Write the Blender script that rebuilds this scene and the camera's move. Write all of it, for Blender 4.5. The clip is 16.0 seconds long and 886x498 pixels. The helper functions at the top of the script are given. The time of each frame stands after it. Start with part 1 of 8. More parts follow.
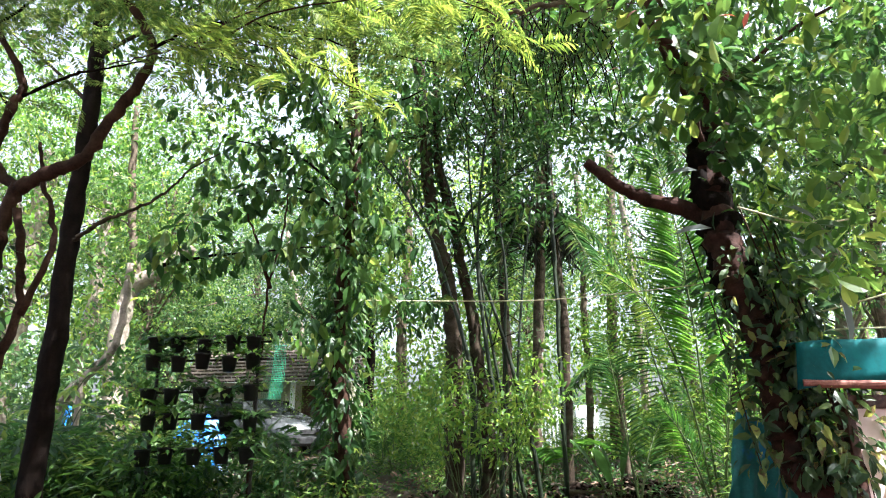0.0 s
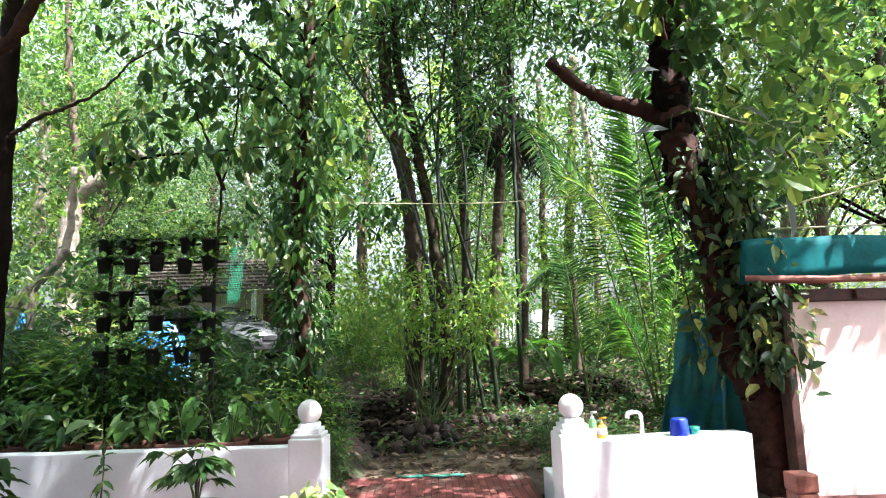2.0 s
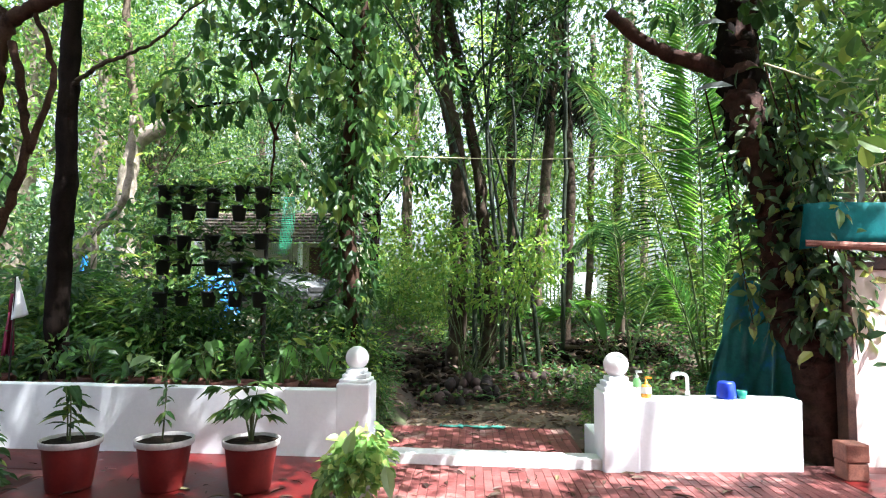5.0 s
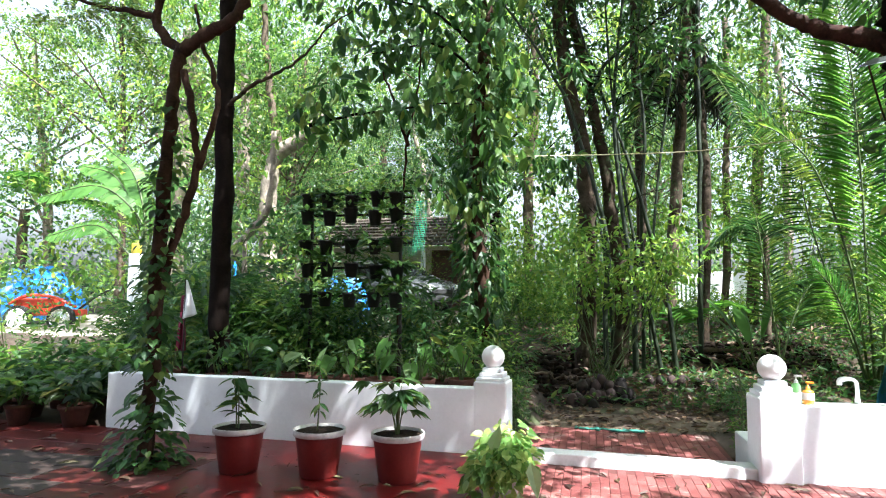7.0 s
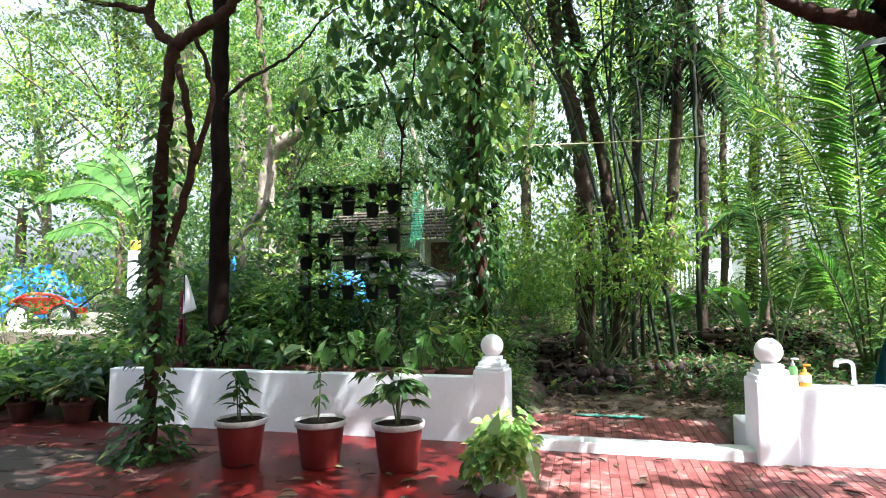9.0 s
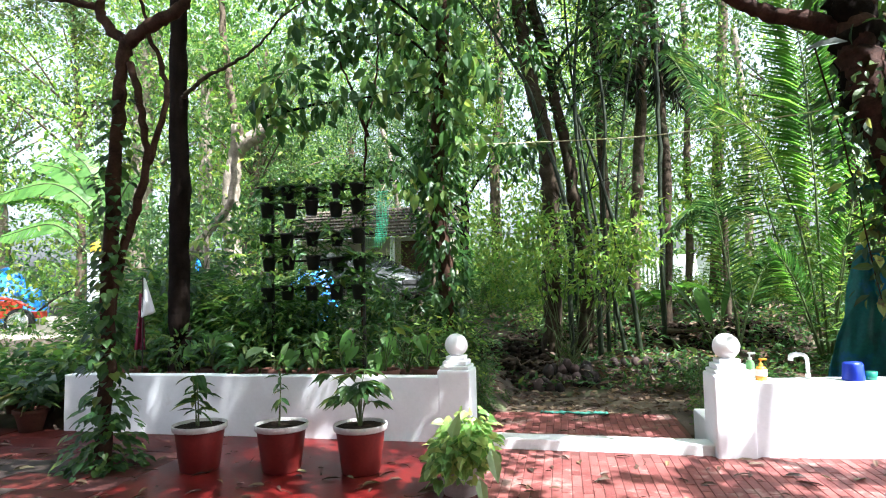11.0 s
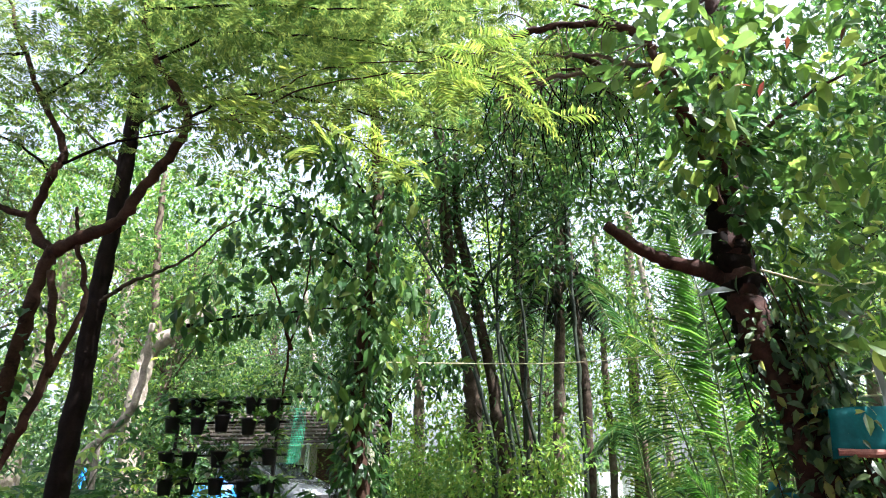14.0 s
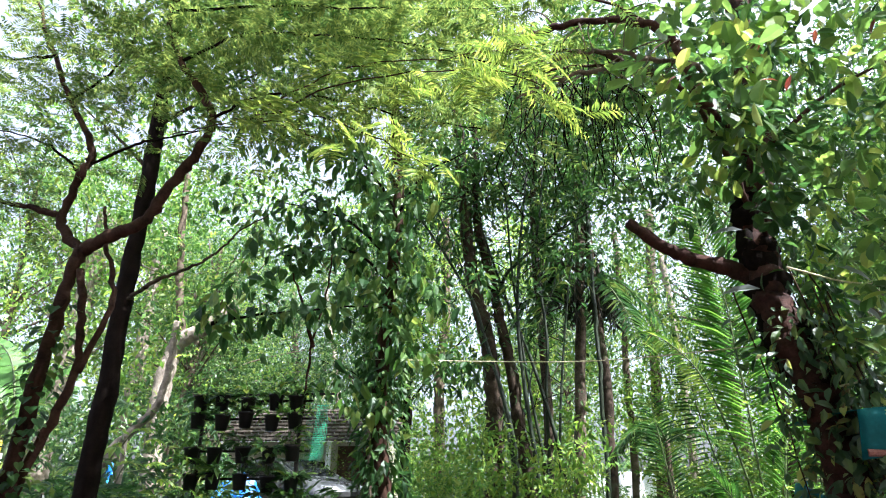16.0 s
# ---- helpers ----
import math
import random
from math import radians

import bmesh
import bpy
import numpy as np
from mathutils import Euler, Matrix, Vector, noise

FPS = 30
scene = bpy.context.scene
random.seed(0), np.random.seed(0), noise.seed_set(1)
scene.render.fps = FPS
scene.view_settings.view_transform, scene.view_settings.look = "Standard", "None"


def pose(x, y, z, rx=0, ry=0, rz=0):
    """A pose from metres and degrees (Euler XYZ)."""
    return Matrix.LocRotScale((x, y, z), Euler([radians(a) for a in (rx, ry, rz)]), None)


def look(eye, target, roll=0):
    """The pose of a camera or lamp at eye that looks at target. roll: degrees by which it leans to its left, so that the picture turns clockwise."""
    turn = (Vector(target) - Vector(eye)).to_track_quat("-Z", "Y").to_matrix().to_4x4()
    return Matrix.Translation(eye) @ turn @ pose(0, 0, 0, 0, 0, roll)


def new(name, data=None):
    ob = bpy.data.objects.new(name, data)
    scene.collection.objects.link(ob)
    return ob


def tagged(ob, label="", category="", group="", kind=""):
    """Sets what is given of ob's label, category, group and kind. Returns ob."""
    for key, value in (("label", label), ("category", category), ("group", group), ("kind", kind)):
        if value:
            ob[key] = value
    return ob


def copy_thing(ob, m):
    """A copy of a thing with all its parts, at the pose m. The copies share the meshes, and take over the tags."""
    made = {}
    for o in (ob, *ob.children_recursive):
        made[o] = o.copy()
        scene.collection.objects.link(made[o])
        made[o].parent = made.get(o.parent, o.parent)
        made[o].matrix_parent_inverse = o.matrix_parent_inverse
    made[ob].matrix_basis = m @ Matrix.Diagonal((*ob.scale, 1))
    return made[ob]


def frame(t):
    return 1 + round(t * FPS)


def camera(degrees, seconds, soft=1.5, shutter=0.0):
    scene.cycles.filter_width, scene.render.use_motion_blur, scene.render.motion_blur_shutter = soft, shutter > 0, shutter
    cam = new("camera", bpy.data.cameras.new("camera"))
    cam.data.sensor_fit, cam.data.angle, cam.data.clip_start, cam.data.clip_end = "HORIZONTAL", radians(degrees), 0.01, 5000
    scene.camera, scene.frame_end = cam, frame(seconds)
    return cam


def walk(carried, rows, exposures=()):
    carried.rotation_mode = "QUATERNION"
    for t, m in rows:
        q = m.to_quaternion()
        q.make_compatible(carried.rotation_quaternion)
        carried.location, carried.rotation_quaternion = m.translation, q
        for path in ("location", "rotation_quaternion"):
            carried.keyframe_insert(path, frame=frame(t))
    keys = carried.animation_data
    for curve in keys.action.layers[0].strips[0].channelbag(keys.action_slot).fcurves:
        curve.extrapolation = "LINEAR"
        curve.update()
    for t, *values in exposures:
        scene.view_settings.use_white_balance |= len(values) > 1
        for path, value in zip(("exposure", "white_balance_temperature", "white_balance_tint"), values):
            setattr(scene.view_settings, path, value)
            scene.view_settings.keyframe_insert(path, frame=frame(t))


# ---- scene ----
cam = camera(72.5, 16.0, soft=1.1)
PATH = [
    (0, (0.193, -0.006, 1.402), (0.119, 1.909, 1.974), -1.0),
    (0.5, (0.204, -0.008, 1.402), (0.222, 1.896, 2.017), -1.5),
    (1, (0.204, 0.002, 1.372), (0.243, 1.933, 1.891), -2.3),
    (1.5, (0.207, 0.019, 1.35), (0.252, 1.979, 1.744), -2.3),
    (2, (0.214, 0.04, 1.306), (0.26, 2.019, 1.593), -1.7),
    (2.5, (0.205, 0.04, 1.305), (0.162, 2.02, 1.586), -0.1),
    (3, (0.207, 0.033, 1.292), (0.095, 2.013, 1.55), -1.0),
    (3.2, (0.214, 0.038, 1.281), (0.111, 2.022, 1.514), -1.3),
    (5.3, (0.121, 0.038, 1.25), (0.013, 2.029, 1.408), 1.2),
    (5.5, (0.094, 0.046, 1.252), (-0.093, 2.03, 1.423), 0.0),
    (6, (0.064, 0.008, 1.235), (-0.28, 1.971, 1.402), -0.4),
    (6.5, (0.045, 0.002, 1.226), (-0.318, 1.964, 1.369), -0.3),
    (7, (0.016, -0.013, 1.227), (-0.454, 1.924, 1.39), 0.4),
    (7.5, (0.0, -0.033, 1.225), (-0.555, 1.881, 1.397), 0.2),
    (8, (0.001, -0.032, 1.225), (-0.554, 1.882, 1.394), -0.1),
    (8.5, (0.027, -0.027, 1.22), (-0.491, 1.898, 1.381), -0.5),
    (9, (0.037, -0.023, 1.205), (-0.432, 1.916, 1.344), -0.6),
    (9.2, (0.047, -0.019, 1.197), (-0.415, 1.924, 1.319), -0.8),
    (11.3, (0.122, 0.021, 1.234), (-0.245, 1.983, 1.367), -1.2),
    (11.5, (0.128, 0.015, 1.25), (-0.223, 1.976, 1.432), -0.9),
    (12, (0.132, 0.017, 1.314), (-0.124, 1.969, 1.663), -0.1),
    (12.5, (0.136, 0.002, 1.349), (-0.091, 1.923, 1.859), -0.1),
    (13, (0.134, -0.022, 1.378), (-0.069, 1.869, 1.997), 0.2),
    (13.5, (0.147, -0.041, 1.404), (0.012, 1.825, 2.111), -0.4),
    (14, (0.152, -0.055, 1.414), (0.03, 1.792, 2.171), -0.4),
    (14.5, (0.151, -0.059, 1.415), (0.046, 1.782, 2.191), -0.1),
    (15, (0.151, -0.06, 1.415), (0.026, 1.782, 2.185), -0.2),
    (15.5, (0.14, -0.061, 1.412), (-0.011, 1.784, 2.167), 0.1),
    (16, (0.132, -0.061, 1.406), (-0.052, 1.783, 2.159), 0.2),
]
walk(cam, [(t, look(eye, target, roll)) for t, eye, target, roll in PATH], [(0.0, 2.48, 5850, 14), (3.0, 2.5, 5800, 13), (5.5, 2.48, 5750, 11), (7.0, 2.4, 5750, 10), (11.5, 2.46, 5750, 10), (13.0, 2.42, 5750, 14), (16.0, 2.32, 5650, 15)])

# ---- world and sun ----
SUN_DIR = Vector((0.46, -0.24, 0.88)).normalized()
world = bpy.data.worlds.new("world")
scene.world = world
world.use_nodes = True
wn = world.node_tree.nodes
sky = wn.new("ShaderNodeTexSky")
sky.sky_type = "NISHITA"
sky.sun_disc = False
sky.sun_elevation = math.asin(SUN_DIR.z)
sky.sun_rotation = math.atan2(SUN_DIR.x, SUN_DIR.y)
sky.air_density, sky.dust_density, sky.ozone_density = 1.0, 7.0, 0.6
wn["Background"].inputs["Strength"].default_value = 0.12
haze = wn.new("ShaderNodeHueSaturation")
haze.inputs["Saturation"].default_value = 0.4
world.node_tree.links.new(sky.outputs["Color"], haze.inputs["Color"])
world.node_tree.links.new(haze.outputs["Color"], wn["Background"].inputs["Color"])
sun_data = bpy.data.lights.new("sun", "SUN")
sun_data.energy, sun_data.angle, sun_data.color = 4.7, radians(0.53), (1.0, 0.95, 0.86)
sun = new("sun", sun_data)
sun.matrix_world = look(SUN_DIR * 40, (0, 0, 0))

R = np.random.default_rng(7)


# ---- materials ----
def material(name):
    m = bpy.data.materials.new(name)
    m.use_nodes = True
    nt = m.node_tree
    return m, nt.nodes, nt.links, nt.nodes["Principled BSDF"]


def ramp(nodes, stops):
    r = nodes.new("ShaderNodeValToRGB")
    while len(r.color_ramp.elements) < len(stops):
        r.color_ramp.elements.new(0.5)
    for e, (p, c) in zip(r.color_ramp.elements, stops):
        e.position, e.color = p, (*c, 1)
    return r


def noise_node(nodes, links, scale, detail=4.0, rough=0.6, space="Object"):
    tc = nodes.new("ShaderNodeTexCoord")
    n = nodes.new("ShaderNodeTexNoise")
    n.inputs["Scale"].default_value = scale
    n.inputs["Detail"].default_value = detail
    n.inputs["Roughness"].default_value = rough
    if space == "World":
        g = nodes.new("ShaderNodeNewGeometry")
        links.new(g.outputs["Position"], n.inputs["Vector"])
    else:
        links.new(tc.outputs[space], n.inputs["Vector"])
    return n


def surface(name, dark, light, scale=6.0, fine=60.0, roughness=0.7, bump=0.2, metallic=0.0, per_object=0.0, spec=0.4, stops=None, space="World", stain=None, rough_var=0.15):
    """Noise-mottled surface with fine grain, stains and relief."""
    m, n, l, b = material(name)
    big = noise_node(n, l, scale, 6, 0.65, space)
    small = noise_node(n, l, fine, 3, 0.6, space)
    mix = n.new("ShaderNodeMath")
    mix.operation = "MULTIPLY_ADD"
    l.new(small.outputs["Fac"], mix.inputs[0])
    mix.inputs[1].default_value = 0.35
    l.new(big.outputs["Fac"], mix.inputs[2])
    shift = n.new("ShaderNodeMath")
    shift.operation = "SUBTRACT"
    l.new(mix.outputs[0], shift.inputs[0])
    shift.inputs[1].default_value = 0.175
    out = shift
    if per_object:
        info = n.new("ShaderNodeObjectInfo")
        add = n.new("ShaderNodeMath")
        add.operation = "MULTIPLY_ADD"
        l.new(info.outputs["Random"], add.inputs[0])
        add.inputs[1].default_value = per_object
        l.new(shift.outputs[0], add.inputs[2])
        sub = n.new("ShaderNodeMath")
        sub.operation = "SUBTRACT"
        l.new(add.outputs[0], sub.inputs[0])
        sub.inputs[1].default_value = per_object / 2
        out = sub
    r = ramp(n, stops or [(0.32, dark), (0.68, light)])
    l.new(out.outputs[0], r.inputs["Fac"])
    col = r.outputs["Color"]
    if stain:
        s_n = noise_node(n, l, stain[1], 5, 0.7, space)
        s_r = ramp(n, [(stain[2], (0, 0, 0)), (stain[2] + 0.14, (1, 1, 1))])
        l.new(s_n.outputs["Fac"], s_r.inputs["Fac"])
        mx = n.new("ShaderNodeMix")
        mx.data_type = "RGBA"
        l.new(s_r.outputs["Color"], mx.inputs["Factor"])
        l.new(col, mx.inputs[6])
        mx.inputs[7].default_value = (*stain[0], 1)
        col = mx.outputs[2]
    l.new(col, b.inputs["Base Color"])
    rr = n.new("ShaderNodeMapRange")
    rr.inputs["To Min"].default_value = max(0.03, roughness - rough_var)
    rr.inputs["To Max"].default_value = min(1.0, roughness + rough_var)
    l.new(big.outputs["Fac"], rr.inputs["Value"])
    l.new(rr.outputs[0], b.inputs["Roughness"])
    b.inputs["Metallic"].default_value = metallic
    b.inputs["Specular IOR Level"].default_value = spec
    if bump:
        bp = n.new("ShaderNodeBump")
        bp.inputs["Strength"].default_value = bump
        bp.inputs["Distance"].default_value = 0.01
        l.new(mix.outputs[0], bp.inputs["Height"])
        l.new(bp.outputs["Normal"], b.inputs["Normal"])
    return m


def leaf_material(name, stops, translucent=0.45, roughness=0.42, spec=0.45):
    """Leaf tissue: every leaf has its own tint, a mottled blade, and lets light through."""
    m, n, l, b = material(name)
    g = n.new("ShaderNodeNewGeometry")
    grey = [(p, 0.3 * c[0] + 0.6 * c[1] + 0.1 * c[2]) for p, c in stops]
    stops = [(p, tuple(v + 0.04 * (y * (1.12, 0.92, 1.1)[i] - v) for i, v in enumerate(c))) for (p, c), (_, y) in zip(stops, grey)]
    r = ramp(n, stops)
    nz = noise_node(n, l, 14.0, 2, 0.6, "World")
    ad = n.new("ShaderNodeMath")
    ad.operation = "MULTIPLY_ADD"
    l.new(nz.outputs["Fac"], ad.inputs[0])
    ad.inputs[1].default_value = 0.3
    l.new(g.outputs["Random Per Island"], ad.inputs[2])
    sb = n.new("ShaderNodeMath")
    sb.operation = "SUBTRACT"
    l.new(ad.outputs[0], sb.inputs[0])
    sb.inputs[1].default_value = 0.1
    l.new(sb.outputs[0], r.inputs["Fac"])
    l.new(r.outputs["Color"], b.inputs["Base Color"])
    b.inputs["Roughness"].default_value = roughness
    b.inputs["Specular IOR Level"].default_value = spec
    t = n.new("ShaderNodeBsdfTranslucent")
    hs = n.new("ShaderNodeHueSaturation")
    hs.inputs["Hue"].default_value = 0.485
    hs.inputs["Saturation"].default_value = 1.06
    hs.inputs["Value"].default_value = 2.1
    l.new(r.outputs["Color"], hs.inputs["Color"])
    l.new(hs.outputs["Color"], t.inputs["Color"])
    mx = n.new("ShaderNodeMixShader")
    mx.inputs["Fac"].default_value = translucent
    l.new(b.outputs[0], mx.inputs[1])
    l.new(t.outputs[0], mx.inputs[2])
    l.new(mx.outputs[0], n["Material Output"].inputs["Surface"])
    return m


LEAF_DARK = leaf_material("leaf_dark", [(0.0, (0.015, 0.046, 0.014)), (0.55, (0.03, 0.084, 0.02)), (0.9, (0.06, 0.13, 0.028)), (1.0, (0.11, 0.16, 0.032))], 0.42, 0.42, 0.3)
LEAF_MID = leaf_material("leaf_mid", [(0.0, (0.022, 0.065, 0.013)), (0.5, (0.046, 0.118, 0.02)), (0.92, (0.1, 0.19, 0.034)), (1.0, (0.15, 0.2, 0.036))], 0.45, 0.42, 0.32)
# yellow-green leaf; also puts sunlight into the colour of foliage meant as sunlit
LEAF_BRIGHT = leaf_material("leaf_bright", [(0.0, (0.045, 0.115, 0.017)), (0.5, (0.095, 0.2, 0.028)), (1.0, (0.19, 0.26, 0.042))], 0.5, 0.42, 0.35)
LEAF_FEATHER = leaf_material("leaf_feather", [(0.0, (0.036, 0.075, 0.018)), (0.6, (0.08, 0.132, 0.03)), (1.0, (0.16, 0.21, 0.048))], 0.5, 0.45, 0.35)
# lighter copy of the feather leaf, with the sun put into its colour
LEAF_FEATHER_LIT = leaf_material("leaf_feather_lit", [(0.0, (0.06, 0.12, 0.02)), (0.6, (0.12, 0.19, 0.03)), (1.0, (0.22, 0.28, 0.05))], 0.5, 0.45)
LEAF_PALM = leaf_material("leaf_palm", [(0.0, (0.028, 0.09, 0.015)), (0.6, (0.055, 0.16, 0.024)), (1.0, (0.1, 0.23, 0.03))], 0.5, 0.5, 0.2)
LEAF_VINE = leaf_material("leaf_vine", [(0.0, (0.022, 0.055, 0.026)), (0.6, (0.038, 0.08, 0.03)), (0.92, (0.1, 0.16, 0.045)), (0.97, (0.12, 0.08, 0.04)), (1.0, (0.26, 0.3, 0.07))], 0.45, 0.36, 0.5)
LEAF_BROAD = leaf_material("leaf_broad", [(0.0, (0.03, 0.075, 0.018)), (0.5, (0.065, 0.135, 0.028)), (0.85, (0.12, 0.2, 0.038)), (1.0, (0.2, 0.25, 0.05))], 0.55, 0.4, 0.4)
LEAF_PADDLE = leaf_material("leaf_paddle", [(0.0, (0.045, 0.13, 0.022)), (1.0, (0.1, 0.23, 0.04))], 0.45, 0.45, 0.3)
LEAF_RED = leaf_material("leaf_red", [(0.0, (0.07, 0.02, 0.014)), (1.0, (0.16, 0.06, 0.025))], 0.25)
LEAF_DRY = leaf_material("leaf_dry", [(0.0, (0.04, 0.024, 0.014)), (0.6, (0.1, 0.058, 0.03)), (1.0, (0.17, 0.11, 0.055))], 0.15, 0.6)
LEAF_FAR = leaf_material("leaf_far", [(0.0, (0.018, 0.054, 0.016)), (0.5, (0.042, 0.102, 0.028)), (0.85, (0.085, 0.16, 0.045)), (1.0, (0.15, 0.22, 0.055))], 0.45, 0.38, 0.45)
LEAF_ASH = leaf_material("leaf_ash", [(0.0, (0.13, 0.15, 0.14)), (1.0, (0.22, 0.25, 0.24))], 0.15, 0.5)
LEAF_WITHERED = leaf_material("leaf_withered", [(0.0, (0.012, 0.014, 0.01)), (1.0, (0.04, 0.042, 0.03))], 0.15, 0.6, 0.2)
LEAF_FALLEN = leaf_material("leaf_fallen", [(0.0, (0.022, 0.012, 0.008)), (0.6, (0.06, 0.03, 0.017)), (0.9, (0.09, 0.056, 0.027)), (1.0, (0.13, 0.11, 0.045))], 0.1, 0.6)
LEAF_POTHOS = leaf_material("leaf_pothos", [(0.0, (0.05, 0.13, 0.028)), (0.5, (0.13, 0.26, 0.055)), (1.0, (0.32, 0.4, 0.12))], 0.4, 0.35)
LEAF_VARIEGATED = leaf_material("leaf_variegated", [(0.0, (0.09, 0.18, 0.06)), (1.0, (0.26, 0.34, 0.17))], 0.4)

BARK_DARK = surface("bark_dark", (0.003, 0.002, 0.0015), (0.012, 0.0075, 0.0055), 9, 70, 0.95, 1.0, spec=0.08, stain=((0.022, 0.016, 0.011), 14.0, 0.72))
BARK_BROWN = surface("bark_brown", (0.016, 0.008, 0.005), (0.065, 0.034, 0.022), 8, 60, 0.9, 0.9, spec=0.15, stain=((0.14, 0.115, 0.08), 11.0, 0.66))
BARK_RED = surface("bark_red", (0.016, 0.008, 0.006), (0.066, 0.03, 0.022), 9, 60, 0.9, 1.0, spec=0.15, stain=((0.018, 0.011, 0.009), 5.0, 0.54))
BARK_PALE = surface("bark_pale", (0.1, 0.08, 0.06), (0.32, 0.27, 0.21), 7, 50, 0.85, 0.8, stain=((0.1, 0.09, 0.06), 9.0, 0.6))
BARK_GREY = surface("bark_grey", (0.035, 0.026, 0.018), (0.15, 0.115, 0.08), 9, 60, 0.9, 0.8, spec=0.2, stain=((0.07, 0.09, 0.04), 6.0, 0.58))
BARK_MOTTLED = surface("bark_mottled", (0.012, 0.009, 0.006), (0.075, 0.055, 0.038), 7, 50, 0.92, 1.0, spec=0.12, stain=((0.06, 0.075, 0.035), 4.0, 0.56))
CULM = surface("culm_green", (0.005, 0.011, 0.004), (0.018, 0.03, 0.01), 5, 40, 0.6, 0.2, stain=((0.12, 0.1, 0.05), 8.0, 0.66))
STALK = surface("stalk_green", (0.035, 0.055, 0.016), (0.085, 0.12, 0.034), 9, 60, 0.5, 0.2)
WHITE = surface("white_paint", (0.69, 0.71, 0.73), (0.79, 0.81, 0.83), 3, 45, 0.55, 0.12, stain=((0.58, 0.58, 0.57), 2.2, 0.64))
WHITE_WORN = surface("worn_white_paint", (0.6, 0.6, 0.6), (0.78, 0.79, 0.8), 5, 45, 0.65, 0.35, stain=((0.34, 0.29, 0.26), 6.0, 0.6))
WHITE_GLOSS = surface("white_gloss", (0.76, 0.76, 0.75), (0.84, 0.84, 0.83), 8, 60, 0.35, 0.05)
PINK = surface("pink_paint", (0.7, 0.54, 0.49), (0.8, 0.66, 0.61), 3, 40, 0.6, 0.15, stain=((0.62, 0.5, 0.45), 4, 0.62))
RED_FLOOR = surface("red_oxide", (0.052, 0.004, 0.004), (0.115, 0.009, 0.008), 2.5, 40, 0.36, 0.18, spec=0.2, stain=((0.06, 0.022, 0.018), 1.7, 0.58))
SLAB = surface("floor_slab", (0.04, 0.008, 0.007), (0.085, 0.016, 0.013), 4, 40, 0.55, 0.25, per_object=0.3, spec=0.12, stain=((0.055, 0.04, 0.036), 1.6, 0.6))
SLAB_GREY = surface("worn_slab", (0.018, 0.012, 0.01), (0.046, 0.032, 0.028), 5, 40, 0.6, 0.3, per_object=0.3, spec=0.15, stain=((0.05, 0.015, 0.013), 2.4, 0.55))
EARTH = surface("trodden_earth", (0.045, 0.033, 0.021), (0.125, 0.094, 0.062), 3, 40, 0.95, 0.7, stain=((0.045, 0.032, 0.022), 2.0, 0.6))
SAND = surface("pale_sand", (0.3, 0.26, 0.2), (0.5, 0.45, 0.37), 2, 30, 0.95, 0.6, stain=((0.16, 0.12, 0.08), 1.2, 0.6))
BRICK = surface("brick_red", (0.1, 0.026, 0.024), (0.21, 0.07, 0.062), 6, 70, 0.65, 0.3, per_object=0.3, spec=0.25, stain=((0.32, 0.23, 0.2), 2.4, 0.55))
JOINT = surface("joint_mortar", (0.06, 0.018, 0.015), (0.11, 0.032, 0.027), 8, 70, 0.9, 0.4)
SOIL = surface("garden_soil", (0.018, 0.012, 0.008), (0.075, 0.051, 0.034), 1.6, 30, 0.95, 1.0, stain=((0.05, 0.075, 0.025), 1.1, 0.56))
POT_RED = surface("pot_red", (0.1, 0.01, 0.009), (0.17, 0.019, 0.016), 4, 40, 0.42, 0.05, stain=((0.16, 0.06, 0.05), 9, 0.68))
POT_RIM = surface("pot_rim", (0.36, 0.34, 0.33), (0.56, 0.54, 0.52), 14, 60, 0.5, 0.08, stain=((0.22, 0.15, 0.12), 20, 0.62))
TERRACOTTA = surface("terracotta", (0.045, 0.016, 0.011), (0.11, 0.04, 0.027), 9, 60, 0.8, 0.3, per_object=0.4)
POT_BLACK = surface("pot_black", (0.006, 0.006, 0.006), (0.018, 0.018, 0.018), 9, 60, 0.55, 0.1)
METAL_DARK = surface("metal_dark", (0.012, 0.012, 0.011), (0.04, 0.035, 0.03), 20, 80, 0.6, 0.2, metallic=0.4)
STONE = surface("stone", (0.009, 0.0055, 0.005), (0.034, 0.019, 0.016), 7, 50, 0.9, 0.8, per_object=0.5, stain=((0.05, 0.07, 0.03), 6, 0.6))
TEAL = surface("teal_sheet", (0.0, 0.06, 0.065), (0.004, 0.12, 0.125), 3, 30, 0.75, 0.3, spec=0.15)
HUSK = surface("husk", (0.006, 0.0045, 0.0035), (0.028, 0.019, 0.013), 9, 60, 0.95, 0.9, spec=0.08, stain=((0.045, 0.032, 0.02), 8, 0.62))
HOSE = surface("faded_hose", (0.02, 0.12, 0.09), (0.05, 0.22, 0.17), 9, 60, 0.7, 0.4)
TARP_GREEN = surface("green_tarp", (0.004, 0.09, 0.1), (0.02, 0.2, 0.19), 4, 40, 0.5, 0.6, stain=((0.01, 0.14, 0.4), 2.2, 0.55))
# white patches paint in the sun's glare on the folds
TARP_BLUE = surface("blue_tarp", (0.01, 0.1, 0.4), (0.04, 0.26, 0.72), 3, 30, 0.4, 0.5, stain=((0.62, 0.7, 0.78), 1.6, 0.56))
PLASTIC_BLUE = surface("plastic_blue", (0.01, 0.03, 0.35), (0.02, 0.05, 0.5), 6, 60, 0.4, 0.05)
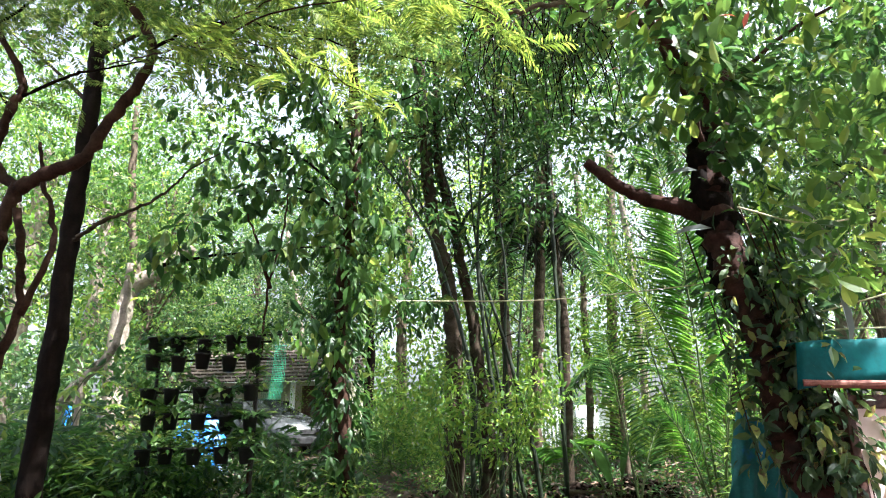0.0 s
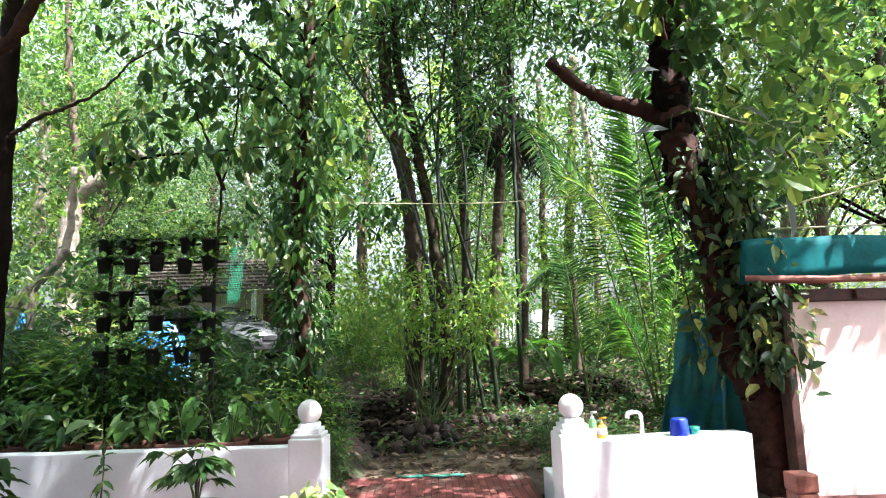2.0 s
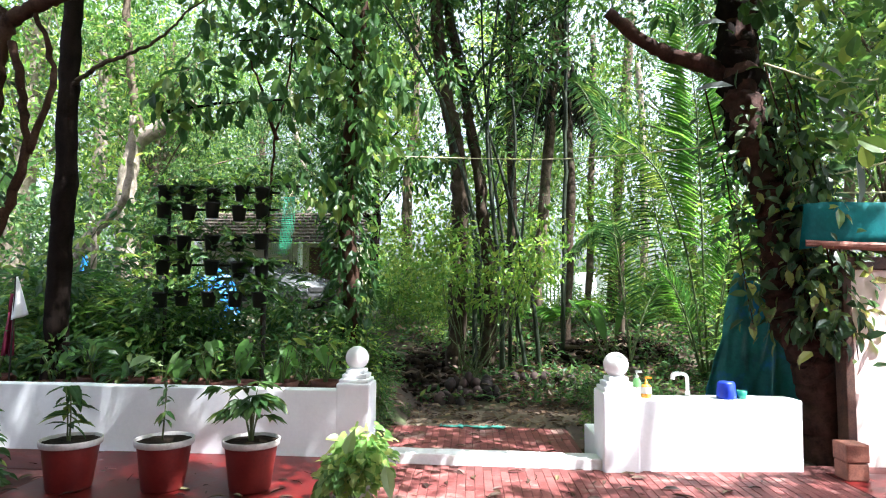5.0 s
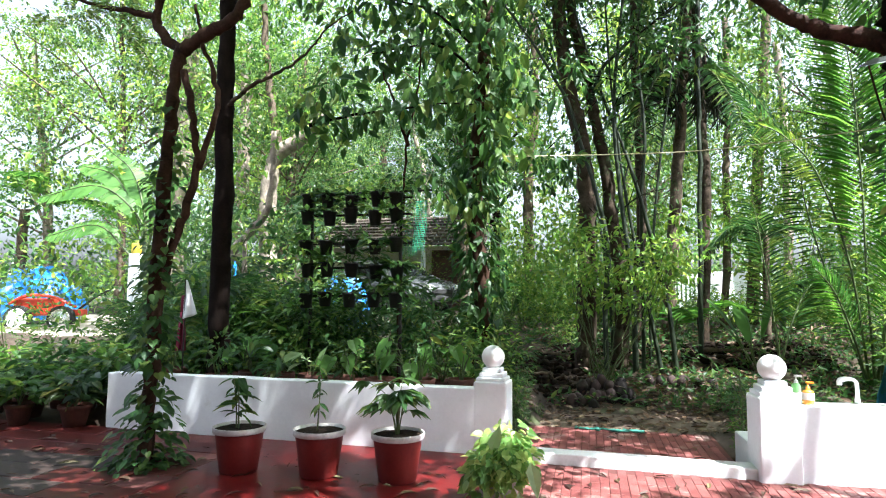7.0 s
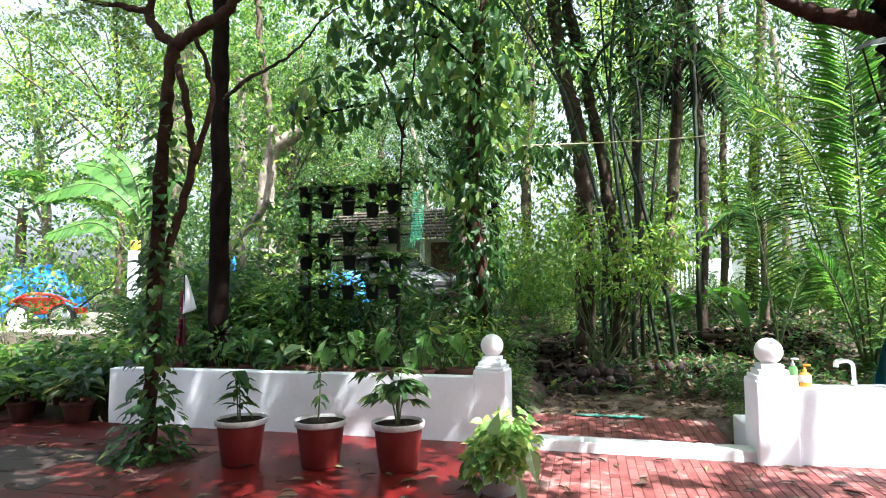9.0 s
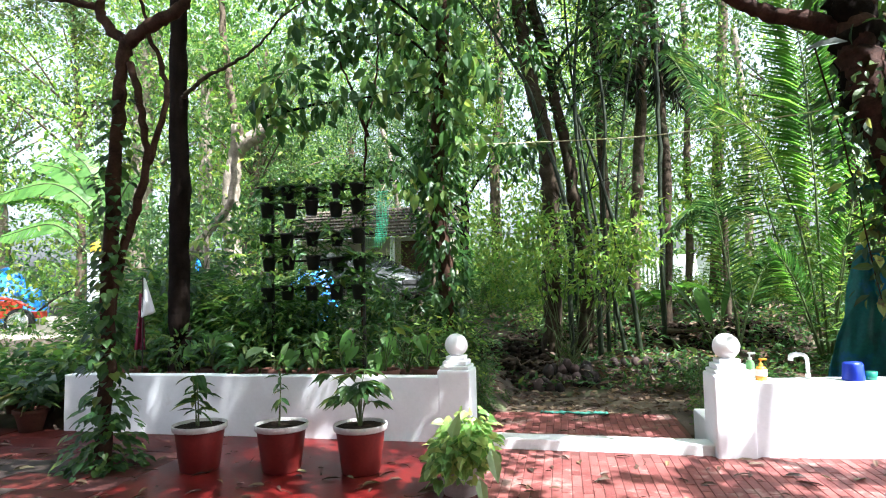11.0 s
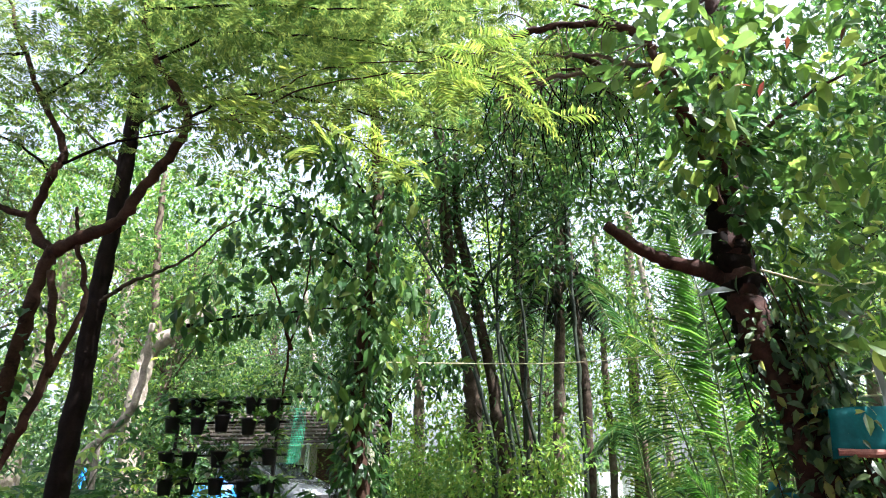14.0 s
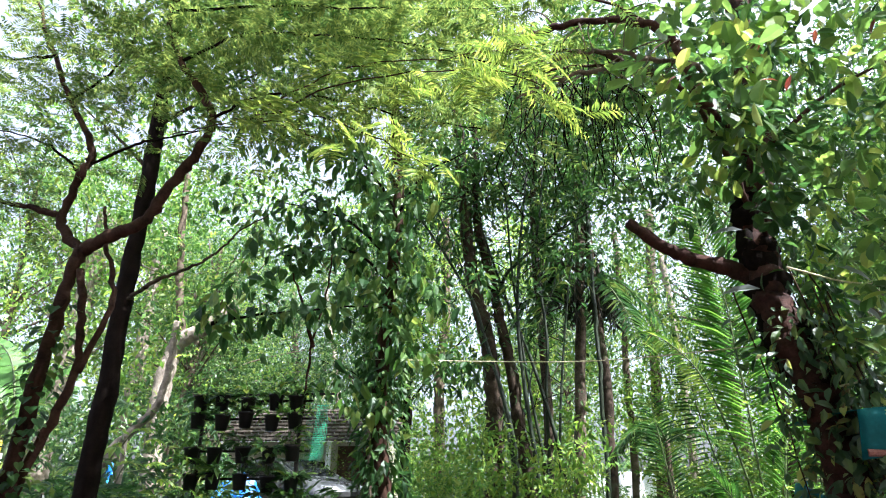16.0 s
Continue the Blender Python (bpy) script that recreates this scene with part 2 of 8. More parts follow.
PLASTIC_GREEN = surface("plastic_green", (0.01, 0.16, 0.1), (0.02, 0.24, 0.16), 6, 60, 0.4, 0.05)
SOAP_GREEN = surface("soap_green", (0.25, 0.6, 0.2), (0.35, 0.72, 0.3), 6, 60, 0.25, 0.0)
SOAP_AMBER = surface("soap_amber", (0.6, 0.22, 0.02), (0.75, 0.34, 0.05), 6, 60, 0.25, 0.0)
LABEL = surface("paper_label", (0.7, 0.62, 0.55), (0.8, 0.74, 0.68), 20, 60, 0.5, 0.0)
WOOD_DARK = surface("wood_dark", (0.03, 0.014, 0.01), (0.1, 0.045, 0.03), 10, 80, 0.7, 0.5)
WOOD_RED = surface("wood_red", (0.13, 0.045, 0.03), (0.26, 0.1, 0.065), 10, 80, 0.7, 0.4)
ROOF_TILE = surface("roof_tile", (0.04, 0.03, 0.024), (0.11, 0.085, 0.066), 3, 40, 0.85, 0.4, per_object=0.5)
WALL_CREAM = surface("cream_wall", (0.42, 0.38, 0.3), (0.6, 0.55, 0.46), 1.5, 30, 0.8, 0.3, stain=((0.25, 0.2, 0.15), 1.2, 0.6))
DARK_GLASS = surface("dark_glass", (0.01, 0.012, 0.014), (0.02, 0.024, 0.026), 3, 30, 0.12, 0.0)
CAR_SILVER = surface("car_paint", (0.09, 0.095, 0.1), (0.15, 0.155, 0.16), 3, 30, 0.25, 0.0, metallic=0.4)
RUBBER = surface("rubber", (0.012, 0.012, 0.012), (0.03, 0.03, 0.03), 20, 80, 0.85, 0.2)
CHROME = surface("chrome", (0.5, 0.5, 0.5), (0.65, 0.65, 0.65), 8, 60, 0.25, 0.0, metallic=0.9)
PAINT_RED = surface("vehicle_red", (0.4, 0.03, 0.015), (0.55, 0.06, 0.03), 5, 40, 0.35, 0.0)
MAROON = surface("maroon_cloth", (0.12, 0.008, 0.03), (0.2, 0.015, 0.05), 12, 90, 0.9, 0.3)
WHITE_CLOTH = surface("white_cloth", (0.7, 0.7, 0.7), (0.82, 0.82, 0.82), 12, 90, 0.9, 0.3)
ROPE = surface("rope", (0.4, 0.36, 0.2), (0.6, 0.56, 0.36), 30, 120, 0.9, 0.2)
NET_GREEN = surface("net_green", (0.03, 0.3, 0.16), (0.08, 0.5, 0.3), 20, 80, 0.6, 0.1)
NET_DEEP = surface("green_net", (0.01, 0.12, 0.06), (0.03, 0.22, 0.11), 10, 60, 0.5, 0.1)
DARK_SOIL = surface("potting_soil", (0.006, 0.0045, 0.0035), (0.028, 0.019, 0.013), 20, 90, 1.0, 0.9, spec=0.05)
HOUSE = surface("house_wall", (0.6, 0.55, 0.48), (0.72, 0.68, 0.6), 2, 40, 0.7, 0.15)


# ---- mesh helpers ----
def thing(name, label, category, at=(0, 0, 0), group="", kind="", turn=0.0):
    ob = new(name)
    ob.empty_display_size = 0.1
    ob.matrix_basis = pose(*at, 0, 0, turn)
    return tagged(ob, label, category, group, kind)


def link_mesh(name, me, mat, parent=None, label="", smooth=False):
    me.materials.append(mat)
    if smooth:
        me.polygons.foreach_set("use_smooth", [True] * len(me.polygons))
    ob = new(name, me)
    if parent is not None:
        ob.parent = parent
    if label:
        ob["label"] = label
    return ob


def part(name, bm, mat, parent=None, label="", smooth=False):
    me = bpy.data.meshes.new(name)
    bmesh.ops.recalc_face_normals(bm, faces=bm.faces)
    bm.to_mesh(me)
    bm.free()
    return link_mesh(name, me, mat, parent, label, smooth)


def raw(name, verts, faces, mat, parent=None, label="", smooth=False):
    me = bpy.data.meshes.new(name)
    me.from_pydata(np.asarray(verts).tolist() if len(verts) < 1 else np.asarray(verts, float).tolist(), [], faces if isinstance(faces, list) else faces.tolist())
    return link_mesh(name, me, mat, parent, label, smooth)


def box_bm(x0, y0, z0, x1, y1, z1, bevel=0.008, segments=2, bm=None):
    bm = bm or bmesh.new()
    made = bmesh.ops.create_cube(bm, size=1.0)
    for v in made["verts"]:
        v.co = Vector((x0 + (v.co.x + 0.5) * (x1 - x0), y0 + (v.co.y + 0.5) * (y1 - y0), z0 + (v.co.z + 0.5) * (z1 - z0)))
    if bevel:
        edges = list({e for v in made["verts"] for e in v.link_edges})
        bmesh.ops.bevel(bm, geom=edges, offset=bevel, segments=segments, profile=0.6, affect="EDGES", clamp_overlap=True)
    return bm


def lathe_bm(profile, segments=24, wobble=0.0, bm=None, center=(0, 0, 0)):
    """Turns (radius, height) pairs round the upright axis."""
    bm = bm or bmesh.new()
    cx, cy, cz = center
    rings = []
    for r, z in profile:
        if r < 1e-5:
            rings.append([bm.verts.new((cx, cy, cz + z))])
        else:
            rings.append([bm.verts.new((cx + r * math.cos(a) * (1 + wobble * math.sin(3 * a + z * 9)), cy + r * math.sin(a) * (1 + wobble * math.cos(2 * a)), cz + z)) for a in (2 * math.pi * k / segments for k in range(segments))])
    for a, b in zip(rings, rings[1:]):
        if len(a) == 1 and len(b) == 1:
            continue
        for k in range(segments):
            j = (k + 1) % segments
            if len(a) == 1:
                bm.faces.new((a[0], b[j], b[k]))
            elif len(b) == 1:
                bm.faces.new((a[k], a[j], b[0]))
            else:
                bm.faces.new((a[k], a[j], b[j], b[k]))
    return bm


def smooth_line(points, per=6):
    """A Catmull-Rom line through the points."""
    p = np.asarray(points, float)
    if len(p) < 3:
        t = np.linspace(0, 1, per * 2)[:, None]
        return p[0] * (1 - t) + p[-1] * t
    q = np.vstack([2 * p[0] - p[1], p, 2 * p[-1] - p[-2]])
    out = []
    for i in range(1, len(q) - 2):
        for t in np.linspace(0, 1, per, endpoint=False):
            a, b, c, d = q[i - 1], q[i], q[i + 1], q[i + 2]
            out.append(0.5 * (2 * b + (c - a) * t + (2 * a - 5 * b + 4 * c - d) * t * t + (3 * b - a - 3 * c + d) * t**3))
    out.append(p[-1])
    return np.array(out)


def tube(points, r0, r1, sides=8, rough=0.08, seed=0, per=5, bend=0.0, closed=True, knot=0.0):
    """A tapered, slightly uneven limb along a smooth line: (verts, faces)."""
    line = smooth_line(points, per)
    rng = np.random.default_rng(seed)
    n = len(line)
    if bend:
        line[1:-1] += rng.normal(0, bend, (n - 2, 3))
    tan = np.gradient(line, axis=0)
    tan /= np.linalg.norm(tan, axis=1)[:, None] + 1e-9
    ref = np.array([0.31, 0.95, 0.05]) if abs(tan[:, 1]).mean() < 0.8 else np.array([1.0, 0.1, 0.1])
    side = np.cross(tan, ref)
    side /= np.linalg.norm(side, axis=1)[:, None] + 1e-9
    other = np.cross(side, tan)
    rad = np.linspace(r0, r1, n) * (1 + rng.normal(0, rough, n))
    if knot:
        rad[::per] *= 1 + knot
    ang = np.arange(sides) * 2 * np.pi / sides
    lump = 1 + rng.normal(0, rough, (n, sides))
    verts = line[:, None] + (rad[:, None] * lump)[..., None] * (np.cos(ang)[None, :, None] * side[:, None] + np.sin(ang)[None, :, None] * other[:, None])
    verts = verts.reshape(-1, 3)
    faces = []
    for i in range(n - 1):
        for k in range(sides):
            j = (k + 1) % sides
            faces.append((i * sides + k, i * sides + j, (i + 1) * sides + j, (i + 1) * sides + k))
    if closed:
        faces.append(tuple(range(sides))[::-1])
        faces.append(tuple((n - 1) * sides + k for k in range(sides)))
    return verts, faces


def join(pieces):
    verts, faces, base = [], [], 0
    for v, f in pieces:
        verts.append(np.asarray(v, float))
        faces += [tuple(i + base for i in face) for face in f]
        base += len(v)
    return np.vstack(verts), faces


OVAL = (np.array([(0, 0, 0), (-0.36, 0.3, 0.07), (0, 0.34, 0), (0.36, 0.3, 0.07), (-0.3, 0.66, 0.03), (0, 0.68, -0.04), (0.3, 0.66, 0.03), (0, 1, -0.14)], float),
        [(0, 2, 1), (0, 3, 2), (1, 2, 5, 4), (2, 3, 6, 5), (4, 5, 7), (5, 6, 7)])
ROUND = (np.array([(0, 0, 0), (-0.2, 0.14, 0.03), (0, 0.16, 0), (0.2, 0.14, 0.03), (-0.42, 0.42, 0.07), (0, 0.44, -0.01), (0.42, 0.42, 0.07), (-0.47, 0.68, 0.05), (0, 0.7, -0.04), (0.47, 0.68, 0.05), (-0.3, 0.9, 0.0), (0, 0.94, -0.09), (0.3, 0.9, 0.0), (0, 1, -0.12)], float),
         [(0, 2, 1), (0, 3, 2), (1, 2, 5, 4), (2, 3, 6, 5), (4, 5, 8, 7), (5, 6, 9, 8), (7, 8, 11, 10), (8, 9, 12, 11), (10, 11, 13), (11, 12, 13)])
LANCE = (np.array([(0, 0, 0), (-0.5, 0.42, 0.06), (0, 0.45, -0.02), (0.5, 0.42, 0.06), (0, 1, -0.12)], float), [(0, 2, 1), (0, 3, 2), (1, 2, 4), (2, 3, 4)])
BLADE = (np.array([(0, 0, 0), (-0.5, 0.4, 0.05), (0.5, 0.4, 0.05), (0, 1, -0.1)], float), [(0, 2, 1), (1, 2, 3)])
HEART = (np.array([(0, 0.05, 0), (-0.26, -0.06, 0.03), (-0.46, 0.1, 0.06), (-0.5, 0.34, 0.06), (-0.36, 0.62, 0.02), (-0.15, 0.86, -0.08), (0, 1, -0.18), (0.15, 0.86, -0.08), (0.36, 0.62, 0.02), (0.5, 0.34, 0.06), (0.46, 0.1, 0.06), (0.26, -0.06, 0.03), (0, 0.36, -0.03), (0, 0.66, -0.07)], float),
         [(0, 12, 2, 1), (12, 3, 2), (12, 13, 4, 3), (13, 6, 5, 4), (0, 11, 10, 12), (12, 10, 9), (12, 9, 8, 13), (13, 8, 7, 6)])


def unit(a):
    return a / (np.linalg.norm(a, axis=-1, keepdims=True) + 1e-9)


def leaves(P, D, U, length, width, shape=LANCE):
    """Leaf blades at points P along directions D with faces towards U: (verts, faces)."""
    tv, tf = shape
    P, D = np.asarray(P, float), unit(np.asarray(D, float))
    S = unit(np.cross(D, U))
    N = np.cross(S, D)
    length = np.broadcast_to(length, len(P))[:, None, None]
    width = np.broadcast_to(width, len(P))[:, None, None]
    v = P[:, None] + length * (tv[None, :, 0:1] * width * S[:, None] + tv[None, :, 1:2] * D[:, None] + tv[None, :, 2:3] * N[:, None])
    k = len(tv)
    faces = [tuple(i + j * k for i in f) for j in range(len(P)) for f in tf]
    return v.reshape(-1, 3), faces


def scatter(n, spread, rng, flat=0.0):
    """Random leaf directions, drooping by flat."""
    d = rng.normal(0, 1, (n, 3)) * spread
    d[:, 2] -= flat
    return unit(d)


def sun_open(P):
    """True where a ray of the sun through P ends in one of the sunny patches of the terrace and path."""
    P = np.asarray(P, float)
    s = np.array(SUN_DIR)
    q = P - s * (P[:, 2:3] / s[2])
    out = np.zeros(len(P), bool)
    for i, (x, y, _) in enumerate(q):
        h = (y - 4.9) / 0.273
        if -0.2 < h < 1.6 and 3.0 < x + 0.523 * h < 4.3 and P[i, 2] > 1.7:
            out[i] = True
            continue
        if 0.85 < x < 2.66 and 4.6 < y < 4.98:
            out[i] = True
            continue
        if abs(x + 0.72) < 0.32 and abs(y - 3.86) < 0.3:
            lim = -0.4
        elif -0.7 < x < 2.6 and 3.2 < y < 4.9:
            lim = -0.12 - 0.55 * max(0.0, 1 - ((x - 0.05) / 0.75) ** 2 - ((y - 4.35) / 0.55) ** 2) if x < 1.3 else 0.14
        elif -3.9 < x <= -0.7 and 4.78 < y < 5.06:
            lim = 0.16
        elif -4.2 < x <= -0.7 and 5.2 < y < 6.4:
            lim = 0.42
        elif -5.5 < x <= -0.7 and 3.0 < y < 5.4:
            lim = 0.34 if x > -2.0 else 0.66
        elif -0.6 < x < 1.4 and 4.9 <= y < 8:
            lim = 0.3 if y < 5.85 else (-0.1 if 0.25 < x < 1.2 and y < 6.5 else 0.45)
        elif -3.3 < x < -1.2 and 6.4 <= y < 8.2:
            lim = -0.05
        elif -1.6 < x < 2.4 and 7.9 < y < 12.0:
            lim = -0.05
        elif 2.6 <= x < 6 and 3.5 < y < 5.2:
            lim = 0.05
        else:
            continue
        out[i] = noise.noise(Vector((x * 2.0, y * 2.8, 4.2))) + 0.3 * noise.noise(Vector((x * 6, y * 7, 1.2))) > lim
    return out


def clumps(centers, radii, per, rng, length, width, shape=BLADE, droop=0.4, shell=0.5, squash=0.7, origin=None):
    """Leaves in uneven clumps round the centres."""
    c = np.repeat(np.asarray(centers, float), per, axis=0)
    r = np.repeat(np.broadcast_to(radii, len(centers)), per)
    n = len(c)
    d = unit(rng.normal(0, 1, (n, 3)))
    off = d * (r * (shell + (1 - shell) * rng.random(n)) * rng.uniform(0.6, 1.15, n))[:, None]
    off[:, 2] *= squash
    D = unit(d + rng.normal(0, 0.7, (n, 3)) - np.array([0, 0, droop]))
    U = unit(rng.normal(0, 0.6, (n, 3)) + np.array([0, 0, 1.0]))
    L, W = length * rng.uniform(0.6, 1.3, n), width * rng.uniform(0.8, 1.2, n)
    P = c + off
    if origin is not None:
        k = ~sun_open(P + np.asarray(origin))
        P, D, U, L, W = P[k], D[k], U[k], L[k], W[k]
    return leaves(P, D, U, L, W, shape)


def ground_height(x, y):
    x, y = np.asarray(x, float), np.asarray(y, float)
    def step(a, b, v):
        t = np.clip((v - a) / (b - a), 0, 1)
        return t * t * (3 - 2 * t)
    back = 0.5 * step(6.9, 9.4, y) + 0.4 * step(9, 17, y)
    bed = 0.32 * step(-0.55, -0.75, x) * step(5.0, 5.12, y) * (1 - step(7, 9, y)) * step(-4.75, -4.6, x)
    lumps = 0.05 * np.sin(x * 1.7 + 0.6 * y) * np.cos(y * 1.3 - x) + 0.03 * np.sin(x * 4.1) * np.sin(y * 3.7)
    return -0.035 + np.maximum(back, bed) + lumps * step(6.3, 8.5, y)


# ---- ground, paving, walls ----
def make_ground():
    xs = np.concatenate([np.linspace(-900, -30, 10), np.linspace(-25, 25, 160), np.linspace(30, 900, 10)])
    ys = np.concatenate([np.linspace(-900, -10, 8), np.linspace(-6, 30, 140), np.linspace(34, 900, 12)])
    gx, gy = np.meshgrid(xs, ys)
    gz = ground_height(gx, gy)
    under = (gy < 5.02) & (gx > -7) & (gx < 7)
    gz = np.where(under, -0.09, gz)
    gz = np.where((gx > -0.9) & (gx < 1.4) & (gy < 6.0), -0.09, gz)
    verts = np.stack([gx, gy, gz], -1).reshape(-1, 3)
    w = len(xs)
    faces = [(j * w + i, j * w + i + 1, (j + 1) * w + i + 1, (j + 1) * w + i) for j in range(len(ys) - 1) for i in range(w - 1)]
    tagged(raw("ground", verts, faces, SOIL, None, smooth=True), "brown garden soil with moss and fallen leaves", "ground", kind="structure")


make_ground()


def make_yard():
    """Pale trodden yard where the tiller stands."""
    xs, ys = np.linspace(-17, -7.6, 50), np.linspace(9.4, 14.5, 30)
    gx, gy = np.meshgrid(xs, ys)
    edge = np.minimum(np.minimum(gx + 17, -7.6 - gx), np.minimum(gy - 9.4, 14.5 - gy))
    gz = ground_height(gx, gy) + np.clip(0.05 * edge - 0.02, -0.02, 0.02)
    verts = np.stack([gx, gy, gz], -1).reshape(-1, 3)
    faces = [(j * 50 + i, j * 50 + i + 1, (j + 1) * 50 + i + 1, (j + 1) * 50 + i) for j in range(29) for i in range(49)]
    tagged(raw("yard", verts, faces, SAND, None, smooth=True), "pale trodden sandy yard in full sun", "ground", kind="structure")


make_yard()


def make_earth_path():
    """Trodden bare earth where the brick path ends."""
    xs, ys = np.linspace(-1.0, 1.7, 28), np.linspace(6.03, 7.1, 14)
    gx, gy = np.meshgrid(xs, ys)
    edge = np.minimum(np.minimum(gx + 1.0, 1.7 - gx) * 0.6, 7.1 - gy)
    wob = np.array([0.12 * noise.noise(Vector((a * 3, b * 3, 2.0))) for a, b in zip(gx.ravel(), gy.ravel())]).reshape(gx.shape)
    gz = ground_height(gx, gy) + np.clip(0.08 * (edge + wob) - 0.012, -0.03, 0.014)
    verts = np.stack([gx, gy, gz], -1).reshape(-1, 3)
    faces = [(j * 28 + i, j * 28 + i + 1, (j + 1) * 28 + i + 1, (j + 1) * 28 + i) for j in range(13) for i in range(27)]
    tagged(raw("earth_path", verts, faces, EARTH, None, smooth=True), "bare trodden earth path beyond the bricks", "path", kind="structure")


make_earth_path()


def beam_bm(p0, p1, z0, z1, front=0.0, back=0.14, bevel=0.008, segments=2):
    """A straight wall from p0 to p1; front and back measured from that line."""
    a, b = Vector((*p0, 0)), Vector((*p1, 0))
    along = (b - a).normalized()
    away = Vector((-along.y, along.x, 0))
    bm = box_bm(0, -front, z0, (b - a).length, back, z1, bevel, segments)
    m = Matrix((along, away, Vector((0, 0, 1)))).transposed().to_4x4()
    bm.transform(Matrix.Translation(a) @ m)
    return bm


def rough_up(bm, amount, scale=6.0):
    for v in bm.verts:
        v.co += noise.noise_vector(v.co * scale) * amount


def make_wall(name, p0, p1, height, back, label):
    bm = beam_bm(p0, p1, -0.05, height, 0, back, 0.012, 3)
    bmesh.ops.subdivide_edges(bm, edges=[e for e in bm.edges if e.calc_length() > 0.5], cuts=14, use_grid_fill=True)
    rough_up(bm, 0.006, 3.0)
    tagged(part(name, bm, WHITE), label, "wall", kind="structure")


make_wall("wall_west", (-4.42, 4.87), (-0.87, 4.805), 0.512, 0.14, "low white-painted masonry garden wall")
make_wall("wall_east", (1.385, 4.625), (2.62, 4.72), 0.512, 0.24, "low white-painted masonry wall with a flat top")


def gate_pillar(x, y, turn, label):
    p = thing("gate_pillar", label, "pillar", (x, y, 0), "gate pillars", "", turn)
    part("shaft", box_bm(-0.135, -0.135, -0.05, 0.135, 0.135, 0.568, 0.02, 3), WHITE, p)
    part("collar", box_bm(-0.118, -0.118, 0.568, 0.118, 0.118, 0.597, 0.01, 2), WHITE, p)
    part("upper_step", box_bm(-0.098, -0.098, 0.597, 0.098, 0.098, 0.635, 0.012, 3), WHITE, p)
    part("top_step", box_bm(-0.075, -0.075, 0.635, 0.075, 0.075, 0.671, 0.012, 3), WHITE, p)
    prof = [(0.05, 0.671), (0.045, 0.683)] + [(0.093 * math.sin(a), 0.756 - 0.093 * math.cos(a)) for a in np.linspace(0.55, math.pi, 16)]
    prof[-1] = (0.0, prof[-1][1])
    part("ball", lathe_bm(prof, 32), WHITE_GLOSS, p, "round white ball finial", True)
    return p


gate_pillar(-0.755, 4.93, -3, "white-painted square gate pillar with stepped cap and ball finial")
gate_pillar(1.255, 4.725, 4, "white-painted square gate pillar with stepped cap and ball finial")

# step across the gateway and side kerb
bm = beam_bm((-0.64, 4.7), (1.13, 4.63), -0.05, 0.075, 0.0, 0.18, 0.014, 3)
bmesh.ops.subdivide_edges(bm, edges=[e for e in bm.edges if e.calc_length() > 0.5], cuts=12, use_grid_fill=True)
rough_up(bm, 0.006, 5)
tagged(part("soil_strip", box_bm(1.083, 5.304, -0.14, 1.75, 6.3, -0.014, 0.02), SOIL), "strip of bare soil beside the brick path", "soil", kind="structure")
tagged(part("gate_step", bm, WHITE_WORN), "worn white-painted masonry step across the gateway", "step", kind="structure")
tagged(part("side_kerb", box_bm(1.12, 4.865, -0.05, 1.24, 5.3, 0.2, 0.015), WHITE), "low white-painted side wall behind the gate pillar", "wall", kind="structure")

# paving bed under the pieces
tagged(part("floor", box_bm(-8.5, -3.0, -0.16, 5.2, 4.9, -0.0045, 0), JOINT), "mortar bed under the paving", "floor", kind="structure")
red = thing("red_floor", "glossy red oxide cement floor with faint stains", "floor", kind="structure")
part("panel", box_bm(-2.75, -3.0, -0.05, -0.62, 4.89, 0.0, 0.003, 1), RED_FLOOR, red)
part("panel", box_bm(2.76, 3.403, -0.05, 5.1, 4.7, 0.0, 0.003, 1), RED_FLOOR, red)
part("panel", box_bm(-0.617, -3.0, -0.05, 5.1, 3.4, 0.0, 0.003, 1), RED_FLOOR, red)


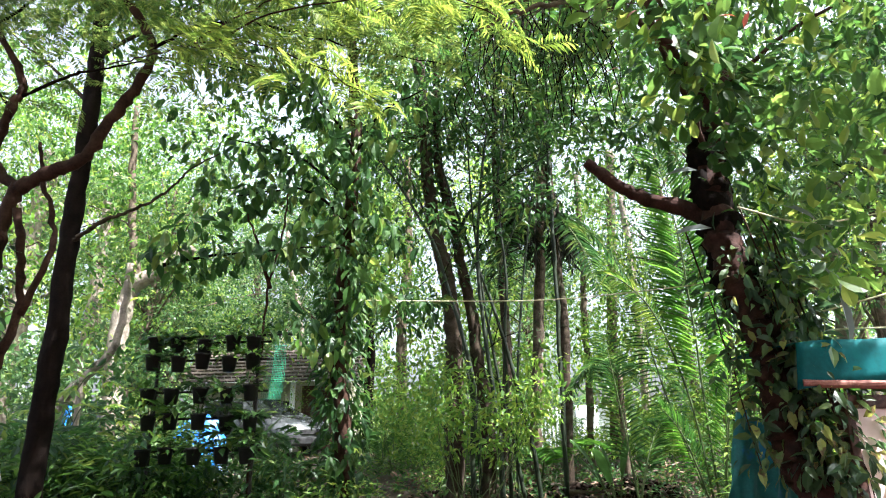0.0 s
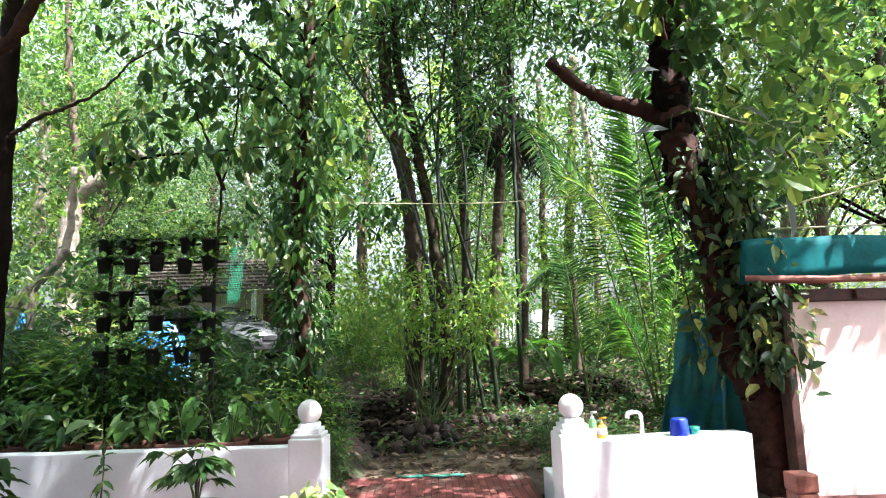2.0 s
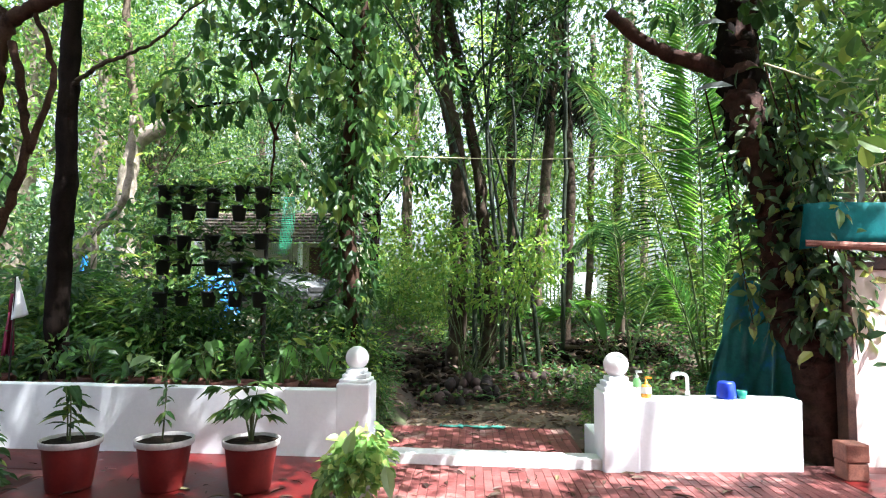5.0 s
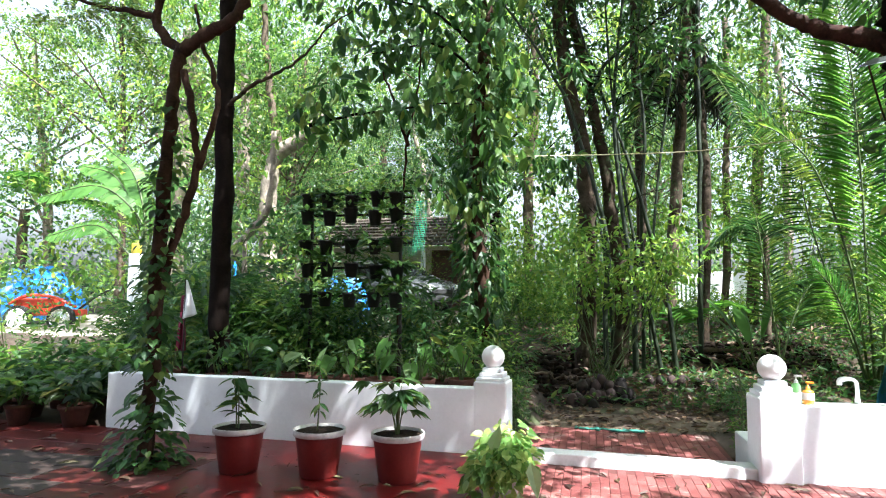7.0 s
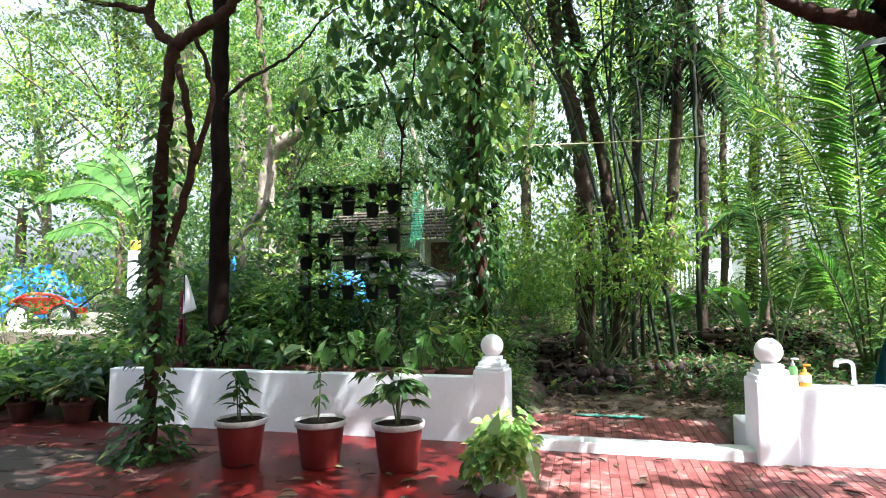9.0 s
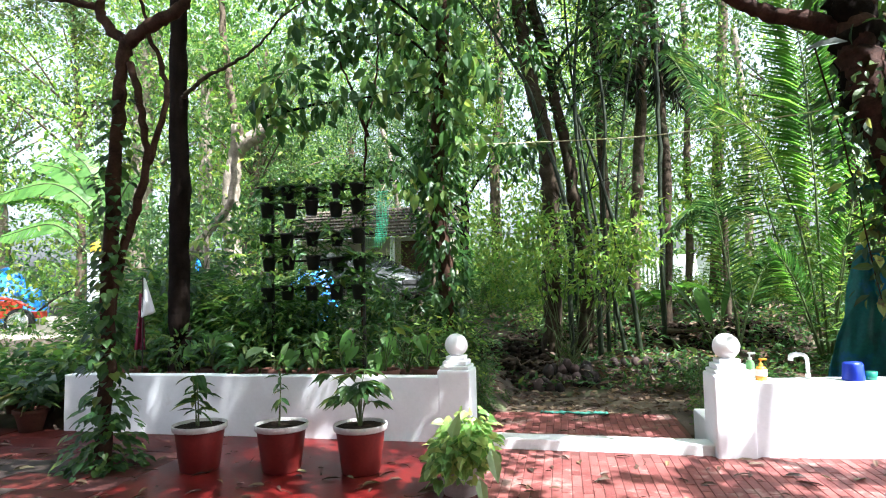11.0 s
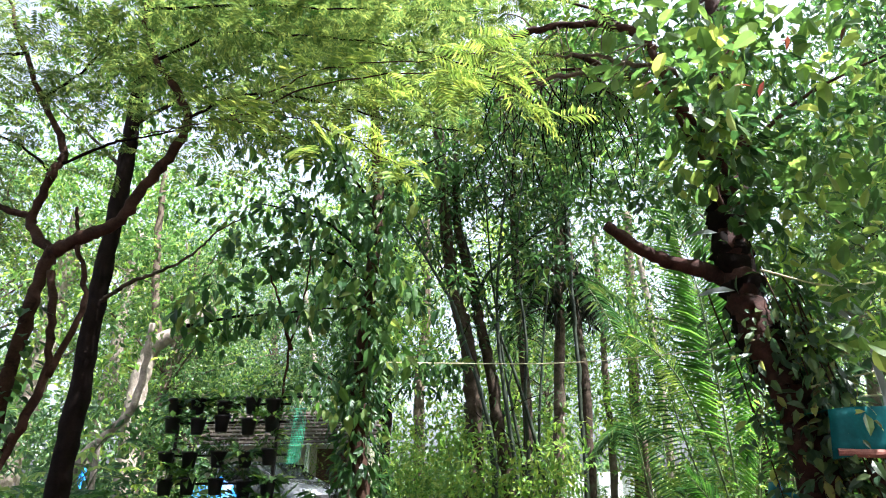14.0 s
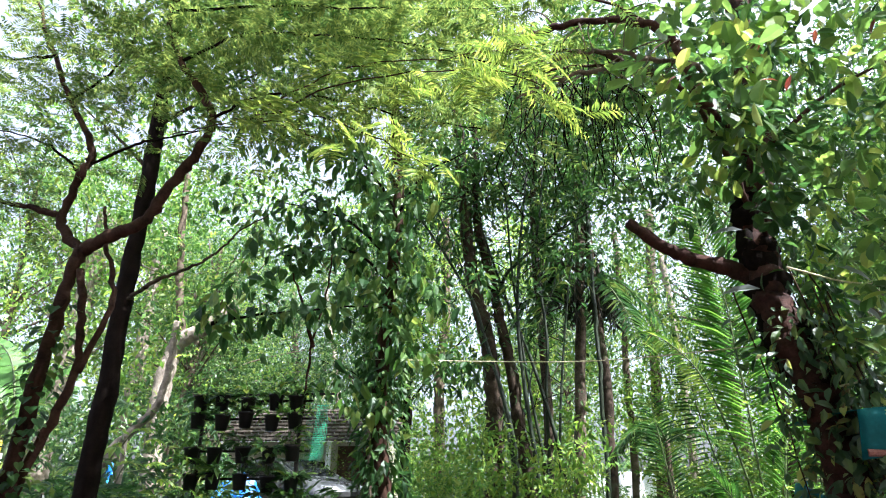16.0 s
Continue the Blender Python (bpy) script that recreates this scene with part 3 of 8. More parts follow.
def make_bricks():
    def brick_mesh(name, w, d):
        me = bpy.data.meshes.new(name)
        b = box_bm(-w / 2, -d / 2, -0.04, w / 2, d / 2, 0.0, 0.003, 1)
        b.to_mesh(me)
        b.free()
        me.materials.append(BRICK)
        return me
    full, half = brick_mesh("brick", 0.0575, 0.226), brick_mesh("brick_half", 0.0575, 0.11)
    rng = np.random.default_rng(3)
    def field(owner, x0, x1, y0, y1, inside):
        cols = int((x1 - x0) / 0.0615)
        for i in range(cols):
            x = x0 + 0.031 + i * 0.0615
            y = y0 + (0.115 if i % 2 else 0.0)
            while y < y1:
                long = y + 0.224 <= y1 + 0.02
                me, d = (full, 0.224) if long else (half, 0.108)
                if inside(x, y + d / 2):
                    ob = new("brick", me)
                    ob.parent = owner
                    ob.matrix_basis = pose(x, y + d / 2, rng.normal(0, 0.001), rng.normal(0, 0.35), rng.normal(0, 0.5), rng.normal(0, 0.5))
                y += d + 0.0045
    front = thing("brick_paving", "red brick-on-edge paving in running bond", "paving", kind="structure")
    field(front, -0.61, 2.75, 3.4, 4.9, lambda x, y: y < (4.7 - 0.04 * (x + 0.6) if x < 1.12 else 4.64 + 0.08 * (x - 1.4)) - 0.09)
    path = thing("brick_path", "red brick paved path beyond the gate step", "paving", kind="structure")
    field(path, -0.62, 1.08, 4.89, 6.0, lambda x, y: True)
    part("bed", box_bm(-0.64, 4.905, -0.12, 1.08, 6.02, -0.0045, 0), JOINT, path, "dark mortar bed")
    slabs = thing("slab_paving", "weathered red and grey paving slabs", "paving", kind="structure")
    def slab_mesh(w, d):
        me = bpy.data.meshes.new("slab")
        b = box_bm(-w / 2, -d / 2, -0.04, w / 2, d / 2, 0.0, 0.005, 1)
        b.to_mesh(me)
        b.free()
        me.materials.append(SLAB)
        return me
    sm, worn = slab_mesh(0.592, 0.292), slab_mesh(0.592, 0.292)
    worn.materials[0] = SLAB_GREY
    for i in range(7):
        for j in range(12):
            x = -2.77 - 0.3 - i * 0.6
            y = 4.75 - j * 0.3 + (0.0)
            if y < 1.2:
                continue
            bare = math.hypot((x + 3.7) / 0.9, (y - 3.7) / 0.7) < rng.uniform(0.2, 0.85) or rng.random() < 0.06
            ob = new("slab", worn if bare else sm)
            ob.parent = slabs
            ob.matrix_basis = pose(x + (0.3 if j % 2 else 0) - 0.3, y, rng.normal(0, 0.002), rng.normal(0, 0.3), rng.normal(0, 0.3), rng.normal(0, 0.3))


# house wall behind the viewer closes the place
tagged(part("wall_south", box_bm(-9, -3.25, -0.1, 6, -3.0, 3.4, 0.01), HOUSE), "plain painted house wall", "wall", kind="structure")


# unseen roof, added to keep skylight off the terrace
tagged(part("porch_roof", box_bm(-8, -3.0, 3.35, 4.6, 1.7, 3.5, 0.01), HOUSE), "unseen flat roof added overhead to shade the terrace", "roof", kind="structure")


# ---- things near the gate ----
def soap_bottle(x, y, body, pump, label, h=0.11, squat=1.0):
    b = thing("soap_bottle", label, "bottle", (x, y, 0.512), "soap bottles")
    w = 0.032 * squat
    part("body", lathe_bm([(0, 0.001), (w, 0.001), (w * 1.03, 0.02), (w, h * 0.8), (w * 0.75, h * 0.95), (0.012, h), (0, h)], 20), body, b, "", True)
    part("label_band", lathe_bm([(w * 1.05, h * (0.32 if squat > 1 else 0.05)), (w * 1.06, h * 0.36), (w * 1.05, h * (0.8 if squat > 1 else 0.5))], 20), LABEL, b, "pale paper label", True)
    part("collar", lathe_bm([(0.014, h - 0.002), (0.014, h + 0.018), (0.006, h + 0.02), (0.005, h + 0.045), (0, h + 0.045)], 14), pump, b, "", True)
    bm = box_bm(-0.012, -0.009, h + 0.04, 0.04, 0.009, h + 0.056, 0.005)
    part("pump_head", bm, pump, b)
    return b


soap_bottle(1.447, 4.86, SOAP_GREEN, WHITE_GLOSS, "green pump soap bottle standing on the white wall", 0.13, 0.95)
soap_bottle(1.485, 4.74, SOAP_AMBER, SOAP_AMBER, "amber pump soap bottle with pale label on the wall", 0.1, 1.15)

tap = thing("standpipe", "white plastic water pipe with downturned elbow on the wall", "pipe", (1.822, 4.83, 0.475))
v, f = tube([(0, 0, 0), (0, 0, 0.15), (-0.01, 0, 0.195), (-0.045, 0, 0.21), (-0.085, 0, 0.205)], 0.0135, 0.0135, 14, 0, 0, 6)
raw("pipe", v, f, WHITE_GLOSS, tap, smooth=True)
v, f = tube([(-0.06, 0, 0.212), (-0.1, 0, 0.202), (-0.108, 0, 0.19), (-0.11, 0, 0.165)], 0.018, 0.0175, 14, 0, 0, 6)
raw("elbow", v, f, WHITE_GLOSS, tap, "white elbow fitting", True)
v, f = tube([(0, 0, 0.045), (0, 0, 0.075)], 0.018, 0.018, 14, 0, 0, 4)
raw("coupling", v, f, WHITE_GLOSS, tap, "", True)

mug = thing("mug", "blue plastic bathing mug upturned on the wall", "mug", (2.085, 4.76, 0.512), "", "", 70)
part("cup", lathe_bm([(0.062, 0.0), (0.07, 0.002), (0.071, 0.01), (0.062, 0.115), (0.052, 0.127), (0, 0.13)], 24), PLASTIC_BLUE, mug, "", True)
v, f = tube([(0.064, 0, 0.1), (0.1, 0, 0.095), (0.105, 0, 0.05), (0.07, 0, 0.02)], 0.009, 0.009, 8, 0, 0, 5)
raw("handle", v, f, PLASTIC_BLUE, mug, "", True)
cup = thing("soap_dish", "small green plastic tub on the wall", "tub", (2.2, 4.77, 0.512))
part("tub", lathe_bm([(0, 0), (0.035, 0), (0.042, 0.06), (0.039, 0.06), (0.033, 0.006), (0, 0.006)], 20), PLASTIC_GREEN, cup, "", True)

blk = thing("brick_block", "stacked reddish laterite block by the tree foot", "block", (2.86, 4.56, 0))
part("block", box_bm(-0.075, -0.08, 0.0, 0.075, 0.08, 0.125, 0.012), WOOD_RED, blk)
part("block", box_bm(-0.08, -0.085, 0.127, 0.08, 0.085, 0.255, 0.012), WOOD_RED, blk)

v, f = tube([(-0.13, 6.0, 0.012), (0.0, 5.97, 0.014), (0.12, 6.0, 0.012), (0.26, 5.95, 0.014), (0.38, 5.985, 0.012), (0.49, 5.95, 0.012)], 0.026, 0.03, 8, 0.3, 3, 6)
v = np.asarray(v)
v[:, 2] = (v[:, 2] - 0.012) * 0.35 + 0.012
tagged(raw("hose_strip", v, f, HOSE, None, smooth=True), "flattened green plastic hose strip on the path edge", "hose")


# ---- outbuilding and sheets beside the big tree ----
def make_outbuilding():
    h = thing("outbuilding", "pink plastered outbuilding with dark timber eave and teal sheet roof", "outbuilding", (3.11, 4.9, 0), "", "", 6)
    part("wall", box_bm(0.0, 0.0, -0.05, 2.6, 0.16, 1.5, 0.006), PINK, h, "pink plastered wall")
    part("corner_post", box_bm(-0.075, -0.02, -0.05, -0.003, 0.1, 1.62, 0.008), WOOD_DARK, h, "dark timber corner post")
    part("eave_beam", box_bm(-0.08, -0.04, 1.503, 2.6, 0.12, 1.6, 0.01), WOOD_DARK, h, "dark timber eave beam")
    v, f = tube([(-0.43, -0.1, 1.69), (0.3, -0.1, 1.675), (1.4, -0.09, 1.69), (2.5, -0.09, 1.7)], 0.034, 0.03, 10, 0.06, 5)
    raw("eave_pole", v, f, WOOD_RED, h, "round reddish eave pole")
    # sagging sheet roof
    n, m = 40, 14
    verts, faces = [], []
    for i in range(n):
        for j in range(m):
            u, w = i / (n - 1), j / (m - 1)
            x = -0.42 + 3.1 * u - 0.06 * (1 - min(1, w / 0.3))
            y = -0.12 + 1.5 * max(0.0, w - 0.3) + 0.03 * w
            z = 1.64 + 0.34 * min(1, w / 0.3) + 0.006 * math.sin(u * 26) + 0.018 * math.sin(u * 7 + w * 3) + 0.16 * u + 0.12 * max(0.0, u - 0.3) * (1 - min(1, w / 0.3))
            verts.append((x, y, z))
    for i in range(n - 1):
        for j in range(m - 1):
            faces.append((i * m + j, (i + 1) * m + j, (i + 1) * m + j + 1, i * m + j + 1))
    ob = raw("roof_sheet", verts, faces, TEAL, h, "teal plastic sheet roof", True)
    md = ob.modifiers.new("thick", "SOLIDIFY")
    md.thickness = 0.006
    for k in range(5):
        part("rafter_end", box_bm(0.06 + k * 0.5, -0.07, 1.515, 0.14 + k * 0.5, -0.04, 1.59, 0.01), WOOD_DARK, h)


make_outbuilding()


def make_tarp(name, base, width, height, depth, mat, label, seed=1, lean=0.25, taper=0.55):
    t = thing(name, label, "tarpaulin", base)
    n, m = 30, 22
    verts, faces = [], []
    for i in range(n):
        for j in range(m):
            u, w = i / (n - 1) - 0.5, j / (m - 1)
            ww = width * (1 - taper * w)
            p = Vector((u * 6, w * 3, seed))
            fold = 0.02 * math.sin(u * 17 + 3 * w + seed) + 0.08 * noise.noise(p * 1.4)
            verts.append((u * ww + lean * w + 0.03 * noise.noise(p * 2), fold - depth * w * 0.4 + 1.2 * u * u * depth, height * w - 0.16 * w * math.cos(u * 3.6) ** 2 + 0.06 * w * noise.noise(p * 1.1)))
    for i in range(n - 1):
        for j in range(m - 1):
            faces.append((i * m + j, (i + 1) * m + j, (i + 1) * m + j + 1, i * m + j + 1))
    ob = raw("sheet", verts, faces, mat, t, smooth=True)
    md = ob.modifiers.new("thick", "SOLIDIFY")
    md.thickness = 0.006
    v, f = tube([(-width * 0.5 * (1 - taper) + lean, 0.0, height), (width * 0.5 * (1 - taper) + lean, 0.0, height + 0.01)], 0.014, 0.014, 8, 0.05, seed)
    raw("cord", v, f, ROPE, t)
    return t


make_tarp("garden_tarp", (2.84, 6.0, -0.02), 1.0, 1.55, 0.12, TARP_GREEN, "dark green and blue tarpaulin hung behind the tree", 2, 0.1, 0.5)


# ---- potted plants ----
def plastic_pot(name, x, y, label, group, r=0.172, h=0.32, z=0.0):
    p = thing(name, label, "potted plant", (x, y, z), group)
    part("pot", lathe_bm([(0, 0.0), (r * 0.68, 0.0), (r * 0.71, 0.012), (r * 0.9, h * 0.87), (r * 0.9, h * 0.88), (r * 0.84, h * 0.88), (r * 0.64, 0.03), (0, 0.03)], 36), POT_RED, p, "", True)
    part("rim", lathe_bm([(r * 0.9, h * 0.872), (r * 0.97, h * 0.875), (r * 0.985, h * 0.89), (r * 1.0, h * 0.985), (r * 0.99, h), (r * 0.95, h), (r * 0.935, h * 0.985), (r * 0.91, h * 0.88), (r * 0.9, h * 0.872)], 36), POT_RIM, p, "scuffed whitish rim", True)
    bm = lathe_bm([(0, h * 0.955), (r * 0.3, h * 0.96), (r * 0.6, h * 0.95), (r * 0.925, h * 0.935)], 28)
    rough_up(bm, 0.006, 30)
    part("soil", bm, DARK_SOIL, p, "dark potting soil")
    return p


def whorl_plant(parent, rng, base_z, stems, leaf_len, mat, tier=4, width=0.32, height=0.4, per=6):
    """A young plant: thin stems with whorls of drooping leaves."""
    pieces, P, D, U = [], [], [], []
    for k in range(stems):
        a = rng.uniform(0, 6.28)
        tip = np.array([math.cos(a) * 0.05 * (stems > 1), math.sin(a) * 0.05, base_z + height * rng.uniform(0.75, 1.0)])
        line = [(0.02 * math.cos(a), 0.02 * math.sin(a), base_z - 0.04), (tip[0] * 0.6, tip[1] * 0.6, base_z + height * 0.45), tuple(tip)]
        pieces.append(tube(line, 0.006, 0.003, 6, 0.1, int(rng.integers(999))))
        for t in np.linspace(0.35, 1, tier):
            c = np.array([tip[0] * t, tip[1] * t, base_z + (tip[2] - base_z) * t])
            for j in range(per):
                b = rng.uniform(0, 6.28)
                P.append(c + rng.normal(0, 0.004, 3))
                D.append((math.cos(b), math.sin(b), rng.uniform(-1.1, 0.25)))
                U.append((rng.normal(0, 0.35), rng.normal(0, 0.2), 1))
    v, f = join(pieces)
    raw("stalk_spray", v, f, STALK, parent)
    n = len(P)
    v, f = leaves(P, D, U, leaf_len * rng.uniform(0.7, 1.25, n), width, OVAL)
    raw("foliage", v, f, mat, parent)


rng = np.random.default_rng(21)
p = plastic_pot("potted_sapling", -2.42, 3.92, "red plastic pot with pale rim and a leafy dark sapling", "red plastic pots", 0.186, 0.315)
whorl_plant(p, rng, 0.28, 2, 0.15, LEAF_DARK, 5, 0.5, 0.42, 3)
p = plastic_pot("potted_sapling", -1.825, 3.965, "red plastic pot with pale rim and a sparse thin sapling", "red plastic pots", 0.184, 0.32)
whorl_plant(p, rng, 0.28, 1, 0.1, LEAF_DARK, 7, 0.4, 0.55, 3)
p = plastic_pot("potted_shrub", -1.265, 4.0, "red plastic pot with pale rim and a spreading palmate shrub", "red plastic pots", 0.184, 0.32)


def palmate_plant(parent, rng, base_z):
    """Long stalks each carrying a fan of narrow leaflets."""
    pieces, P, D, U = [], [], [], []
    for k in range(13):
        a = k * 2.4 + rng.normal(0, 0.2)
        reach = rng.uniform(0.06, 0.24)
        top = np.array([math.cos(a) * reach, math.sin(a) * reach, base_z + rng.uniform(0.16, 0.42)])
        pieces.append(tube([(0, 0, base_z - 0.03), (top[0] * 0.35, top[1] * 0.35, base_z + 0.6 * (top[2] - base_z) + 0.04), tuple(top)], 0.005, 0.0025, 5, 0.05, k))
        out = np.array([math.cos(a), math.sin(a), -0.25])
        side = np.array([-math.sin(a), math.cos(a), 0])
        for s in np.linspace(-1.3, 1.3, 7):
            P.append(top)
            D.append(out * math.cos(s) + side * math.sin(s) + rng.normal(0, 0.1, 3) - np.array([0, 0, 0.08 + 0.1 * abs(s)]))
            U.append((rng.normal(0, 0.15), rng.normal(0, 0.15), 1))
    v, f = join(pieces)
    raw("stalk_spray", v, f, STALK, parent)
    v, f = leaves(P, D, U, 0.15 * rng.uniform(0.7, 1.25, len(P)), 0.48, OVAL)
    raw("foliage", v, f, LEAF_DARK, parent)


palmate_plant(p, rng, 0.28)

# pale green pot plant beside the gate pillar
p = thing("pothos_pot", "bright yellow-green trailing pothos in a whitish pot", "potted plant", (-0.525, 3.66, 0))
part("pot", lathe_bm([(0, 0), (0.1, 0), (0.13, 0.2), (0.135, 0.21), (0.122, 0.21), (0.1, 0.03), (0, 0.03)], 28), POT_RIM, p, "", True)
part("soil", lathe_bm([(0, 0.195), (0.121, 0.19)], 20), DARK_SOIL, p)
rng = np.random.default_rng(5)
n = 800
a, q = rng.uniform(0, 6.28, n), rng.random(n) ** 0.6
P = np.stack([np.cos(a) * q * 0.15 + 0.03 * rng.normal(0, 1, n), np.sin(a) * q * 0.18, 0.2 + 0.2 * rng.random(n) * (1.3 - q) + 0.12 * rng.normal(0, 0.5, n)], -1)
P[:, 2] = np.clip(P[:, 2], 0.06, 0.52)
P[:, 0] += (P[:, 2] - 0.25) * 0.35
D = np.stack([np.cos(a), np.sin(a) - 0.25, rng.uniform(-0.9, 0.2, n)], -1)
v, f = leaves(P, D, np.stack([rng.normal(0, 0.5, n), -0.4 + rng.normal(0, 0.5, n), np.ones(n)], -1), 0.058 * rng.uniform(0.65, 1.4, n), 0.8, HEART)
raw("foliage", v, f, LEAF_POTHOS, p)
for q, d, s in (((0.2, -0.12, 0.3), (0.25, -0.5, -0.75), 0.2), ((0.14, -0.18, 0.15), (0.2, -0.3, -0.9), 0.17), ((-0.02, -0.16, 0.36), (0.3, -0.4, 0.7), 0.18)):
    v, f = leaves([q], [d], [(0.3, -1, 0.3)], [s], 0.55, OVAL)
    raw("large_leaf", v, f, LEAF_VARIEGATED, p, "large pale variegated leaf")


def clay_pot(parent, r=0.13, h=0.25):
    part("pot", lathe_bm([(0, 0), (r * 0.65, 0), (r * 0.92, h * 0.78), (r * 0.93, h * 0.8), (r * 1.05, h * 0.82), (r * 1.06, h), (r * 0.95, h), (r * 0.9, h * 0.85), (r * 0.6, 0.02), (0, 0.02)], 24), TERRACOTTA, parent, "", True)
    part("soil", lathe_bm([(0, h * 0.87), (r * 0.9, h * 0.86)], 18), DARK_SOIL, parent)


def bushy(parent, rng, z, n, radius, height, length, width, mat, shape=OVAL, stems=5):
    pieces = []
    for k in range(stems):
        a = rng.uniform(0, 6.28)
        t = (math.cos(a) * radius * 0.6, math.sin(a) * radius * 0.6, z + height * rng.uniform(0.6, 0.95))
        pieces.append(tube([(0, 0, z - 0.03), (t[0] * 0.4, t[1] * 0.4, z + height * 0.4), t], 0.006, 0.003, 5, 0.1, k))
    v, f = join(pieces)
    raw("stalk_spray", v, f, STALK, parent)
    a, q = rng.uniform(0, 6.28, n), rng.random(n) ** 0.5
    hh = rng.random(n)
    P = np.stack([np.cos(a) * q * radius, np.sin(a) * q * radius, z + height * (0.15 + 0.85 * hh)], -1)
    D = np.stack([np.cos(a), np.sin(a), rng.uniform(-0.6, 0.6, n)], -1) + rng.normal(0, 0.3, (n, 3))
    U = np.stack([rng.normal(0, 0.4, n), rng.normal(-0.2, 0.4, n), np.ones(n)], -1)
    v, f = leaves(P, D, U, length * rng.uniform(0.65, 1.3, n), width, shape)
    raw("foliage", v, f, mat, parent)


def bed_pots():
    rng = np.random.default_rng(31)
    rows = [(-4.1, 5.35, LEAF_DARK, 90, 0.2, 0.45, 0.11, 0.4), (-3.55, 5.3, LEAF_DARK, 110, 0.22, 0.4, 0.12, 0.4), (-3.15, 5.28, LEAF_DARK, 80, 0.18, 0.35, 0.13, 0.45),
            (-2.82, 5.25, LEAF_DARK, 60, 0.17, 0.3, 0.16, 0.5), (-2.52, 5.25, LEAF_VARIEGATED, 9, 0.15, 0.3, 0.2, 0.7), (-2.13, 5.28, LEAF_DARK, 50, 0.16, 0.35, 0.1, 0.4),
            (-1.84, 5.24, LEAF_MID, 40, 0.15, 0.4, 0.09, 0.35), (-1.46, 5.24, LEAF_DARK, 26, 0.15, 0.4, 0.09, 0.3), (-1.1, 5.3, LEAF_MID, 60, 0.2, 0.42, 0.13, 0.5)]
    names = {LEAF_MID: "a bushy green plant", LEAF_DARK: "a dark leafy plant", LEAF_VARIEGATED: "large pale variegated leaves", LEAF_BRIGHT: "broad yellow-green leaves"}
    for x, y, mat, n, rad, hh, ln, wd in rows:
        r = rng.uniform(0.11, 0.15)
        p = thing("clay_pot_plant", "terracotta pot with " + names[mat] + " behind the white wall", "potted plant", (x, y, 0.2), "clay pots behind the wall", "", rng.uniform(0, 360))
        clay_pot(p, r, rng.uniform(0.27, 0.33))
        bushy(p, rng, 0.27, n, rad, hh, ln, wd, mat)
    for x, y, mat, n, rad, hh, ln, wd in [(-5.0, 5.2, LEAF_MID, 120, 0.24, 0.32, 0.13, 0.5), (-5.55, 5.1, LEAF_DARK, 120, 0.25, 0.35, 0.13, 0.55), (-6.1, 5.15, LEAF_BRIGHT, 120, 0.25, 0.3, 0.13, 0.5),
                                          (-4.75, 4.85, LEAF_VINE, 110, 0.22, 0.3, 0.12, 0.6), (-5.3, 4.75, LEAF_MID, 110, 0.24, 0.25, 0.12, 0.6), (-6.5, 4.9, LEAF_MID, 110, 0.25, 0.3, 0.12, 0.6), (-5.05, 5.6, LEAF_MID, 150, 0.3, 0.5, 0.13, 0.5), (-5.7, 5.6, LEAF_DARK, 150, 0.32, 0.5, 0.13, 0.5), (-6.4, 5.6, LEAF_MID, 150, 0.32, 0.45, 0.13, 0.5), (-4.7, 5.25, LEAF_DARK, 130, 0.25, 0.4, 0.12, 0.5)]:
        p = thing("clay_pot_plant", "terracotta pot overgrown with broad trailing leaves on the paving", "potted plant", (x, y, -0.004), "clay pots on the paving", "", rng.uniform(0, 360))
        clay_pot(p, rng.uniform(0.12, 0.16), rng.uniform(0.2, 0.26))
        bushy(p, rng, 0.2, n, rad, hh, ln * 1.15, wd, mat, HEART)
    # two aroids with large upright leaves
    for x, y, n, seed in ((-1.62, 5.34, 7, 5), (-1.28, 5.36, 6, 6), (-3.3, 5.42, 6, 7), (-2.28, 5.4, 6, 8)):
        g = np.random.default_rng(seed)
        p = thing("clay_pot_plant", "terracotta pot with a few large fresh green paddle leaves", "potted plant", (x, y, 0.22), "clay pots behind the wall")
        clay_pot(p, 0.12, 0.27)
        for k in range(n):
            a = 6.28 * k / n + g.normal(0, 0.3)
            tip = np.array([math.cos(a) * 0.16, math.sin(a) * 0.14, 0.42 + g.uniform(0, 0.2)])
            v, f = tube([(0, 0, 0.24), tip * (0.4, 0.4, 0.85), tip], 0.007, 0.005, 6, 0.05, k, 4)
            st = raw("leaf_stalk", v, f, STALK, p)
            v, f = leaves([tip], [(math.cos(a) * 0.55, math.sin(a) * 0.4 - 0.25, -0.75)], [(math.cos(a) * 0.4, math.sin(a) * 0.3 - 0.8, 0.6)], 0.2 * g.uniform(0.7, 1.2), 0.72, HEART)
            raw("blade", v, f, LEAF_PADDLE, st)


bed_pots()


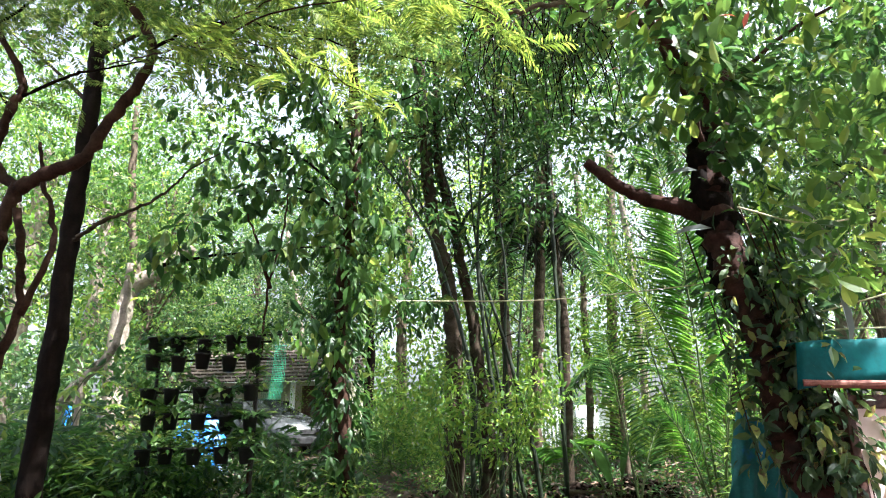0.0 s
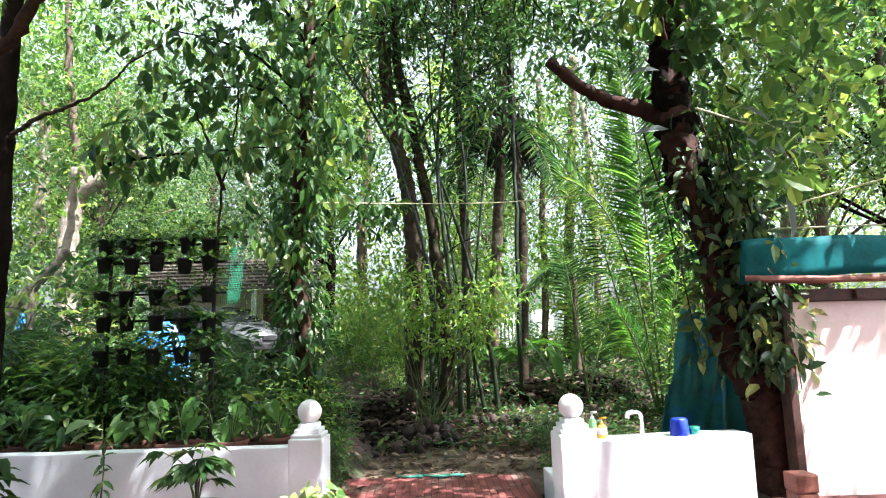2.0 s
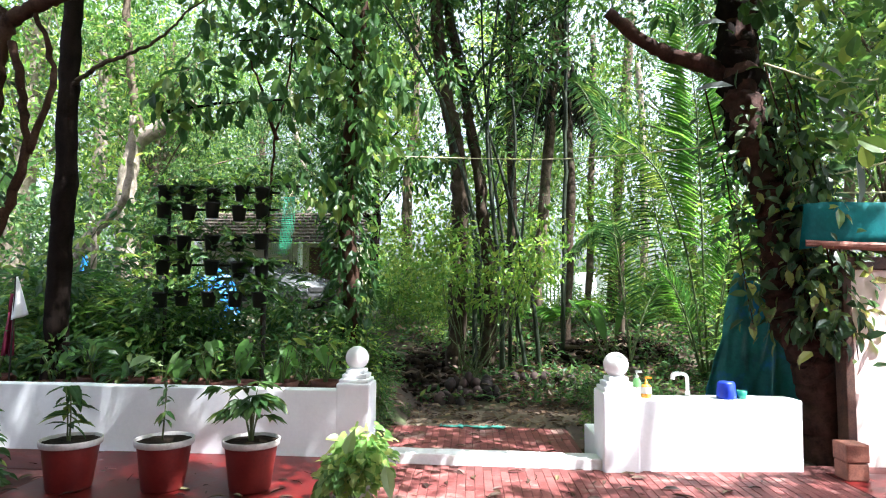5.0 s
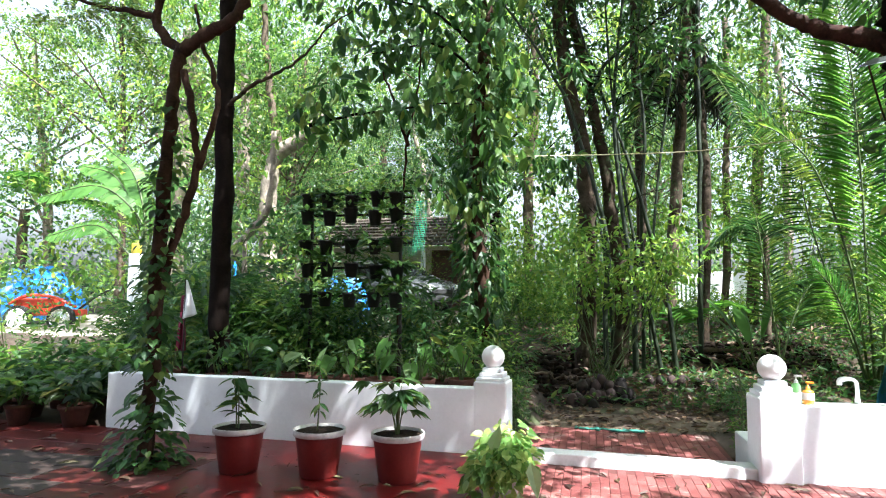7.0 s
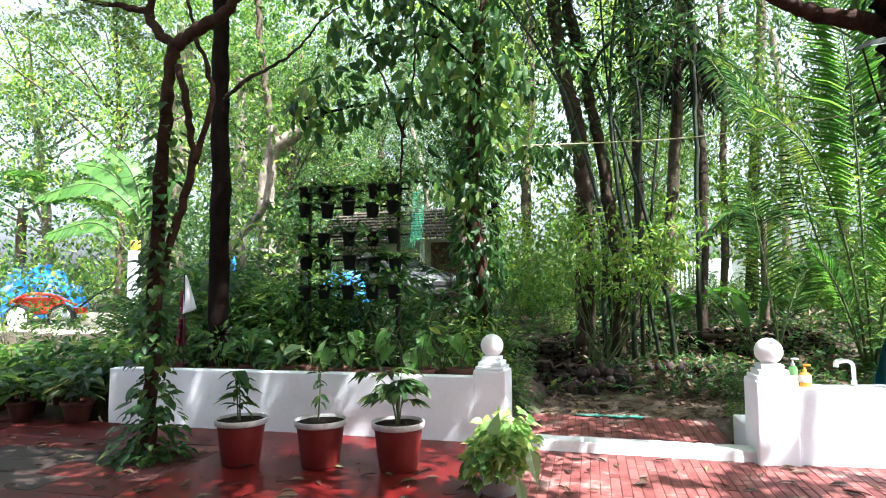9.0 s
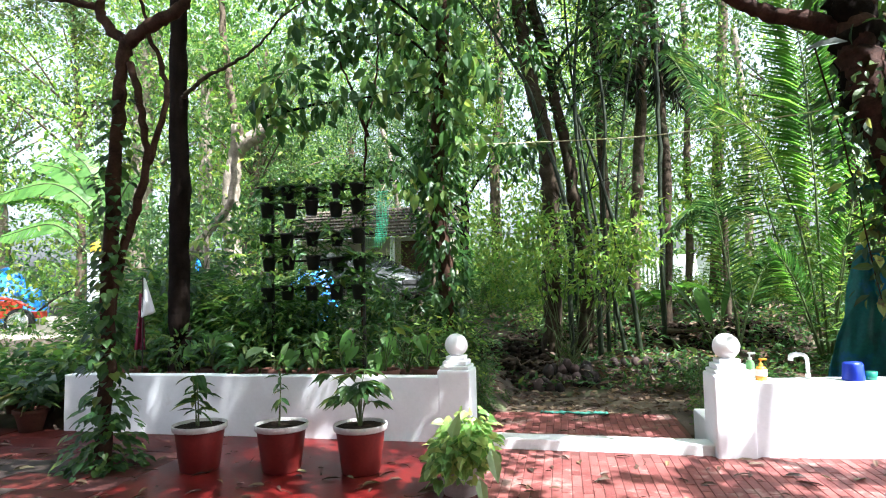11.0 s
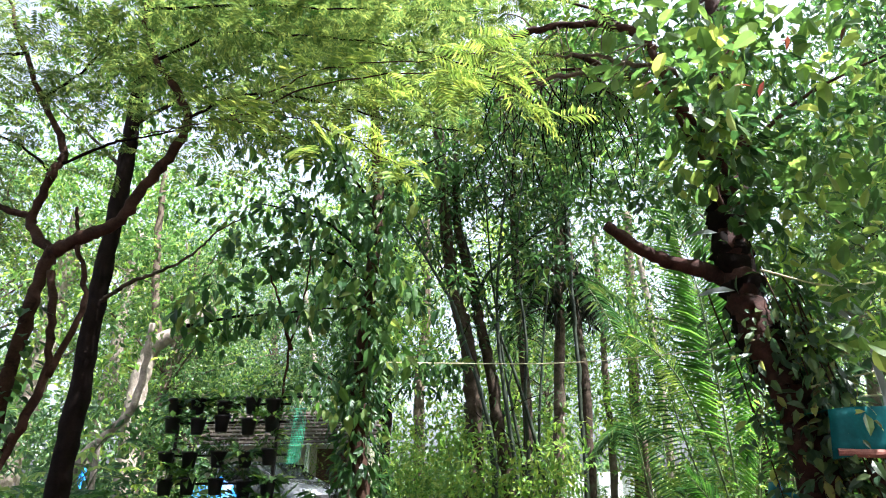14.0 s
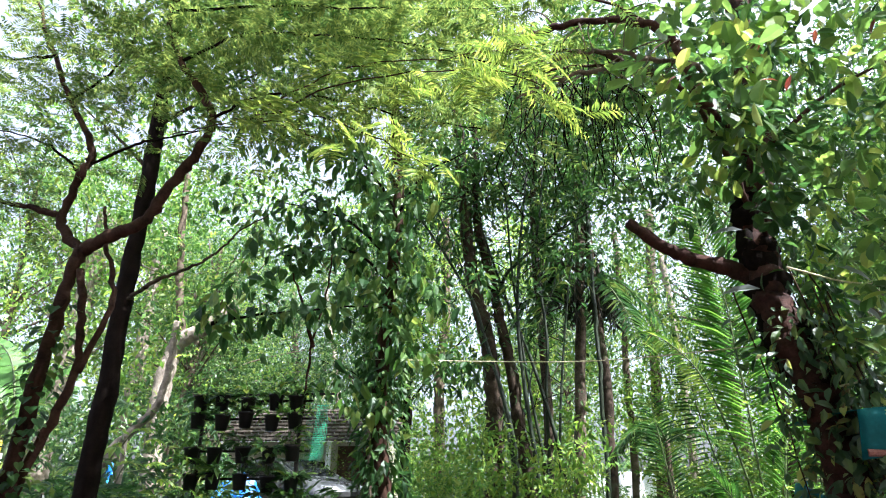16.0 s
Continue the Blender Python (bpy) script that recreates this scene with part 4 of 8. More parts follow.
# ---- rack of black planter pots ----
def planter_rack():
    rng = np.random.default_rng(12)
    y = 5.75
    xs, zs = [-2.84, -2.62, -2.36, -2.09, -1.87], [2.145, 1.975, 1.675, 1.425, 1.135]
    rack = thing("planter_rack", "dark metal vertical garden rack behind the wall", "plant rack", (-2.35, y, 0.28))
    for x in (-2.84, -1.85):
        part("post", box_bm(x + 2.35 - 0.013, 0.1, 0.0, x + 2.35 + 0.013, 0.13, 2.045, 0.003, 1), METAL_DARK, rack)
    for z in zs:
        part("rail", box_bm(-0.6, 0.096, z + 0.1 - 0.28, 0.62, 0.11, z + 0.122 - 0.28, 0.003, 1), METAL_DARK, rack)
    part("top_rail", box_bm(-0.62, 0.09, 2.03, 0.85, 0.11, 2.05, 0.003, 1), METAL_DARK, rack)
    mats = [LEAF_DARK, LEAF_MID, LEAF_DARK, LEAF_DARK, LEAF_MID]
    for i, x in enumerate(xs):
        for j, z in enumerate(zs):
            k = (i * 3 + j * 2) % 5
            p = thing("planter_pot", "black plastic hanging pot with a small green plant on the rack", "planter", (x + rng.normal(0, 0.012), y + 0.005, z + rng.normal(0, 0.008)), "black pots on the rack", "", rng.uniform(-8, 8))
            part("pot", lathe_bm([(0, 0), (0.052, 0), (0.07, 0.13), (0.077, 0.132), (0.078, 0.15), (0.066, 0.15), (0.05, 0.012), (0, 0.012)], 18), POT_BLACK, p, "", True)
            part("hook", box_bm(-0.012, 0.07, 0.09, 0.012, 0.104, 0.15, 0.003, 1), METAL_DARK, p)
            bushy(p, rng, 0.1, int(rng.integers(26, 64)), rng.uniform(0.09, 0.17), rng.uniform(0.06, 0.26), rng.uniform(0.07, 0.13), 0.45, mats[k], LANCE, 3)


planter_rack()

# strip of green shade net tied to the rack
net = thing("shade_net", "strip of pale green shade net tied to the rack", "net", (-1.62, 5.8, 1.7))
v, f = [], []
for i in range(9):
    a = tube([(i * 0.013 - 0.05, 0, 0.5), (i * 0.015 - 0.07, 0.01, 0.25), (i * 0.014 - 0.09, 0, 0.0)], 0.0016, 0.0016, 4, 0, i, 4)
    v.append(a)
for k in range(24):
    a = tube([(-0.05 - k * 0.0017, 0, 0.49 - k * 0.0205), (0.055 - k * 0.0017, 0.004, 0.492 - k * 0.0205)], 0.0016, 0.0016, 4, 0, k, 2)
    v.append(a)
v, f = join(v)
raw("mesh_strands", v, f, NET_GREEN, net)
v, f = tube([(-0.06, 0, 0.5), (0.06, 0, 0.505)], 0.004, 0.004, 6, 0, 1)
raw("cord", v, f, NET_GREEN, net)

# flag on a thin pole
flag = thing("flag", "white and maroon flag hanging limp on a thin pole", "flag", (-3.9, 5.24, 0.26))
v, f = tube([(0, 0, -0.2), (0.01, 0, 0.6), (0.005, 0, 1.14)], 0.008, 0.006, 8, 0.03, 2)
raw("pole", v, f, METAL_DARK, flag)


def cloth_panel(rows, cols, fn):
    verts = [fn(i / (rows - 1), j / (cols - 1)) for i in range(rows) for j in range(cols)]
    faces = [(i * cols + j, i * cols + j + 1, (i + 1) * cols + j + 1, (i + 1) * cols + j) for i in range(rows - 1) for j in range(cols - 1)]
    return verts, faces


v, f = cloth_panel(14, 12, lambda u, w: (0.008 - 0.03 * u + w * (0.02 + 0.2 * u), 0.012 * math.sin(w * 9 + u * 2) * (0.3 + u) - 0.05 * w * u, 1.13 - 0.33 * u - 0.06 * (1 - w) * u + (0.015 * math.sin(u * 40) if w == 0 else 0.0)))
ob = raw("white_half", v, f, WHITE_CLOTH, flag, "white half of the flag", True)
ob.modifiers.new("thick", "SOLIDIFY").thickness = 0.002
v, f = cloth_panel(14, 12, lambda u, w: (-0.05 + w * (0.06 + 0.05 * u) - 0.05 * u + 0.012 * math.sin(w * 30), 0.02 * math.sin(w * 11 + u * 3) + 0.03, 0.98 - 0.55 * u))
ob = raw("maroon_half", v, f, MAROON, flag, "maroon half of the flag", True)
ob.modifiers.new("thick", "SOLIDIFY").thickness = 0.002

# rope strung between the trees
v, f = tube([(-1.25, 6.2, 2.73), (0.2, 6.1, 2.66), (1.2, 6.0, 2.64), (2.5, 5.6, 2.67)], 0.005, 0.005, 6, 0, 3, 10)
tagged(raw("rope", v, f, ROPE, None, smooth=True), "thin pale rope strung between the trees", "rope")


# ---- rocks round the planting bed ----
def rocks():
    rng = np.random.default_rng(17)
    spots = []
    for row, (m, wide) in enumerate(((9, 0.98), (7, 0.74), (5, 0.46))):
        for i in range(m):
            u = (i + 0.5 + rng.normal(0, 0.2)) / m - 0.5
            spots.append((0.15 + u * wide, 7.3 + 0.4 * u * u + 0.1 * row + rng.normal(0, 0.045), 0.07 * row + rng.normal(-0.025, 0.02)))
    spots += [(-0.95 + rng.normal(0, 0.15), 7.4 + 0.12 * k, 0.0) for k in range(5)] + [(0.75 + 0.14 * k + rng.normal(0, 0.03), 7.95 + 0.1 * rng.random(), 0.0) for k in range(7)]
    for k, (x, y, up) in enumerate(spots):
        bm = bmesh.new()
        bmesh.ops.create_icosphere(bm, subdivisions=2, radius=1)
        s = rng.uniform(0.05, 0.09)
        for vert in bm.verts:
            c = vert.co * (1 + 0.36 * noise.noise(vert.co * 1.3 + Vector((k * 3.1, 0, 0))) + 0.12 * noise.noise(vert.co * 4 + Vector((0, k, 0))))
            vert.co = Vector((c.x * s, c.y * s * 0.9, c.z * s * 1.2))
        z = float(ground_height(x, y)) + s * 0.7 + up
        bmesh.ops.rotate(bm, verts=bm.verts, matrix=Euler((rng.uniform(-0.4, 0.4), rng.uniform(-0.4, 0.4), rng.uniform(0, 6))).to_matrix(), cent=(0, 0, 0))
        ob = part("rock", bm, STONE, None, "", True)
        ob.location = (x, y, z)
        tagged(ob, "rounded mossy brown stone edging the planting bed", "rock", "edging stones")


rocks()


def husk_heap(x0, x1, y0, y1, count, high, seed, label):
    """Low heap of dark coconut husks and clods."""
    rng = np.random.default_rng(seed)
    base = bmesh.new()
    bmesh.ops.create_icosphere(base, subdivisions=1, radius=1)
    bv = np.array([v.co for v in base.verts])
    bf = [tuple(v.index for v in f.verts) for f in base.faces]
    base.free()
    pieces = []
    for k in range(count):
        u, w = rng.uniform(-1, 1), rng.uniform(-1, 1)
        x, y = (x0 + x1) / 2 + u * (x1 - x0) / 2, (y0 + y1) / 2 + w * (y1 - y0) / 2
        z = float(ground_height(x, y)) + high * max(0.0, 1 - u * u) * max(0.0, 1 - w * w) * rng.uniform(0.5, 1.0)
        size = rng.uniform(0.04, 0.095) * np.array([1.0, rng.uniform(0.5, 1), rng.uniform(0.3, 0.6)])
        m = np.array(Euler((rng.uniform(-0.6, 0.6), rng.uniform(-0.6, 0.6), rng.uniform(0, 6.28))).to_matrix())
        pieces.append(((bv * (1 + rng.normal(0, 0.13, (len(bv), 1))) * size) @ m.T + (x, y, z), bf))
    v, f = join(pieces)
    tagged(raw("husk_heap", v, f, HUSK, smooth=True), label, "husk heap", kind="stuff")


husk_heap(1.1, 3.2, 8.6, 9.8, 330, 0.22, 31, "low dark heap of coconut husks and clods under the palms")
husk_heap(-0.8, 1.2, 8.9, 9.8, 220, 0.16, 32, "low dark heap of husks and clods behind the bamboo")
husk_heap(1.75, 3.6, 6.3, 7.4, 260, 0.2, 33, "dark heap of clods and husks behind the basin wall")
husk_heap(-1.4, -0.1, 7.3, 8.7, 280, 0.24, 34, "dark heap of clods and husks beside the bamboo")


def fallen_branch(points, r, seed):
    v, f = tube(points, r, r * 0.5, 8, 0.15, seed, 6, 0.02, True, 0.08)
    tagged(raw("fallen_branch", v, f, BARK_GREY, None, smooth=True), "dry grey-brown branch lying on the garden soil", "branch", "fallen branches")


fallen_branch([(-1.25, 8.3, 0.52), (-0.8, 8.15, 0.56), (-0.25, 8.2, 0.48)], 0.035, 1)
fallen_branch([(-0.95, 7.35, 0.36), (-0.6, 7.25, 0.36), (-0.25, 7.3, 0.31)], 0.022, 2)
fallen_branch([(1.5, 8.75, 0.56), (2.0, 8.65, 0.6), (2.5, 8.7, 0.55)], 0.03, 3)


# ---- far sheds, vehicles and fences ----
def shed():
    s = thing("shed", "old cream shed with clay tile roof among the trees", "shed", (-5.4, 17.6, 0.75))
    part("wall", box_bm(-2.4, 0, -0.1, 2.2, 0.2, 2.05, 0.01), WALL_CREAM, s, "stained cream wall")
    part("side_wall", box_bm(-2.4, 0.203, -0.1, -2.2, 2.6, 2.05, 0.01), WALL_CREAM, s)
    part("side_wall", box_bm(2.0, 0.203, -0.1, 2.2, 2.6, 2.05, 0.01), WALL_CREAM, s)
    part("door", box_bm(0.8, -0.04, 0.0, 1.7, -0.004, 1.92, 0.008), WOOD_DARK, s, "dark red-brown timber door")
    part("window", box_bm(-0.2, -0.03, 0.8, 0.6, -0.004, 1.5, 0.008), DARK_GLASS, s, "dark window")
    for x in (-2.2, 0.72, 2.0):
        part("veranda_post", box_bm(x - 0.06, -0.75, -0.1, x + 0.06, -0.63, 1.98, 0.01), WHITE, s, "white veranda post")
    me = bpy.data.meshes.new("roof_row")
    b = bmesh.new()
    for k in range(26):
        x = -2.6 + k * 0.2
        box_bm(x, 0, 0, x + 0.18, 0.34, 0.05, 0.012, 1, b)
    b.to_mesh(me)
    b.free()
    me.materials.append(ROOF_TILE)
    for k in range(9):
        ob = tagged(new("roof_course", me), kind="stuff")
        ob.parent = s
        ob.matrix_basis = pose(0, -1.0 + k * 0.25, 1.98 + k * 0.125, 17, 0, 0)


shed()


def car():
    c = thing("car", "silver-grey hatchback car parked in front of the shed", "car", (-5.2, 16.0, 0.82), "", "", -32)
    prof = [(-1.75, 0.28), (-1.82, 0.7), (-1.7, 1.0), (-1.5, 1.36), (-0.9, 1.46), (-0.05, 1.42), (0.75, 0.98), (1.55, 0.84), (1.8, 0.7), (1.86, 0.42), (1.75, 0.25)]
    bm = bmesh.new()
    a = [bm.verts.new((x, -0.75 + 0.1 * max(0.0, z - 0.95) * 2, z)) for x, z in prof]
    b = [bm.verts.new((x, 0.75 - 0.1 * max(0.0, z - 0.95) * 2, z)) for x, z in prof]
    bm.faces.new(a)
    bm.faces.new(b[::-1])
    for i in range(len(prof)):
        j = (i + 1) % len(prof)
        bm.faces.new((a[i], b[i], b[j], a[j]))
    bmesh.ops.bevel(bm, geom=list(bm.edges), offset=0.05, segments=2, affect="EDGES")
    part("body", bm, CAR_SILVER, c, "", True)
    for x0, x1 in ((-1.35, -0.72), (-0.68, 0.12)):
        part("side_window", box_bm(x0, -0.762, 1.0, x1, -0.69, 1.34, 0.02, 1), DARK_GLASS, c, "dark glass")
    nx, nz = 0.48, 0.877
    verts = [(x + nx * d, y, z + nz * d) for d in (0.004, 0.02) for x, z in ((-0.02, 1.4), (0.7, 1.005)) for y in (-0.6, 0.6)]
    raw("windscreen", verts, [(0, 1, 3, 2), (4, 6, 7, 5), (0, 4, 5, 1), (2, 3, 7, 6), (0, 2, 6, 4), (1, 5, 7, 3)], DARK_GLASS, c, "dark glass")
    for y in (-0.66, 0.44):
        part("headlight", box_bm(1.7, y, 0.62, 1.84, y + 0.22, 0.76, 0.03, 2), CHROME, c, "clear headlight")
    part("bumper", box_bm(1.76, -0.7, 0.3, 1.92, 0.7, 0.46, 0.03, 2), RUBBER, c, "dark bumper")
    part("grille", box_bm(1.8, -0.35, 0.52, 1.87, 0.35, 0.64, 0.01, 1), RUBBER, c, "dark grille")
    for x in (-0.62, 0.2):
        part("door_handle", box_bm(x - 0.1, -0.785, 0.84, x + 0.06, -0.757, 0.87, 0.006, 1), CHROME, c)
    for x in (-1.15, 1.15):
        for y in (-0.7, 0.7):
            w = part("wheel", lathe_bm([(0.0, -0.09), (0.2, -0.09), (0.29, -0.08), (0.3, 0.0), (0.29, 0.08), (0.2, 0.09), (0, 0.09)], 24), RUBBER, c)
            w.matrix_basis = pose(x, y, 0.3, 90)
            part("rim", lathe_bm([(0, 0.1), (0.1, 0.105), (0.18, 0.095)], 16), CHROME, w)


car()


def fence(x0, x1, y, z, h, n, label):
    fnc = thing("fence", label, "fence", (x0, y, z))
    me = bpy.data.meshes.new("slat")
    b = box_bm(-0.03, -0.012, -0.1, 0.03, 0.012, h, 0.006, 1)
    b.to_mesh(me)
    b.free()
    me.materials.append(WHITE)
    for k in range(n):
        ob = new("slat", me)
        ob.parent = fnc
        ob.matrix_basis = pose((x1 - x0) * k / (n - 1), 0, 0, 0, 0, 0)
    for q in (0.2, 0.8):
        part("rail", box_bm(-0.05, 0.014, h * q, x1 - x0 + 0.05, 0.045, h * q + 0.06, 0.005, 1), WHITE, fnc)
    return fnc


fence(-0.4, 2.9, 16.6, 0.85, 1.05, 32, "white picket fence among the far trees")
tagged(part("far_wall", box_bm(2.95, 16.5, 0.6, 4.2, 16.7, 1.95, 0.02), WHITE), "sunlit white compound wall behind the trees", "wall", kind="structure")


def draped_heap(name, x, y, z, sx, sy, sz, mat, label, seed):
    bm = bmesh.new()
    bmesh.ops.create_icosphere(bm, subdivisions=5, radius=1)
    for vert in bm.verts:
        c = vert.co.copy()
        k = 1 + 0.28 * noise.noise(c * 1.6 + Vector((seed, 0, 0))) + 0.16 * abs(noise.noise(c * 4 + Vector((0, seed, 0)))) + 0.07 * abs(noise.noise(c * 9))
        vert.co = Vector((c.x * sx * k, c.y * sy * k, max(-0.05, c.z) * sz * k))
    ob = part(name, bm, mat, None, "", True)
    ob.location = (x, y, z)
    tagged(ob, label, "tarpaulin")


draped_heap("draped_tarp", -5.2, 12.3, 0.62, 0.62, 0.5, 1.0, TARP_BLUE, "crumpled bright blue tarpaulin over a pile", 3)
draped_heap("draped_tarp", -13.75, 12.6, 0.55, 1.25, 0.8, 1.25, TARP_BLUE, "blue tarpaulin draped over a vehicle, sun glare painted white", 8)
draped_heap("draped_tarp", -7.0, 10.6, 0.6, 0.35, 0.3, 1.3, TARP_BLUE, "small blue tarpaulin bundle behind the trees", 5)


def cart():
    c = thing("hand_tractor", "red power tiller, sun glare on one wheel painted white", "tractor", (-12.2, 11.4, 0.42), "", "", 15)
    part("hood", box_bm(-0.55, -0.25, 0.35, 0.35, 0.25, 0.75, 0.08, 3), PAINT_RED, c, "red metal hood")
    v, f = tube([(-0.6, -0.27, 0.62), (-0.2, -0.3, 0.8), (0.35, -0.28, 0.78), (0.85, -0.2, 0.55)], 0.04, 0.03, 8, 0.03, 2)
    raw("mudguard", v, f, PAINT_RED, c, "", True)
    part("deck", box_bm(0.353, -0.2, 0.35, 0.9, 0.2, 0.5, 0.03, 2), PAINT_RED, c)
    for x, r in ((-0.35, 0.3), (0.6, 0.3)):
        w = part("wheel", lathe_bm([(0, -0.07), (r * 0.6, -0.07), (r, -0.06), (r * 1.02, 0), (r, 0.06), (r * 0.6, 0.07), (0, 0.07)], 24), RUBBER, c)
        w.matrix_basis = pose(x, -0.32, 0.28, 90)
        # one disc is white to stand in for sun glare; the other is chrome
        part("rim", lathe_bm([(0, 0.085), (r * 0.25, 0.1), (r * 0.3, 0.085), (r * 0.6, 0.07), (r * 0.74, 0.085), (r * 0.78, 0.07)], 18), WHITE_GLOSS if x < 0 else CHROME, w, "wheel disc, sun glare painted white" if x < 0 else "")
    v, f = tube([(0.8, 0, 0.5), (1.2, 0, 0.8), (1.5, 0, 0.95)], 0.025, 0.02, 8, 0.02, 4)
    raw("handle", v, f, METAL_DARK, c)


cart()
post = thing("gate_post", "weathered white post with a yellow top", "post", (-8.05, 9.4, 0.5))
part("shaft", box_bm(-0.09, -0.09, -0.2, 0.09, 0.09, 1.5, 0.02), WHITE, post)
part("cap", box_bm(-0.07, -0.07, 1.503, 0.07, 0.07, 1.7, 0.04, 3), surface("yellow_paint", (0.6, 0.45, 0.04), (0.75, 0.6, 0.08), 6, 40, 0.6, 0.1), post, "yellow painted cap")


def shade_net():
    n = thing("green_net", "strip of bright green garden netting hung from a branch", "netting", (-2.38, 8.0, 1.8))
    for k in range(9):
        x = -0.11 + 0.027 * k
        v, f = tube([(x - 0.04, 0, 0.0), (x - 0.02, 0.03 * math.sin(k), 0.3), (x + 0.03, 0.0, 0.55), (x * 0.7 + 0.08, 0.0, 0.78)], 0.0025, 0.0025, 5, 0.05, k, 5)
        raw("net_strand", v, f, NET_DEEP, n)
    for k in range(14):
        z = 0.03 + 0.054 * k
        v, f = tube([(-0.15 + 0.09 * z, 0, z), (0.02 + 0.06 * z, 0.01, z - 0.01), (0.09 + 0.06 * z, 0, z + 0.01)], 0.0015, 0.0015, 4, 0.05, k, 4)
        raw("cross_strand", v, f, NET_DEEP, n)
    v, f = tube([(0.08, 0, 0.77), (0.2, 0.0, 1.0), (0.5, -0.4, 1.35)], 0.005, 0.005, 5, 0.05, 3, 5)
    raw("cord", v, f, ROPE, n)


shade_net()


# ---- trees ----
def along(points, t):
    """Points at fractions t of a smooth line."""
    line = smooth_line(points, 8)
    s = np.r_[0, np.cumsum(np.linalg.norm(np.diff(line, axis=0), axis=1))]
    s /= s[-1]
    return np.stack([np.interp(t, s, line[:, k]) for k in range(3)], -1)


def fronds(base, D, length, pairs, leaflet, width, rng, droop=0.25, sweep=0.55, shape=BLADE, hang=0.0, stalk=0.12, across=None, tilt=0.0):
    """Pinnate fronds: a drooping midrib with two ranks of leaflets."""
    base, D = np.asarray(base, float), unit(np.asarray(D, float))
    n = len(base)
    length = np.broadcast_to(length, n)
    side = unit(np.cross(D, np.array([0.05, 0.02, 1.0]) + rng.normal(0, 0.25, (n, 3))))
    if across is not None:
        side = np.tile(np.asarray(across, float), (n, 1))
    t = np.linspace(stalk, 1, pairs)
    spot = lambda u: base[:, None] + D[:, None] * (length[:, None] * u)[..., None] - np.array([0, 0, 1.0]) * (length[:, None] * droop * u**2)[..., None]
    P = spot(t[None, :])
    T = unit(D[:, None] - np.array([0, 0, 1.0]) * (2 * droop * t)[None, :, None])
    size = leaflet * np.sin(np.clip(0.3 + t * 2.6, 0, math.pi)) ** 0.45 + 0.1 * leaflet
    out = []
    for sgn in (-1, 1):
        LD = unit(sgn * side[:, None] * math.cos(sweep) + T * math.sin(sweep) - np.array([0, 0, hang]) + rng.normal(0, 0.03 if tilt else 0.06, P.shape))
        U = unit(np.cross(LD, T) * -sgn + rng.normal(0, 0.1, P.shape))
        U = np.where(U[..., 2:3] < 0, -U, U)
        if tilt:
            U = np.where(U[..., 1:2] > 0, -U, U)
            U = unit(U + tilt * np.array([0.35, 0.0, 1.0]))
        out.append(leaves(P.reshape(-1, 3), LD.reshape(-1, 3), U.reshape(-1, 3), np.tile(size, n) * rng.uniform(0.85, 1.1, n * pairs), width, shape))
    for a, b in ((0.0, 0.35), (0.33, 0.7), (0.68, 1.0)):
        p0, p1 = spot(np.array([[a]]))[:, 0], spot(np.array([[b]]))[:, 0]
        out.append(leaves(p0, p1 - p0, np.tile((0.1, 0.2, 1.0), (n, 1)), np.linalg.norm(p1 - p0, axis=1) * 1.04, 0.02, BLADE))
    return join(out)


